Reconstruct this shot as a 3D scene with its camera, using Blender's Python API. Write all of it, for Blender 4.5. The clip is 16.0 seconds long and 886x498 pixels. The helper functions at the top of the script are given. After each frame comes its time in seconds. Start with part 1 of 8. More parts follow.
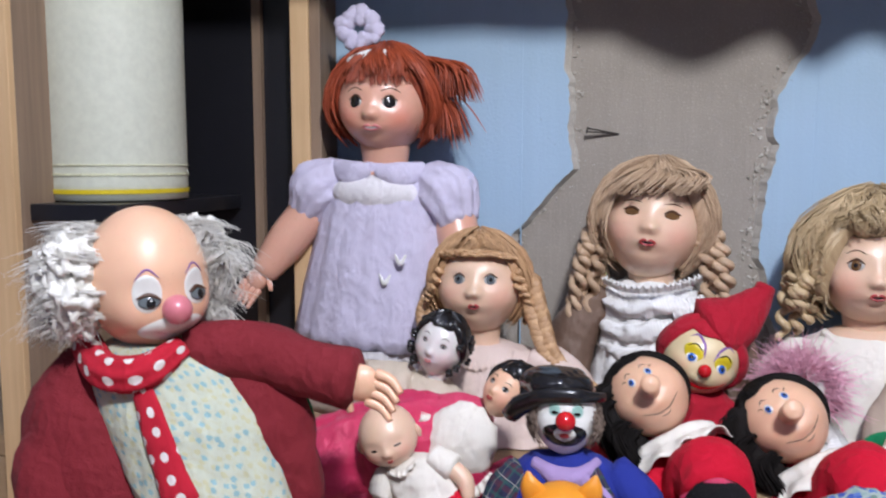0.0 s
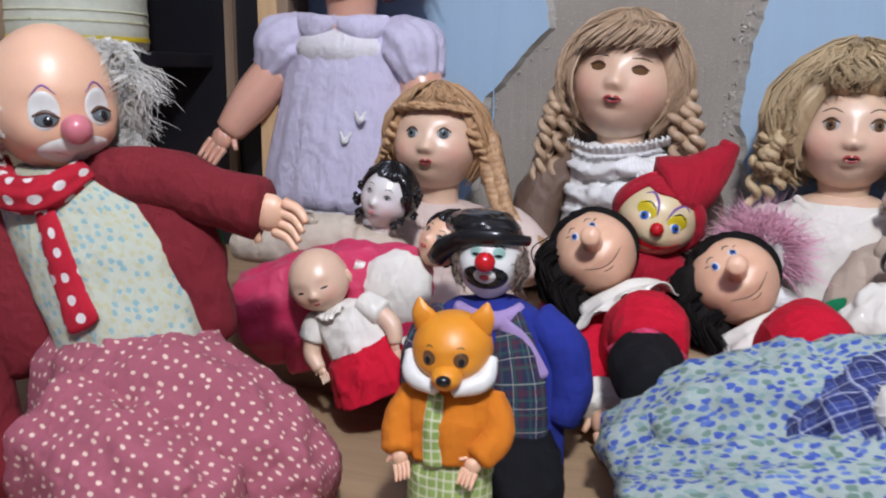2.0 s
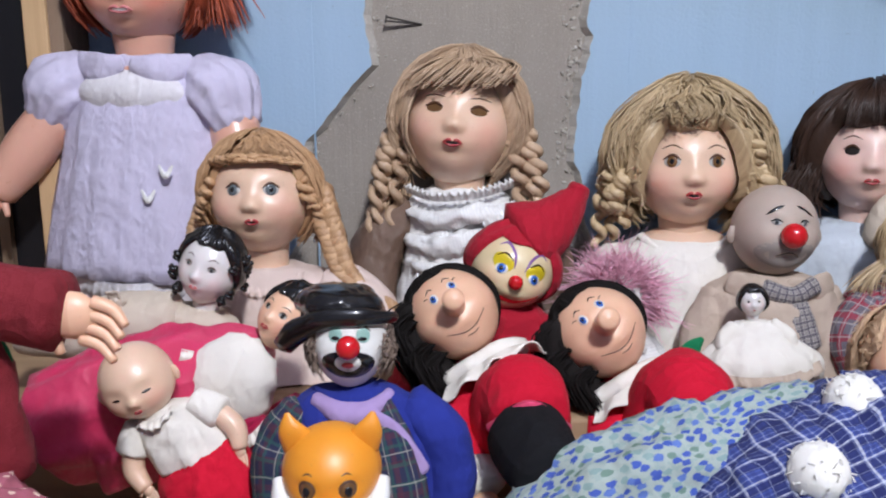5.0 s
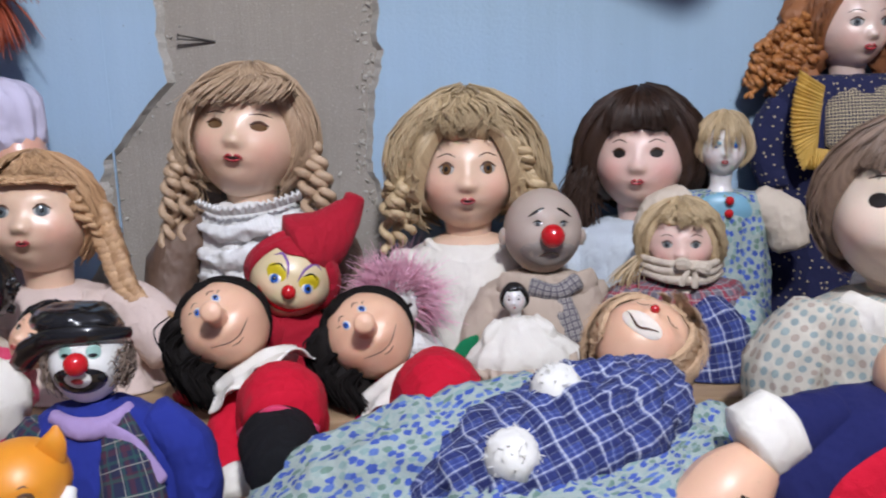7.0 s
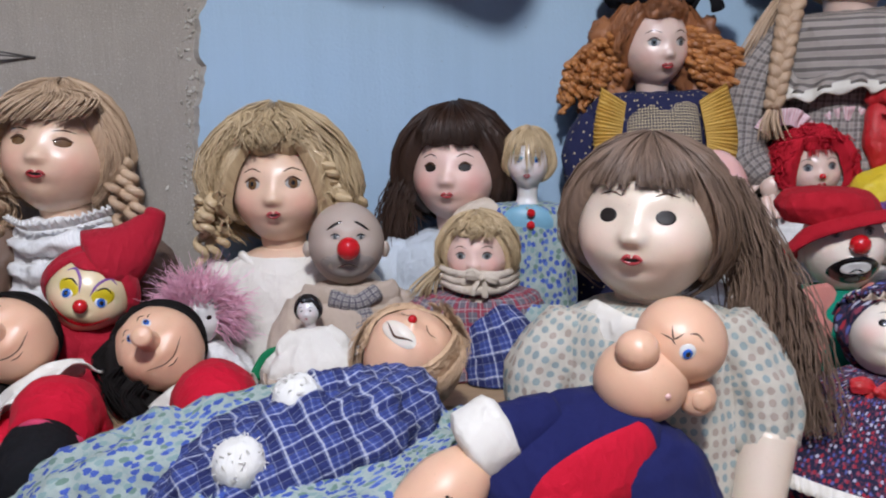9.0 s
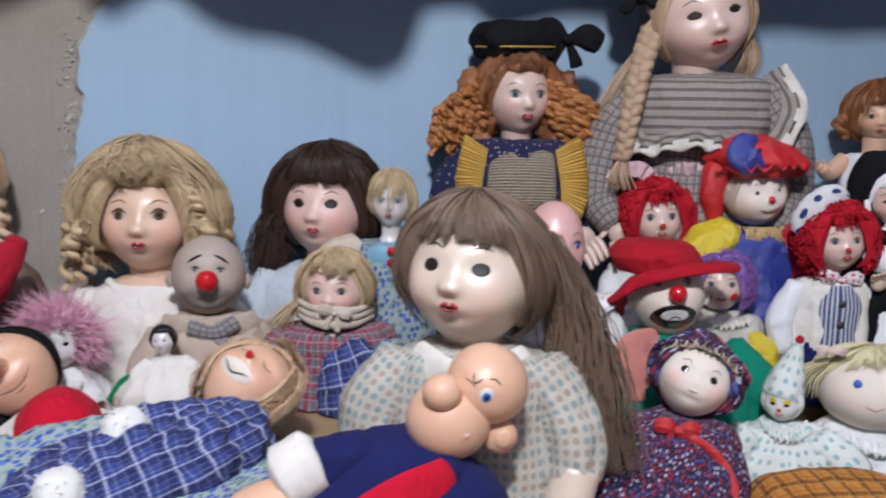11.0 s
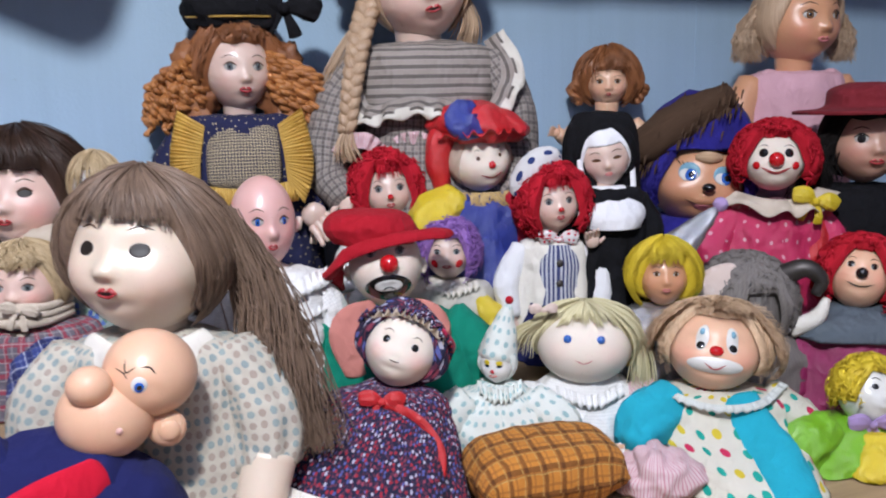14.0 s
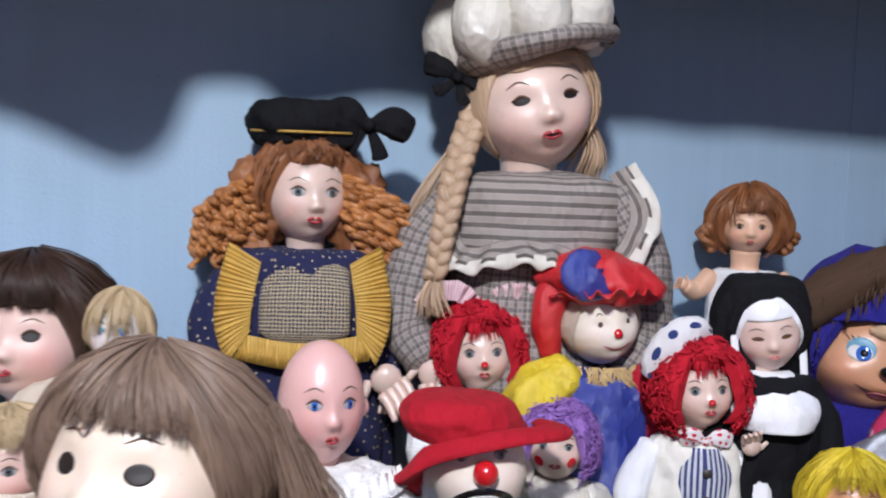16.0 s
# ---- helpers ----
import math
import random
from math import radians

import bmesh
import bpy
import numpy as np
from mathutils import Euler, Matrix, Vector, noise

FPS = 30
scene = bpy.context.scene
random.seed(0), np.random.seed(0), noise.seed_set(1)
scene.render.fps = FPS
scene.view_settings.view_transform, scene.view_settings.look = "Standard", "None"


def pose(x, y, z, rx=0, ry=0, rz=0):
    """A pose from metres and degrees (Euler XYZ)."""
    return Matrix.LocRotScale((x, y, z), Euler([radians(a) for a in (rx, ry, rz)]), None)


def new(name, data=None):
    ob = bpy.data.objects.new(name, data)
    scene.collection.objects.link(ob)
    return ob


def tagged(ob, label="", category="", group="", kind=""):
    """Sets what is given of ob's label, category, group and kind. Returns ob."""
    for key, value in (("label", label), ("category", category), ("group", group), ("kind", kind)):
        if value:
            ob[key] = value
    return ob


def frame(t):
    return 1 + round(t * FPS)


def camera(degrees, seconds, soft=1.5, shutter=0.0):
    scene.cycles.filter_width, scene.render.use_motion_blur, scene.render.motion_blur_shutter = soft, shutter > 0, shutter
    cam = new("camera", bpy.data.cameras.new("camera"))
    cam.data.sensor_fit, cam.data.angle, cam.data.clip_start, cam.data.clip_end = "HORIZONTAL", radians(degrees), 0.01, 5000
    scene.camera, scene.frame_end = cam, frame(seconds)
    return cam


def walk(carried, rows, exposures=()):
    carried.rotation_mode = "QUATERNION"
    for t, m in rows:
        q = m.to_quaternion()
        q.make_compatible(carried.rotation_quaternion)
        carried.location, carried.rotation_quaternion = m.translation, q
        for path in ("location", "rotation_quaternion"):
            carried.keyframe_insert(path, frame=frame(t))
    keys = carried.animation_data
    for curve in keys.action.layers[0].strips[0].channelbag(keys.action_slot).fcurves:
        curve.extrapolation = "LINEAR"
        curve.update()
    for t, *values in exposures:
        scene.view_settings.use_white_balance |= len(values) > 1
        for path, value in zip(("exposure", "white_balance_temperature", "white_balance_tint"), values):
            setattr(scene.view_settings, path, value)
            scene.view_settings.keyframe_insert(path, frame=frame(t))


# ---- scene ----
cam = camera(56.7, 16.0, soft=2.0, shutter=0.4)
METRES, EYE, TILT, LEAN, TURN = 2.0, 1.3, -6.0, 0.0, 12.7
ROWS = [
    (0.0, 0.0, 0.0, 0.0, 0.0, 0.0, -0.0),
    (0.5, 0.0269, -0.0116, -0.0106, -0.78, -1.52, -0.28),
    (1.0, 0.0839, -0.0452, -0.0244, 2.49, -3.1, -0.91),
    (1.5, 0.0955, -0.0324, -0.0299, 4.22, -3.29, -1.5),
    (2.0, 0.0601, 0.016, -0.0362, 3.28, -6.18, -1.29),
    (2.5, 0.0298, 0.0659, -0.03, -8.62, -6.36, -1.62),
    (3.0, -0.0107, 0.0692, -0.0367, -10.7, -6.4, -1.29),
    (5.5, 0.0493, 0.0704, -0.0166, -11.49, -4.28, 1.98),
    (6.0, 0.064, 0.0622, -0.0185, -11.9, -4.17, 1.97),
    (6.5, 0.0876, 0.0471, -0.019, -14.89, -4.31, 2.78),
    (7.0, 0.1084, 0.0361, -0.0197, -17.17, -4.45, 3.55),
    (7.5, 0.139, 0.0264, -0.0192, -18.61, -4.69, 5.03),
    (8.0, 0.185, 0.0165, -0.022, -19.01, -4.64, 5.26),
    (10.5, 0.1902, -0.0496, -0.011, -23.87, -3.52, 1.47),
    (11.0, 0.2283, -0.053, -0.0052, -24.69, -3.56, 1.57),
    (11.5, 0.2762, -0.0506, 0.0006, -25.22, -2.26, 1.06),
    (12.0, 0.2891, -0.0428, 0.0084, -25.41, -1.42, 1.17),
    (12.5, 0.2983, -0.0143, 0.0011, -29.34, -1.21, 1.28),
    (13.0, 0.3056, -0.0099, -0.0171, -34.86, -3.61, 1.14),
    (13.5, 0.316, -0.0358, -0.018, -37.2, -4.95, 3.19),
    (14.0, 0.3092, -0.0773, -0.019, -35.61, -4.96, 4.52),
    (14.5, 0.3084, -0.0924, -0.0042, -29.53, -2.0, 3.69),
    (15.0, 0.3208, -0.0649, 0.0166, -28.88, 1.69, 3.0),
    (15.5, 0.3314, -0.0101, 0.018, -29.02, 2.35, 1.54),
    (16.0, 0.3585, 0.0371, 0.0164, -31.42, 2.32, 0.97),
]
walk(cam, [(t, pose(0, 0, EYE, TILT, LEAN, TURN) @ pose(METRES * x, METRES * y, METRES * z, 90 + pitch, roll, yaw)) for t, x, y, z, yaw, pitch, roll in ROWS], exposures=[(0.0, 0.05), (1.5, -0.15), (2.0, -0.15), (3.0, 0.0), (6.0, 0.0), (8.0, -0.2), (10.5, -0.2), (11.5, -0.2), (12.5, 0.0), (13.5, 0.14), (14.2, 0.08), (15.0, 0.06), (15.5, 0.06), (16.0, 0.22)])
# ---- light ----
world = bpy.data.worlds.new("room_air")
scene.world = world
world.use_nodes = True
world.node_tree.nodes["Background"].inputs[0].default_value = (0.50, 0.52, 1.0, 1)
world.node_tree.nodes["Background"].inputs[1].default_value = 0.078
bulb = new("ceiling_bulb", bpy.data.lights.new("ceiling_bulb", "POINT"))
bulb.data.energy, bulb.data.shadow_soft_size, bulb.data.color = 128.0, 0.07, (0.96, 0.975, 1.03)
bulb.location = (0.35, -0.35, 2.35)


# ---- materials ----
def nodes_of(name):
    m = bpy.data.materials.new(name)
    m.use_nodes = True
    nt = m.node_tree
    return m, nt, nt.nodes["Principled BSDF"]


def add(nt, kind, **props):
    n = nt.nodes.new(kind)
    for k, v in props.items():
        if k == "op":
            n.operation = v
        elif k == "blend":
            n.blend_type = v
    return n


def mix(nt, fac, a, b, blend="MIX"):
    n = nt.nodes.new("ShaderNodeMix")
    n.data_type, n.blend_type = "RGBA", blend
    for sock, val in ((n.inputs[0], fac), (n.inputs[6], a), (n.inputs[7], b)):
        if isinstance(val, (int, float)):
            sock.default_value = val
        elif isinstance(val, tuple):
            sock.default_value = (*val[:3], 1)
        else:
            nt.links.new(val, sock)
    return n.outputs[2]


def calc(nt, op, a, b=0.0, c=0.0):
    n = nt.nodes.new("ShaderNodeMath")
    n.operation = op
    for sock, val in zip(n.inputs, (a, b, c)):
        if isinstance(val, (int, float)):
            sock.default_value = val
        else:
            nt.links.new(val, sock)
    return n.outputs[0]


def uv_of(nt):
    return nt.nodes.new("ShaderNodeUVMap").outputs[0]


def object_of(nt):
    return nt.nodes.new("ShaderNodeTexCoord").outputs["Object"]


def noise_of(nt, vec, scale, detail=3.0, rough=0.55):
    n = nt.nodes.new("ShaderNodeTexNoise")
    n.inputs["Scale"].default_value, n.inputs["Detail"].default_value, n.inputs["Roughness"].default_value = scale, detail, rough
    nt.links.new(vec, n.inputs["Vector"])
    return n.outputs["Fac"]


def stretch(nt, vec, sx, sy, sz=1.0):
    n = nt.nodes.new("ShaderNodeMapping")
    n.inputs["Scale"].default_value = (sx, sy, sz)
    nt.links.new(vec, n.inputs["Vector"])
    return n.outputs[0]


def relief(nt, bsdf, height, strength, distance):
    n = nt.nodes.new("ShaderNodeBump")
    n.inputs["Strength"].default_value, n.inputs["Distance"].default_value = strength, distance
    nt.links.new(height, n.inputs["Height"])
    nt.links.new(n.outputs[0], bsdf.inputs["Normal"])


def skin(name, col, rough=0.34, coat=0.22, blush=(0.75, 0.22, 0.18), worn=0.12):
    """Painted composition, vinyl or glazed china: slight blotches, rosy cheeks by the mesh's own blush value, gloss."""
    m, nt, b = nodes_of(name)
    o = object_of(nt)
    dull = tuple(c * 0.8 for c in col)
    c = mix(nt, calc(nt, "MULTIPLY", noise_of(nt, o, 40, 4), worn * 3), col, dull)
    at = nt.nodes.new("ShaderNodeAttribute")
    at.attribute_name = "blush"
    c = mix(nt, at.outputs["Fac"], c, blush)
    fine = noise_of(nt, o, 420, 2)
    c = mix(nt, calc(nt, "MULTIPLY", calc(nt, "GREATER_THAN", fine, 0.7), 0.25), c, (0.25, 0.16, 0.11))
    nt.links.new(c, b.inputs["Base Color"])
    nt.links.new(calc(nt, "MULTIPLY_ADD", noise_of(nt, o, 60), 0.25, rough - 0.1), b.inputs["Roughness"])
    b.inputs["Coat Weight"].default_value, b.inputs["Coat Roughness"].default_value = coat, 0.32
    b.inputs["Subsurface Weight"].default_value, b.inputs["Subsurface Scale"].default_value = 0.08, 0.004
    relief(nt, b, noise_of(nt, o, 150), 0.06, 0.002)
    return m


def paint(name, col, rough=0.4, coat=0.0, metal=0.0):
    m, nt, b = nodes_of(name)
    o = object_of(nt)
    nt.links.new(mix(nt, noise_of(nt, o, 90), col, tuple(c * 0.75 for c in col)), b.inputs["Base Color"])
    b.inputs["Roughness"].default_value, b.inputs["Coat Weight"].default_value, b.inputs["Metallic"].default_value = rough, coat, metal
    return m


def hair(name, dark, light, rough=0.42, fine=900, shine=0.5, thru=0.0):
    m, nt, b = nodes_of(name)
    u = uv_of(nt)
    g = nt.nodes.new("ShaderNodeNewGeometry")
    streak = noise_of(nt, stretch(nt, u, fine, fine * 0.03), 1.0, 3)
    f = calc(nt, "MULTIPLY_ADD", streak, 0.9, calc(nt, "MULTIPLY_ADD", g.outputs["Random Per Island"], 0.4, -0.15))
    tone = mix(nt, f, dark, light)
    nt.links.new(tone, b.inputs["Base Color"])
    if thru:
        glow, both = nt.nodes.new("ShaderNodeBsdfTranslucent"), nt.nodes.new("ShaderNodeMixShader")
        nt.links.new(tone, glow.inputs[0])
        both.inputs[0].default_value = thru
        nt.links.new(b.outputs[0], both.inputs[1]), nt.links.new(glow.outputs[0], both.inputs[2])
        nt.links.new(both.outputs[0], nt.nodes["Material Output"].inputs[0])
    b.inputs["Roughness"].default_value = rough
    b.inputs["Specular IOR Level"].default_value = shine
    b.inputs["Sheen Weight"].default_value = 0.0
    relief(nt, b, streak, 0.5, 0.002)
    return m


def cloth(name, col, pattern=None, cols=(), size=0.012, rough=0.85, weave=1400, sheen=0.02, satin=0.0, dirt=0.18, dot=0.235, even=0.75):
    """Woven cloth; the pattern lies in the cloth's own metres. pattern: dots, floral, plaid, stripes, check, net."""
    m, nt, b = nodes_of(name)
    u = uv_of(nt)
    o = object_of(nt)
    c = col
    if pattern in ("dots", "floral"):
        v = nt.nodes.new("ShaderNodeTexVoronoi")
        v.voronoi_dimensions = "2D"
        v.inputs["Scale"].default_value = 1 / size
        v.inputs["Randomness"].default_value = 1 - even if pattern == "dots" else 0.9
        nt.links.new(u, v.inputs["Vector"])
        sep = nt.nodes.new("ShaderNodeSeparateColor")
        nt.links.new(v.outputs["Color"], sep.inputs[0])
        ramp = nt.nodes.new("ShaderNodeValToRGB")
        ramp.color_ramp.interpolation = "CONSTANT"
        while len(ramp.color_ramp.elements) < len(cols):
            ramp.color_ramp.elements.new(0.5)
        for i, k in enumerate(cols):
            ramp.color_ramp.elements[i].position = i / len(cols)
            ramp.color_ramp.elements[i].color = (*k, 1)
        nt.links.new(sep.outputs[0], ramp.inputs[0])
        dist = v.outputs["Distance"]
        if pattern == "floral":
            dist = calc(nt, "ADD", dist, calc(nt, "MULTIPLY", noise_of(nt, u, 3.2 / size, 2), 0.5))
            edge = calc(nt, "LESS_THAN", dist, 0.55 if dot < 0.3 else dot)
            small = noise_of(nt, u, 1.6 / size, 4)
            c = mix(nt, calc(nt, "GREATER_THAN", small, 0.55), col, tuple(0.6 * a + 0.4 * q for a, q in zip(col, cols[-1])))
        else:
            edge = calc(nt, "LESS_THAN", dist, dot)
        c = mix(nt, edge, c, ramp.outputs[0])
    elif pattern in ("plaid", "stripes", "rows", "check"):
        sep = nt.nodes.new("ShaderNodeSeparateXYZ")
        nt.links.new(u, sep.inputs[0])
        axes = {"stripes": (0,), "rows": (1,)}.get(pattern, (0, 1))
        for i, (kol, mul, duty, amt) in enumerate(cols):
            for ax in axes:
                fr = calc(nt, "FRACT", calc(nt, "MULTIPLY_ADD", sep.outputs[ax], mul / size, 0.13 * i + 0.07))
                c = mix(nt, calc(nt, "MULTIPLY", calc(nt, "LESS_THAN", fr, duty), amt), c, kol)
    elif pattern == "net":
        v = nt.nodes.new("ShaderNodeTexVoronoi")
        v.voronoi_dimensions, v.feature = "2D", "DISTANCE_TO_EDGE"
        v.inputs["Scale"].default_value, v.inputs["Randomness"].default_value = 1 / size, 0.15
        nt.links.new(u, v.inputs["Vector"])
        c = mix(nt, calc(nt, "LESS_THAN", v.outputs["Distance"], 0.13), col, cols[0])
    c = mix(nt, calc(nt, "MULTIPLY", noise_of(nt, o, 25, 4), dirt), c, (0.18, 0.15, 0.12), "MULTIPLY")
    nt.links.new(c, b.inputs["Base Color"])
    b.inputs["Roughness"].default_value = rough
    b.inputs["Sheen Weight"].default_value = sheen
    b.inputs["Specular IOR Level"].default_value = 0.22
    if satin:
        b.inputs["Specular IOR Level"].default_value = 0.5 + 0.4 * satin
        b.inputs["Anisotropic"].default_value = 0.4
    w = noise_of(nt, u, weave, 1)
    big = noise_of(nt, o, 26, 2, 0.5)
    crease = calc(nt, "ABSOLUTE", calc(nt, "SUBTRACT", noise_of(nt, stretch(nt, o, 48, 48, 30), 1.0, 2, 0.5), 0.5))
    relief(nt, b, calc(nt, "ADD", calc(nt, "MULTIPLY", crease, -3.2), calc(nt, "MULTIPLY_ADD", big, 3.0, calc(nt, "MULTIPLY", w, 0.35))), 0.45, 0.007)
    return m


def wood(name, dark, light, along=2, rough=0.6):
    m, nt, b = nodes_of(name)
    o = object_of(nt)
    s = [60.0, 60.0, 60.0]
    s[along] = 2.5
    grain = noise_of(nt, stretch(nt, o, *s), 1.0, 5, 0.65)
    broad = noise_of(nt, o, 5, 3)
    f = calc(nt, "MULTIPLY_ADD", grain, 1.3, calc(nt, "MULTIPLY_ADD", broad, 0.5, -0.4))
    nt.links.new(mix(nt, f, dark, light), b.inputs["Base Color"])
    b.inputs["Roughness"].default_value = rough
    relief(nt, b, grain, 0.25, 0.002)
    return m


def wall_paint(name, col):
    """Old blue distemper: vertical drips, faint seams, chips and dust."""
    m, nt, b = nodes_of(name)
    o = object_of(nt)
    drip = noise_of(nt, stretch(nt, o, 45, 45, 1.2), 1.0, 4, 0.6)
    broad = noise_of(nt, o, 4, 4)
    c = mix(nt, calc(nt, "MULTIPLY_ADD", drip, 0.8, -0.15), col, tuple(a * 0.82 for a in col))
    c = mix(nt, calc(nt, "MULTIPLY", broad, 0.35), c, (0.42, 0.52, 0.6))
    spots = noise_of(nt, o, 130, 2)
    c = mix(nt, calc(nt, "MULTIPLY", calc(nt, "GREATER_THAN", spots, 0.74), 0.6), c, (0.2, 0.2, 0.22))
    nt.links.new(c, b.inputs["Base Color"])
    b.inputs["Roughness"].default_value = 0.75
    relief(nt, b, calc(nt, "ADD", drip, noise_of(nt, o, 200, 3)), 0.2, 0.003)
    return m


def mortar(name, col, scale=30):
    m, nt, b = nodes_of(name)
    o = object_of(nt)
    broad = noise_of(nt, o, 6, 5, 0.65)
    grain = noise_of(nt, o, 350, 3)
    line = noise_of(nt, stretch(nt, o, 55, 55, 3), 1.0, 4)
    c = mix(nt, broad, col, tuple(a * 0.6 for a in col))
    c = mix(nt, calc(nt, "MULTIPLY", line, 0.5), c, tuple(a * 0.72 for a in col))
    c = mix(nt, calc(nt, "MULTIPLY", calc(nt, "GREATER_THAN", grain, 0.62), 0.35), c, tuple(min(1, a * 1.5) for a in col))
    nt.links.new(c, b.inputs["Base Color"])
    b.inputs["Roughness"].default_value = 0.92
    relief(nt, b, calc(nt, "MULTIPLY_ADD", grain, 0.4, calc(nt, "ADD", broad, line)), 0.5, 0.006)
    return m


# ---- setting ----
def part(name, bm, material, parent=None, label=""):
    me = bpy.data.meshes.new(name)
    bm.to_mesh(me)
    bm.free()
    me.materials.append(material)
    ob = new(name, me)
    if parent:
        ob.parent = parent
    if label:
        ob["label"] = label
    return ob


def box(x0, x1, y0, y1, z0, z1, bevel=0.0):
    bm = bmesh.new()
    bmesh.ops.create_cube(bm, size=1)
    for v in bm.verts:
        v.co = Vector(((x0 + x1) / 2 + v.co.x * (x1 - x0), (y0 + y1) / 2 + v.co.y * (y1 - y0), (z0 + z1) / 2 + v.co.z * (z1 - z0)))
    if bevel:
        bmesh.ops.bevel(bm, geom=bm.edges[:], offset=bevel, segments=2, affect="EDGES", profile=0.6)
    return bm


WALL = 1.285
BLUE = wall_paint("blue_distemper", (0.34, 0.49, 0.65))
GREY = mortar("bare_mortar", (0.42, 0.375, 0.325))
CRUMB = mortar("crumbled_plaster", (0.60, 0.56, 0.50))
PINE = wood("pale_pine", (0.48, 0.30, 0.15), (0.72, 0.50, 0.28))
OAK = wood("weathered_board", (0.14, 0.09, 0.06), (0.34, 0.24, 0.16))
BOARD = wood("shelf_board", (0.25, 0.16, 0.09), (0.45, 0.31, 0.18), along=0)
LINEN = cloth("grey_cloth", (0.30, 0.27, 0.25))
# unseen room shell, its pale blue picked to bounce bluish fill into the shade
PLAIN = mortar("bounce_plaster", (0.40, 0.44, 0.60))
DARK = paint("near_black", (0.012, 0.012, 0.016), 0.35)
STEEL = paint("old_iron", (0.10, 0.09, 0.085), 0.5, metal=0.8)

ground = part("floor", box(-3.2, 4.2, -2.6, WALL + 0.5, -0.1, 0.0), OAK)
tagged(ground, "brown boarded floor of the room", "floor", kind="structure")
wall = part("wall_back", box(-3.2, 4.2, WALL + 0.012, WALL + 0.2, 0, 2.6), GREY)
tagged(wall, "grey bare mortar wall under blue paint", "wall", kind="structure")
for nm, b in (("wall_front", box(-3.2, 4.2, -2.8, -2.6, 0, 2.6)), ("wall_left", box(-3.4, -3.2, -2.6, WALL + 0.2, 0, 2.6)), ("wall_right", box(4.2, 4.4, -2.6, WALL + 0.2, 0, 2.6))):
    tagged(part(nm, b, PLAIN), "unseen plain room wall, tinted pale blue for bounced light", "wall", kind="structure")
tagged(part("ceiling", box(-3.4, 4.4, -2.8, WALL + 0.2, 2.6, 2.7), PLAIN), "unseen plain ceiling, tinted pale blue for bounced light", "ceiling", kind="structure")


def ragged(z, side):
    """The broken edge of the blue coat beside the bare strip, by height."""
    n = noise.fractal(Vector((side * 7.3, 0.0, z * 9)), 1.0, 2.0, 5) * 0.022 + noise.noise(Vector((side * 3.1, 2.0, z * 60))) * 0.006
    if side < 0:
        base = -0.097 - 0.075 * max(0.0, min(1.0, (1.29 - z) / 0.11)) - 0.25 * max(0.0, 1.17 - z)
    else:
        base = 0.205 + 0.045 * max(0.0, min(1.0, (z - 1.40) / 0.1)) - 0.012 * math.sin((z - 1.1) * 14)
    return base + n * 0.7


def coat(side):
    """One blue coat of plaster 12 mm thick, with its ragged edge."""
    verts, faces = [], []
    zs = [0.6 + 0.006 * i for i in range(334)]
    for z in zs:
        e = ragged(z, side)
        far = -3.2 if side < 0 else 4.2
        verts += [(far, WALL, z), (e, WALL, z), (e - side * 0.009, WALL + 0.012, z)]
    for i in range(len(zs) - 1):
        for k in (0, 1):
            a = 3 * i + k
            q = (a, a + 1, a + 4, a + 3)
            faces.append(q if side < 0 else q[::-1])
    me = bpy.data.meshes.new("wall_paint_coat")
    me.from_pydata(verts, [], faces)
    me.materials.append(BLUE)
    me.materials.append(CRUMB)
    for p in me.polygons:
        p.material_index = p.index % 2
    ob = new("wall_paint_coat", me)
    ob.parent = wall
    return ob


coat(-1), coat(1)
# crumbs of broken plaster along the edges
rnd = random.Random(5)
bm = bmesh.new()
for i in range(420):
    side = rnd.choice((-1, 1, 1))
    z = rnd.uniform(0.95, 1.65)
    w = 0.004 + abs(rnd.gauss(0, 0.012))
    x = ragged(z, side) + (w if side < 0 else -w)
    s = rnd.uniform(0.0008, 0.003)
    m = Matrix.Translation((x, WALL + 0.011, z)) @ Euler((rnd.random() * 6, rnd.random() * 6, rnd.random() * 6)).to_matrix().to_4x4() @ Matrix.Diagonal((s, s * 0.4, s * 1.8, 1))
    bmesh.ops.create_icosphere(bm, subdivisions=1, radius=1, matrix=m)
tagged(part("plaster_crumb", bm, CRUMB, wall), kind="stuff")

# faint vertical seams in the paint
for i, x in enumerate((-0.165, 0.262, 1.725)):
    part("seam", box(x, x + (0.002 if i < 2 else 0.004), WALL - 0.0012, WALL + 0.004, 0.9, 2.4), BLUE, wall)

nail = new("nail")
nail.location = (-0.019, WALL + 0.01, 1.344)
for k, (tilt, turn) in enumerate(((80, -68), (86, -71))):
    bm = bmesh.new()
    bmesh.ops.create_cone(bm, segments=8, radius1=0.0014, radius2=0.0012, depth=0.05, cap_ends=True)
    bmesh.ops.create_cone(bm, segments=10, radius1=0.0028, radius2=0.0028, depth=0.0015, cap_ends=True, matrix=Matrix.Translation((0, 0, 0.0255)))
    sh = part("shaft", bm, STEEL, nail)
    sh.matrix_local = pose(0, 0, 0.0, tilt, 0, turn) @ pose(0, 0, 0.022)
tagged(nail, "bent rusty iron nails in the bare wall", "nail")

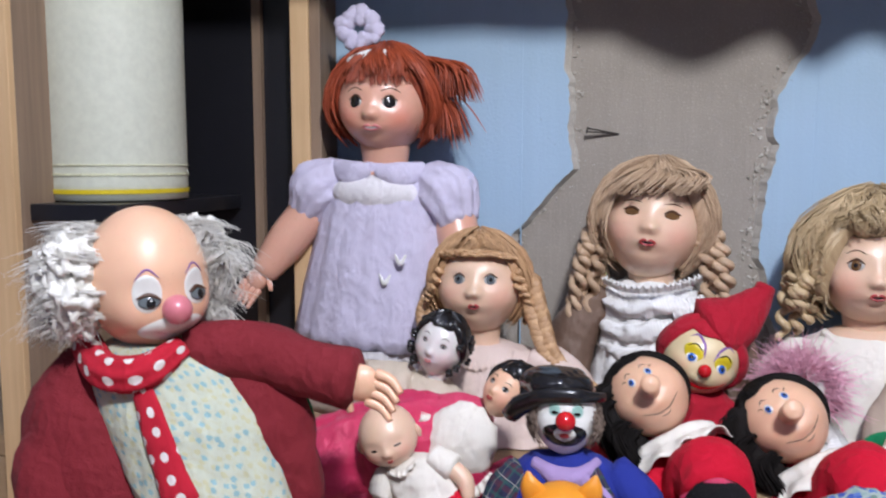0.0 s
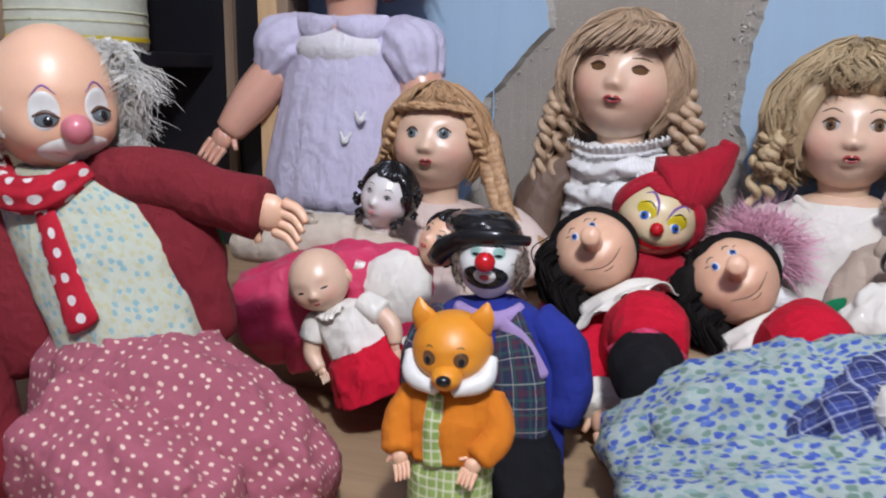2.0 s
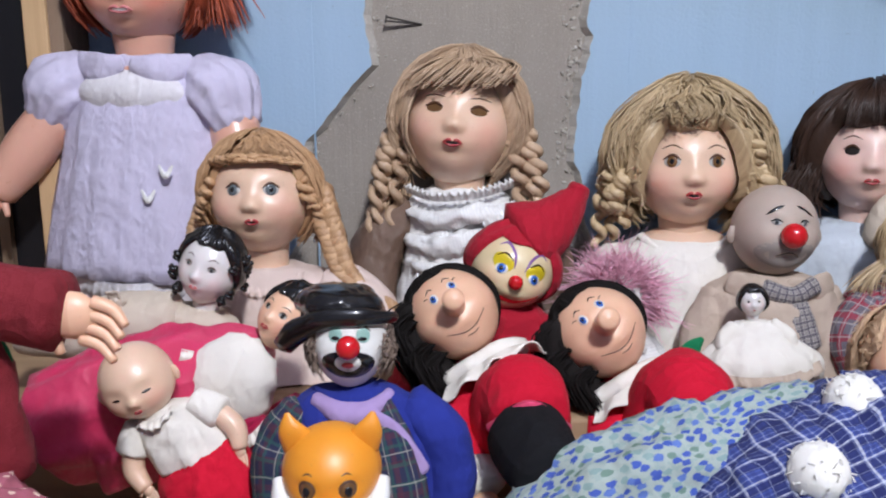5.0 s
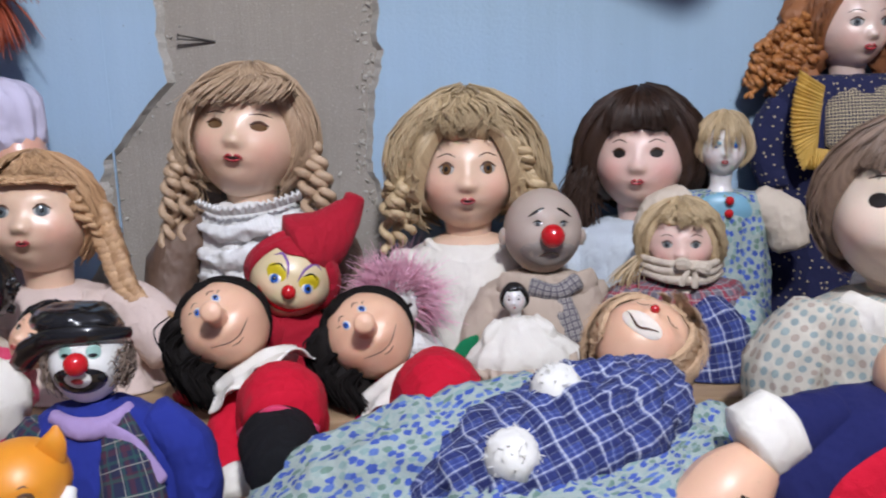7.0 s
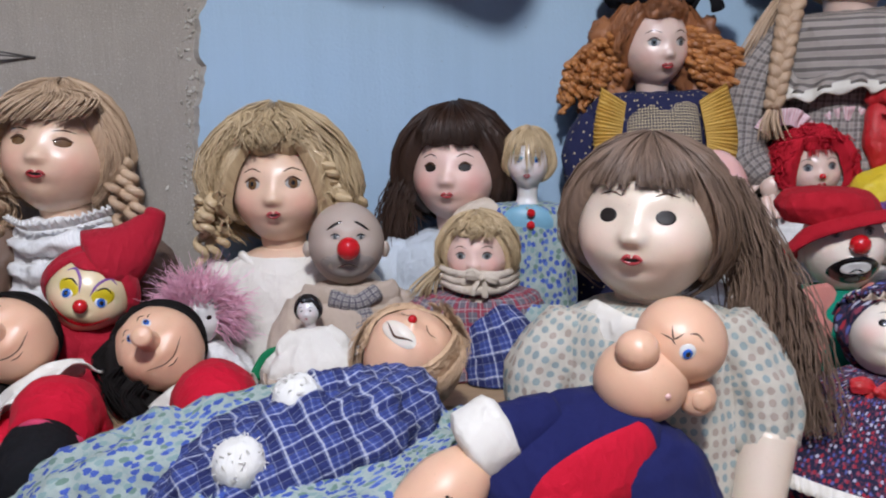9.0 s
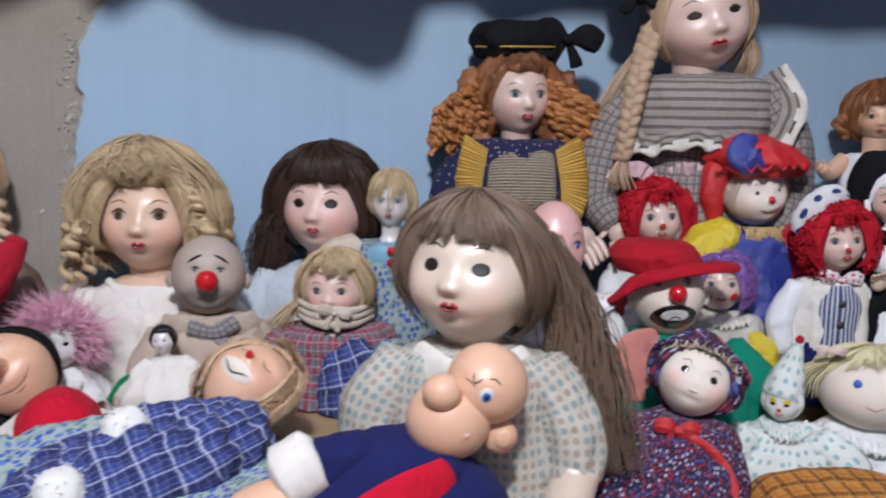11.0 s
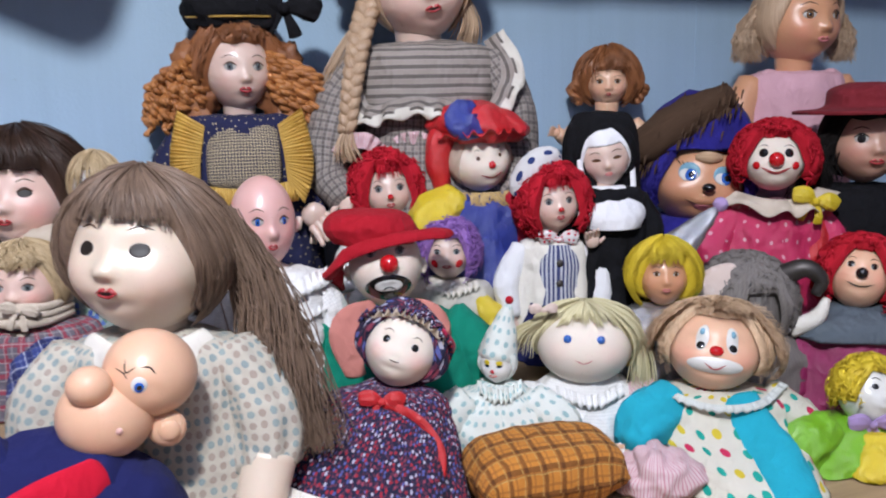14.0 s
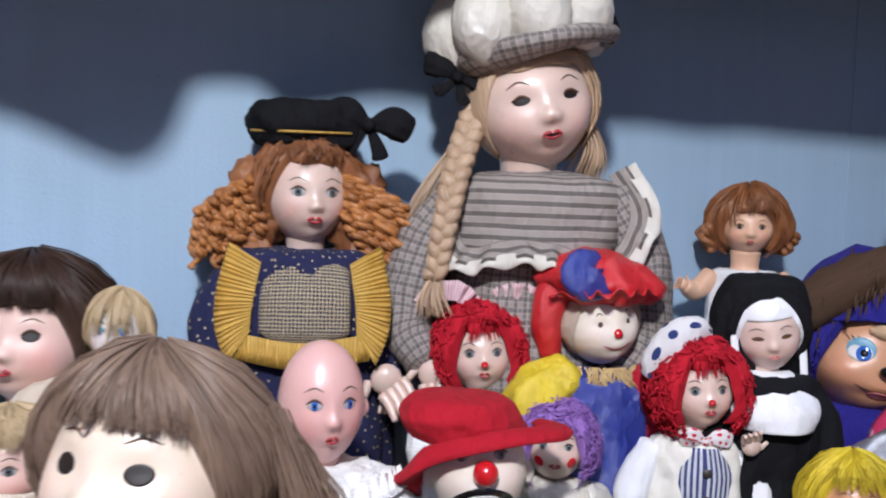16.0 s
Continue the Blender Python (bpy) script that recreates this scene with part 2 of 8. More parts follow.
# table and step; the unseen upper shelf that shades the wall comes last
TABLE, STEP = 0.84, 0.93
STEP_Y = 0.93
table = new("display_table")
top = part("tabletop", box(-1.6, 2.6, 0.30, STEP_Y - 0.002, TABLE - 0.04, TABLE, 0.004), BOARD, table)
for x in (-1.5, 0.5, 2.5):
    for y in (0.36, 0.86):
        part("leg", box(x - 0.03, x + 0.03, y - 0.03, y + 0.03, 0, TABLE - 0.041), BOARD, table)
tagged(table, "brown wooden table full of dolls", "table")
step = new("back_shelf")
part("shelf_board", box(-1.6, 2.6, STEP_Y, WALL - 0.002, STEP - 0.03, STEP, 0.004), BOARD, step)
part("front_panel", box(-1.6, 2.6, STEP_Y, STEP_Y + 0.02, 0, STEP - 0.031), BOARD, step)
tagged(step, "raised wooden shelf along the wall behind the table", "shelf")


# ---- dolls: a small kit of soft forms; each doll ends as one mesh ----
WEIGHTS = {}


def spline(pts, n):
    """n points along a smooth curve through pts (rows of any width)."""
    p = np.array(pts, float)
    m = len(p)
    if (m, n) not in WEIGHTS:
        w = np.zeros((n, m + 2))
        for r, s in enumerate(np.linspace(0, m - 1.000001, n)):
            i = int(s)
            f = s - i
            w[r, i:i + 4] = 0.5 * (2 * f * f - f - f ** 3), 0.5 * (2 - 5 * f * f + 3 * f ** 3), 0.5 * (f + 4 * f * f - 3 * f ** 3), 0.5 * (f ** 3 - f * f)
        WEIGHTS[m, n] = w
    q = np.vstack([2 * p[0] - p[1], p, 2 * p[-1] - p[-2]])
    return WEIGHTS[m, n] @ q


def turn_of(yaw=0, pitch=0, roll=0):
    return np.array((Matrix.Rotation(radians(roll), 3, "Y") @ Matrix.Rotation(radians(yaw), 3, "Z") @ Matrix.Rotation(radians(pitch), 3, "X")))


class Doll:
    """Forms are given in head radii, from the head's centre: x to the doll's picture right, -y to the front, z up."""

    def __init__(self, name, x, y, z, r, yaw=0, lean=0, seed=1):
        self.name, self.r = name, r
        self.home = Vector((x, y, z))
        # dolls towards the right end are turned to the middle of the room
        self.turn = turn_of(yaw - 21 * min(1.0, max(0.0, (x - 0.45) / 0.6)), 0, lean)
        self.V, self.F, self.M, self.U, self.B, self.mats = [], [], [], [], [], []
        self.count = 0
        self.rnd = random.Random(seed + sum(ord(c) for c in name))
        self.seed = seed
        self.low = ((STEP if y > STEP_Y + 0.01 else TABLE) - z) / r

    def slot(self, mat):
        if mat not in self.mats:
            self.mats.append(mat)
        return self.mats.index(mat)

    def grid(self, P, mat, around=False, blush=None, uv=None):
        n, m = P.shape[:2]
        k = self.slot(mat)
        if uv is None:
            du = np.linalg.norm(np.diff(P, axis=1), axis=2).max(axis=0)
            dv = np.linalg.norm(np.diff(P, axis=0), axis=2).mean(axis=1)
            u = np.concatenate([[0], np.cumsum(du)]) * self.r
            v = np.concatenate([[0], np.cumsum(dv)]) * self.r
            uv = np.stack(np.meshgrid(u, v), axis=2)
        self.V.append(P.reshape(-1, 3))
        self.U.append(uv.reshape(-1, 2))
        self.B.append(np.zeros(n * m) if blush is None else blush.reshape(-1))
        c = self.count
        a = (np.arange(n - 1)[:, None] * m + np.arange(m - 1)[None, :]).reshape(-1) + c
        self.F.append(np.stack([a, a + 1, a + 1 + m, a + m], axis=1))
        self.M.append(np.full(len(a), k))
        self.count += n * m

    def wrinkle(self, P, amp, freq=1.0):
        if not amp:
            return P
        flat = P.reshape(-1, 3)
        c = flat.mean(axis=0)
        d = flat - c
        d /= np.linalg.norm(d, axis=1)[:, None] + 1e-6
        w = np.array([0.8 * noise.fractal(Vector(p * freq) + Vector((self.seed * 3.7, 0, 0)), 1.0, 2.0, 3) + 0.9 * (0.3 - abs(noise.noise(Vector(p * freq * 1.6) + Vector((0, self.seed * 2.3, 0))))) for p in flat])
        return (flat + d * (w * amp)[:, None]).reshape(P.shape)

    def ell(self, c, r, mat, yaw=0, pitch=0, roll=0, n=14, wr=0.0, freq=1.5, blush=0.0):
        r = np.array((r, r, r) if isinstance(r, (int, float)) else r, float)
        e = np.linspace(math.pi / 2, -math.pi / 2, n)
        a = np.linspace(0, 2 * math.pi, 2 * n + 1)
        A, E = np.meshgrid(a, e)
        P = np.stack([np.sin(A) * np.cos(E), -np.cos(A) * np.cos(E), np.sin(E)], axis=2) * r
        P = self.wrinkle(P, wr, freq)
        self.grid(P @ turn_of(yaw, pitch, roll).T + np.array(c), mat, blush=np.full((n, 2 * n + 1), blush))

    def tube(self, path, rad, mat, n=12, steps=14, sq=1.0, wr=0.0, freq=1.5, fold=0.0, k=7, cap=True, up=(0, -1, 0)):
        """A limb, sleeve or lock along path; rad: one radius or one for each point; sq: flattened along up."""
        if fold:
            n = max(n, 5 * k)
        rads = [rad] * len(path) if isinstance(rad, (int, float)) else rad
        pr = spline([list(p) + [q] for p, q in zip(path, rads)], steps)
        p, q = pr[:, :3], np.maximum(pr[:, 3], 0.001)
        t = np.gradient(p, axis=0)
        t /= np.linalg.norm(t, axis=1)[:, None] + 1e-9
        ref = np.array(up, float)
        b = np.cross(t, ref)
        bad = np.linalg.norm(b, axis=1) < 0.25
        if bad.any():
            b = np.cross(t, np.array((0.31, 0.2, 0.93)))
        b /= np.linalg.norm(b, axis=1)[:, None] + 1e-9
        w = np.cross(b, t)
        if cap:
            p = np.vstack([p[:1] - t[:1] * q[0] * 0.3, p[:1] - t[:1] * q[0] * 0.2, p, p[-1:] + t[-1:] * q[-1] * 0.2, p[-1:] + t[-1:] * q[-1] * 0.3])
            q = np.concatenate([[0.001, q[0] * 0.7], q, [q[-1] * 0.7, 0.001]])
            b, w = (np.vstack([z[:1], z[:1], z, z[-1:], z[-1:]]) for z in (b, w))
        a = np.linspace(0, 2 * math.pi, n + 1)
        s = np.linspace(0, 1, len(p))[:, None]
        m = 1 + fold * np.sin(k * a[None, :] + 2.5 * s + self.seed) * (0.25 + s)
        P = p[:, None, :] + (q[:, None] * m * np.cos(a))[:, :, None] * b[:, None, :] + (q[:, None] * m * sq * np.sin(a))[:, :, None] * w[:, None, :]
        self.grid(self.wrinkle(P, wr, freq), mat)

    def strands(self, P, rad, mat, tip=0.35):
        """Many fine hairs at once: P is strands x points x 3; three-sided, thinning to the tip."""
        P = np.asarray(P, float)
        N, S = P.shape[:2]
        t = np.gradient(P, axis=1)
        t /= np.linalg.norm(t, axis=2, keepdims=True) + 1e-9
        b = np.cross(t, np.array((0.21, -0.93, 0.3)))
        b /= np.linalg.norm(b, axis=2, keepdims=True) + 1e-6
        w = np.cross(b, t)
        q = np.broadcast_to(np.asarray(rad, float).reshape(-1, 1), (N, S)) * np.clip((1 - np.linspace(0, 1, S)) * 3.5, tip, 1)[None, :]
        rings = [P + q[:, :, None] * (math.cos(a) * b + math.sin(a) * w) for a in (0.5, 2.594, 4.689)]
        V = np.stack(rings, axis=2)
        ln = np.concatenate([np.zeros((N, 1)), np.cumsum(np.linalg.norm(np.diff(P, axis=1), axis=2), axis=1)], axis=1) * self.r
        U = np.stack([np.broadcast_to(np.arange(3) * 0.0007, (N, S, 3)) + np.arange(N)[:, None, None] * 0.0031, np.repeat(ln[:, :, None], 3, axis=2)], axis=3)
        base = self.count + (np.arange(N)[:, None] * S + np.arange(S - 1)[None, :]).reshape(-1) * 3
        F = np.concatenate([np.stack([base + i, base + (i + 1) % 3, base + 3 + (i + 1) % 3, base + 3 + i], axis=1) for i in range(3)])
        self.V.append(V.reshape(-1, 3)), self.U.append(U.reshape(-1, 2)), self.B.append(np.zeros(N * S * 3))
        self.F.append(F), self.M.append(np.full(len(F), self.slot(mat)))
        self.count += N * S * 3

    def loft(self, rows, mat, fold=0.0, k=9, wr=0.03, freq=1.6, n=52, steps=25, cap=True, phase=0.0):
        """A garment of level rings: rows of (x, y, z, half width, half depth), top to bottom."""
        s = spline(rows, steps)
        if cap:
            a0, a1 = s[:1].copy(), s[-1:].copy()
            a0[:, 3:] = 0.001
            a1[:, 3:] = 0.001
            s = np.vstack([a0, s, a1])
        a = np.linspace(0, 2 * math.pi, n + 1)
        f = np.linspace(0, 1, len(s))[:, None]
        m = 1 + fold * (0.25 + 0.9 * f) * (np.sin(k * a + phase + 0.6 * np.sin(3 * a)) + 0.35 * np.sin((2 * k + 1) * a))
        P = np.stack([s[:, :1] + s[:, 3:4] * np.sin(a) * m, s[:, 1:2] - s[:, 4:5] * np.cos(a) * m, np.repeat(s[:, 2:3], n + 1, axis=1)], axis=2)
        self.grid(self.wrinkle(P, wr, freq), mat)

    def frill(self, path, out, mat, width=0.3, amp=0.08, waves=14, n=90, thick=0.02):
        """A gathered strip along path that stands off along out (one vector or one for each point)."""
        outs = [out] * len(path) if isinstance(out[0], (int, float)) else out
        s = spline([list(p) + list(o) for p, o in zip(path, outs)], n)
        p, o = s[:, :3], s[:, 3:]
        o = o / (np.linalg.norm(o, axis=1)[:, None] + 1e-9)
        t = np.gradient(p, axis=0)
        t /= np.linalg.norm(t, axis=1)[:, None] + 1e-9
        u = np.cross(t, o)
        ph = np.linspace(0, waves * 2 * math.pi, n)
        wob = np.sin(ph + 0.8 * np.sin(ph * 0.37 + self.seed))[:, None]
        rows = [p + u * thick]
        for g in (0.35, 0.7, 1.0):
            rows.append(p + o * width * g + u * (amp * g * wob + thick))
        for g in (1.0, 0.5, 0.0):
            rows.append(p + o * width * g + u * (amp * g * wob - thick))
        self.grid(np.array(rows), mat)

    # -- head --
    def head(self, mat, h=1.12, yaw=0, pitch=0, roll=0, at=(0, 0, 0), size=1.0, jaw=0.2, nose=0.125, cheek=0.05, chin=0.05, blush=0.45, deep=1.0, neck=None, ears=True, lips=0.05, nose_el=-0.17, up=0.0):
        self.hc, self.hr, self.hh, self.hs = np.array(at, float), turn_of(yaw, pitch, roll), h, size
        self.form, self.up = (jaw, nose, cheek, chin, deep, lips, nose_el), up
        n, m = (52, 72) if self.r > 0.037 else (40, 56)
        u = np.linspace(-1, 1, m + 1)
        E, A = np.meshgrid(np.linspace(math.pi / 2, -math.pi / 2, n), math.pi * np.sign(u) * np.abs(u) ** 1.5, indexing="ij")
        bl = sum(np.exp(-((A - sx * 0.6) ** 2 / 0.09 + (E - up + 0.28) ** 2 / 0.07)) for sx in (-1, 1)) * blush * 0.65
        self.grid(self.surf(A, E), mat, blush=bl)
        if ears:
            for sx in (-1, 1):
                c = self.surf(np.array(sx * 1.5), np.array(-0.12))
                self.tube([c + self.hr @ np.array((sx * 0.03, 0, z)) * size for z in (0.2, 0.0, -0.2)], [0.07 * size, 0.13 * size, 0.06 * size], mat, n=8, steps=8, sq=0.6)
        if neck:
            self.tube([(0, 0.05, -0.75 * h), (neck[0], 0.08, -1.25 * h), (neck[0], 0.08, neck[1])], [0.5, 0.46, 0.62], mat, n=16)

    def surf(self, A, E, off=0.0):
        jaw, nose, cheek, chin, deep, lips, nel = self.form

        def g(a, e, sa, se):
            return np.exp(-((A - a) ** 2 / (2 * sa * sa) + (E - self.up - e) ** 2 / (2 * se * se)))
        b = nose * (1.15 * g(0, nel, 0.09, 0.075) + 0.28 * g(0, nel + 0.15, 0.085, 0.13) + 0.5 * g(-0.115, nel - 0.03, 0.05, 0.05) + 0.5 * g(0.115, nel - 0.03, 0.05, 0.05) - 0.25 * g(0, nel - 0.16, 0.06, 0.05)) + chin * g(0, -0.86, 0.26, 0.17) + lips * (1.3 * g(0, -0.45, 0.19, 0.1) - 0.8 * g(0, -0.62, 0.22, 0.05))
        for sx in (-1, 1):
            b = b + 1.1 * cheek * g(sx * 0.58, -0.36, 0.3, 0.24) - 0.06 * deep * g(sx * 0.43, 0.08, 0.19, 0.12) + 0.02 * g(sx * 0.45, 0.3, 0.25, 0.1)
        k = 1 + b + off
        x = np.sin(A) * np.cos(E)
        y = -np.cos(A) * np.cos(E) * 1.04
        z = np.sin(E)
        x = x * (1 - (jaw + 0.02) * np.clip(-z - 0.1, 0, 1) ** 1.3)
        P = np.stack([x * k, y * k, z * self.hh * (1 + 0.3 * b + 0.85 * off)], axis=-1) * self.hs
        return P @ self.hr.T + self.hc

    def face(self, a, e, off=0.0):
        return self.surf(np.array(a), np.array(e + self.up), off)

    def spot(self, a, e, ra, re, mat, off=0.006, dome=0.02, roll=0, shape=None, n=22):
        """A painted or set-in shape on the face at azimuth a, elevation e (radians)."""
        e = e + self.up
        ph = np.linspace(0, 2 * math.pi, n + 1)
        rings = np.array((0.001, 0.4, 0.75, 0.95, 1.0))[:, None]
        R = rings * (np.ones(n + 1) if shape is None else np.array([shape(q) for q in ph]))
        x, y = R * np.cos(ph) * ra, R * np.sin(ph) * re
        c, s = math.cos(radians(roll)), math.sin(radians(roll))
        P = self.surf(a + x * c - y * s, e + x * s + y * c, off + dome * (1 - rings ** 2) - 0.008 * (rings > 0.99))
        self.grid(P, mat)

    def line(self, pts, width, mat, off=0.008, n=14):
        """A painted stroke on the face through (azimuth, elevation) points, tapering to its ends."""
        s = spline([(a, e + self.up) for a, e in pts], n)
        t = np.gradient(s, axis=0)
        t /= np.linalg.norm(t, axis=1)[:, None] + 1e-9
        nrm = np.stack([-t[:, 1], t[:, 0]], axis=1)
        w = width * np.clip(np.sin(np.linspace(0.12, math.pi - 0.12, n)) * 1.3, 0, 1)[:, None]
        rows = [s + nrm * w * g for g in (-1, -0.6, 0, 0.6, 1)]
        offs = (-0.004, off, off + 0.004, off, -0.004)
        self.grid(np.array([self.surf(q[:, 0], q[:, 1], o) for q, o in zip(rows, offs)]), mat)

    def eyes(self, iris, white=None, brow=None, lash=None, a=0.43, e=0.09, ra=0.15, re=0.09, gaze=0.0, pupil=True, arch=0.04, lift=0.24, down=0.0):
        ra, re = ra * 1.22, re * 1.12
        for sx in (-1, 1):
            if white:
                self.spot(sx * a, e, ra, re, EYE_WHITE if white is WHITE else white, dome=0.03)
                self.spot(sx * a + gaze, e + down, re * 1.12, re * 1.0, iris, off=0.022, dome=0.025)
                if pupil:
                    self.spot(sx * a + gaze, e + down, re * 0.45, re * 0.45, INK, off=0.045, dome=0.01)
            else:
                self.spot(sx * a, e, ra, re, iris, off=0.004, dome=0.012)
            if lash:
                self.line([(sx * (a - ra * 1.05), e + re * 0.35), (sx * a, e + re * 1.15), (sx * (a + ra * 1.1), e + re * 0.3)], 0.028, lash, off=0.03)
            if brow:
                self.line([(sx * (a - ra * 1.2), e + lift - arch * 0.6), (sx * (a + 0.02), e + lift + arch), (sx * (a + ra * 1.5), e + lift - arch)], 0.015, brow)

    def lips_on(self, mat, e=-0.45, w=0.16, open_mat=None, tall=0.055):
        w, tall = w * 1.35, tall * 1.05
        if open_mat:
            self.spot(0, e, w * 0.62, tall * 0.42, open_mat, off=0.016, dome=0.002)
        for sx in (-1, 1):
            self.line([(sx * w * 1.0, e - tall * 0.05), (sx * w * 0.42, e + tall * 0.78), (sx * 0.012, e + tall * 0.52)], tall * 0.42, mat, off=0.03)
        self.line([(-w * 0.82, e - tall * 0.2), (0, e - tall * 0.85), (w * 0.82, e - tall * 0.2)], tall * 0.5, mat, off=0.036)

    # -- hair --
    def cap(self, mat, front=0.5, side=-0.45, back=-0.9, thick=0.1, ridge=0.012, k=38, rough=0.03, part_at=0.0, wave=0.05):
        m, n = 96, 26
        a = np.linspace(-math.pi, math.pi, m + 1)
        c = np.clip((np.abs(a) - 0.8) / 0.6, 0, 1)
        c2 = np.clip((np.abs(a) - 1.3) / 1.2, 0, 1)
        line = (front + self.up + 0.05) * (1 - c) + side * c * (1 - c2) + back * c2 + wave * np.sin(a * 7 + self.seed) * 0.6
        s = np.linspace(0, 1, n)[:, None]
        E = math.pi / 2 * (1 - s) + line[None, :] * s
        A = np.repeat(a[None, :], n, axis=0)
        rough_n = np.array([[noise.noise(Vector((math.sin(q) * 2.2, math.cos(q) * 2.2, p * 2 + self.seed))) for q in a] for p in s[:, 0]])
        off = thick * (1 - 0.7 * s ** 5) + ridge * np.sin(k * A + 4 * rough_n) + rough * 2 * rough_n
        P = self.surf(A, E, off)
        inner = self.surf(a, line, 0.01)[None]
        u = np.stack(np.meshgrid(a * 0.9 * self.r, np.linspace(0, 1.6 * self.r, n + 1)), axis=2)
        self.grid(np.vstack([P, inner]), mat, uv=u)

    def strand(self, pts, rad, mat, n=4, steps=8):
        self.tube(pts, [rad * 0.9, rad, rad * 0.35] if len(pts) == 3 else [rad] * (len(pts) - 1) + [rad * 0.4], mat, n=n, steps=steps, cap=False)

    def fringe(self, mat, a0, a1, e0, e1, count=40, rad=0.05, off=0.1, jit=0.05, sweep=0.0, top=1.42):
        """Locks combed over the forehead or the sides of the head, from the crown to the line e1."""
        count, rad = int(count * 5), rad * 0.34
        if a0 * a1 > 0:
            a0, a1 = (max(a0, 1.22), a1) if a0 > 0 else (a0, min(a1, -1.22))
        R = np.random.default_rng(self.seed + count)
        locks = max(5, count // 14)
        c = R.integers(0, locks, count)
        a = (a0 + (a1 - a0) * (c + 0.5 + R.normal(0, 0.42, count)) / locks)[:, None]
        drop = R.uniform(-jit, jit, locks)
        e = (e1 + 0.08 + self.up + drop[c] + R.normal(0, 0.35 * jit, count))[:, None]
        t = np.linspace(0, 1, 8)[None, :]
        lift = (R.uniform(0.72, 1.15, locks)[c] + R.normal(0, 0.05, count))[:, None]
        A = a * (0.5 + 0.5 * t ** 0.7) + sweep * t ** 1.5 + (R.normal(0, 0.06, locks)[c] + R.normal(0, 0.02, count))[:, None] * t * t
        E = top + (e - top) * t ** 1.1
        self.strands(self.surf(A, E, off * lift * (1.05 + 0.2 * np.sin(3.1 * t) - 0.45 * t ** 3)), rad * R.uniform(0.7, 1.2, count), mat)

    def waves(self, mat, count=420, off=0.3, amp=0.07, rad=0.02, e_front=0.5, e_side=-0.7, face=0.75, freq=2.5, out=0.0, crown=1.5):
        """Fine wavy hair combed from the crown over the whole head, its ends at the hairline."""
        count, rad = int(count * 2.3), rad * 0.72
        R = np.random.default_rng(self.seed + count)
        t = np.linspace(0, 1, 9)[None, :]
        locks = max(24, count // 16)
        k = R.integers(0, locks, count)
        a = (R.uniform(-math.pi, math.pi, locks)[k] + R.normal(0, 0.075, count))[:, None]
        c = np.clip((np.abs(a) - face - 0.18) / 0.4, 0, 1)
        e1 = (e_front + 0.08 + self.up) * (1 - c) + e_side * c + (R.normal(0, 0.08, locks)[k] + R.normal(0, 0.04, count))[:, None]
        loose = 1.0 if amp > 0.03 else 0.4
        lift = off * (1 + loose * R.uniform(-0.26, 0.16, locks)[k] + R.normal(0, 0.06, count))[:, None]
        ph = t * freq * 6.28 + (a * 5 + R.normal(0, 0.9, locks)[k][:, None]) + R.normal(0, 0.2, count)[:, None]
        A = a * (0.45 + 0.55 * t ** 0.6) + amp * np.sin(ph) * (0.3 + t)
        E = crown + (e1 - crown) * t
        self.strands(self.surf(A, E, lift * (1 - 0.45 * t ** 4) + out * t * t + 0.6 * amp * np.cos(ph) * t), rad, mat)

    def lock(self, path, rad, mat, count=14, thin=0.05, wave=0.0, waves=3):
        """A bundle of hair along path."""
        p = spline(path, 8)[None]
        count, thin = int(count * 3.8), thin * 0.34
        R = np.random.default_rng(self.seed + self.count)
        o = (R.normal(0, 1, (count, 3)) * np.array((0.5, 0.35, 0.15)) * rad)[:, None, :]
        s = np.linspace(0, 1, 8)[None, :]
        ph = s * waves * 6.28 + np.round(R.random(count) * 4)[:, None] * 1.5
        w = np.stack([np.sin(ph), np.cos(ph), 0 * ph], axis=2) * wave
        self.strands(p + o * (0.4 + 0.8 * s[:, :, None]) + w, thin, mat)

    def ringlet(self, path, rad, mat, turns=5, thick=None, steps=None):
        steps = steps or int(turns * 12) + 2
        p = spline(path, steps)
        s = np.linspace(0, 1, steps)
        ph = s * turns * 2 * math.pi + self.rnd.random() * 6
        env = rad * (0.75 + 0.35 * np.sin(s * math.pi))[:, None]
        q = p + np.stack([np.cos(ph), np.sin(ph), 0 * ph], axis=1) * env * 0.5
        self.tube(q, list(max(thick or 0, rad * 0.6) * (0.95 - 0.3 * s)), mat, n=6, steps=steps, sq=1.0)

    def braid(self, path, rad, mat, turns=6):
        steps = int(turns * 10)
        p = spline(path, steps)
        s = np.linspace(0, 1, steps)
        w = (rad * (1 - 0.35 * s))[:, None]
        for i in range(3):
            ph = s * turns * 2 * math.pi + i * 2 * math.pi / 3
            q = p + np.stack([np.sin(ph), 0.6 * np.sin(2 * ph), 0 * ph], axis=1) * w * 0.6
            self.tube(q, list(rad * 0.62 * (1 - 0.35 * s)), mat, n=8, steps=steps)

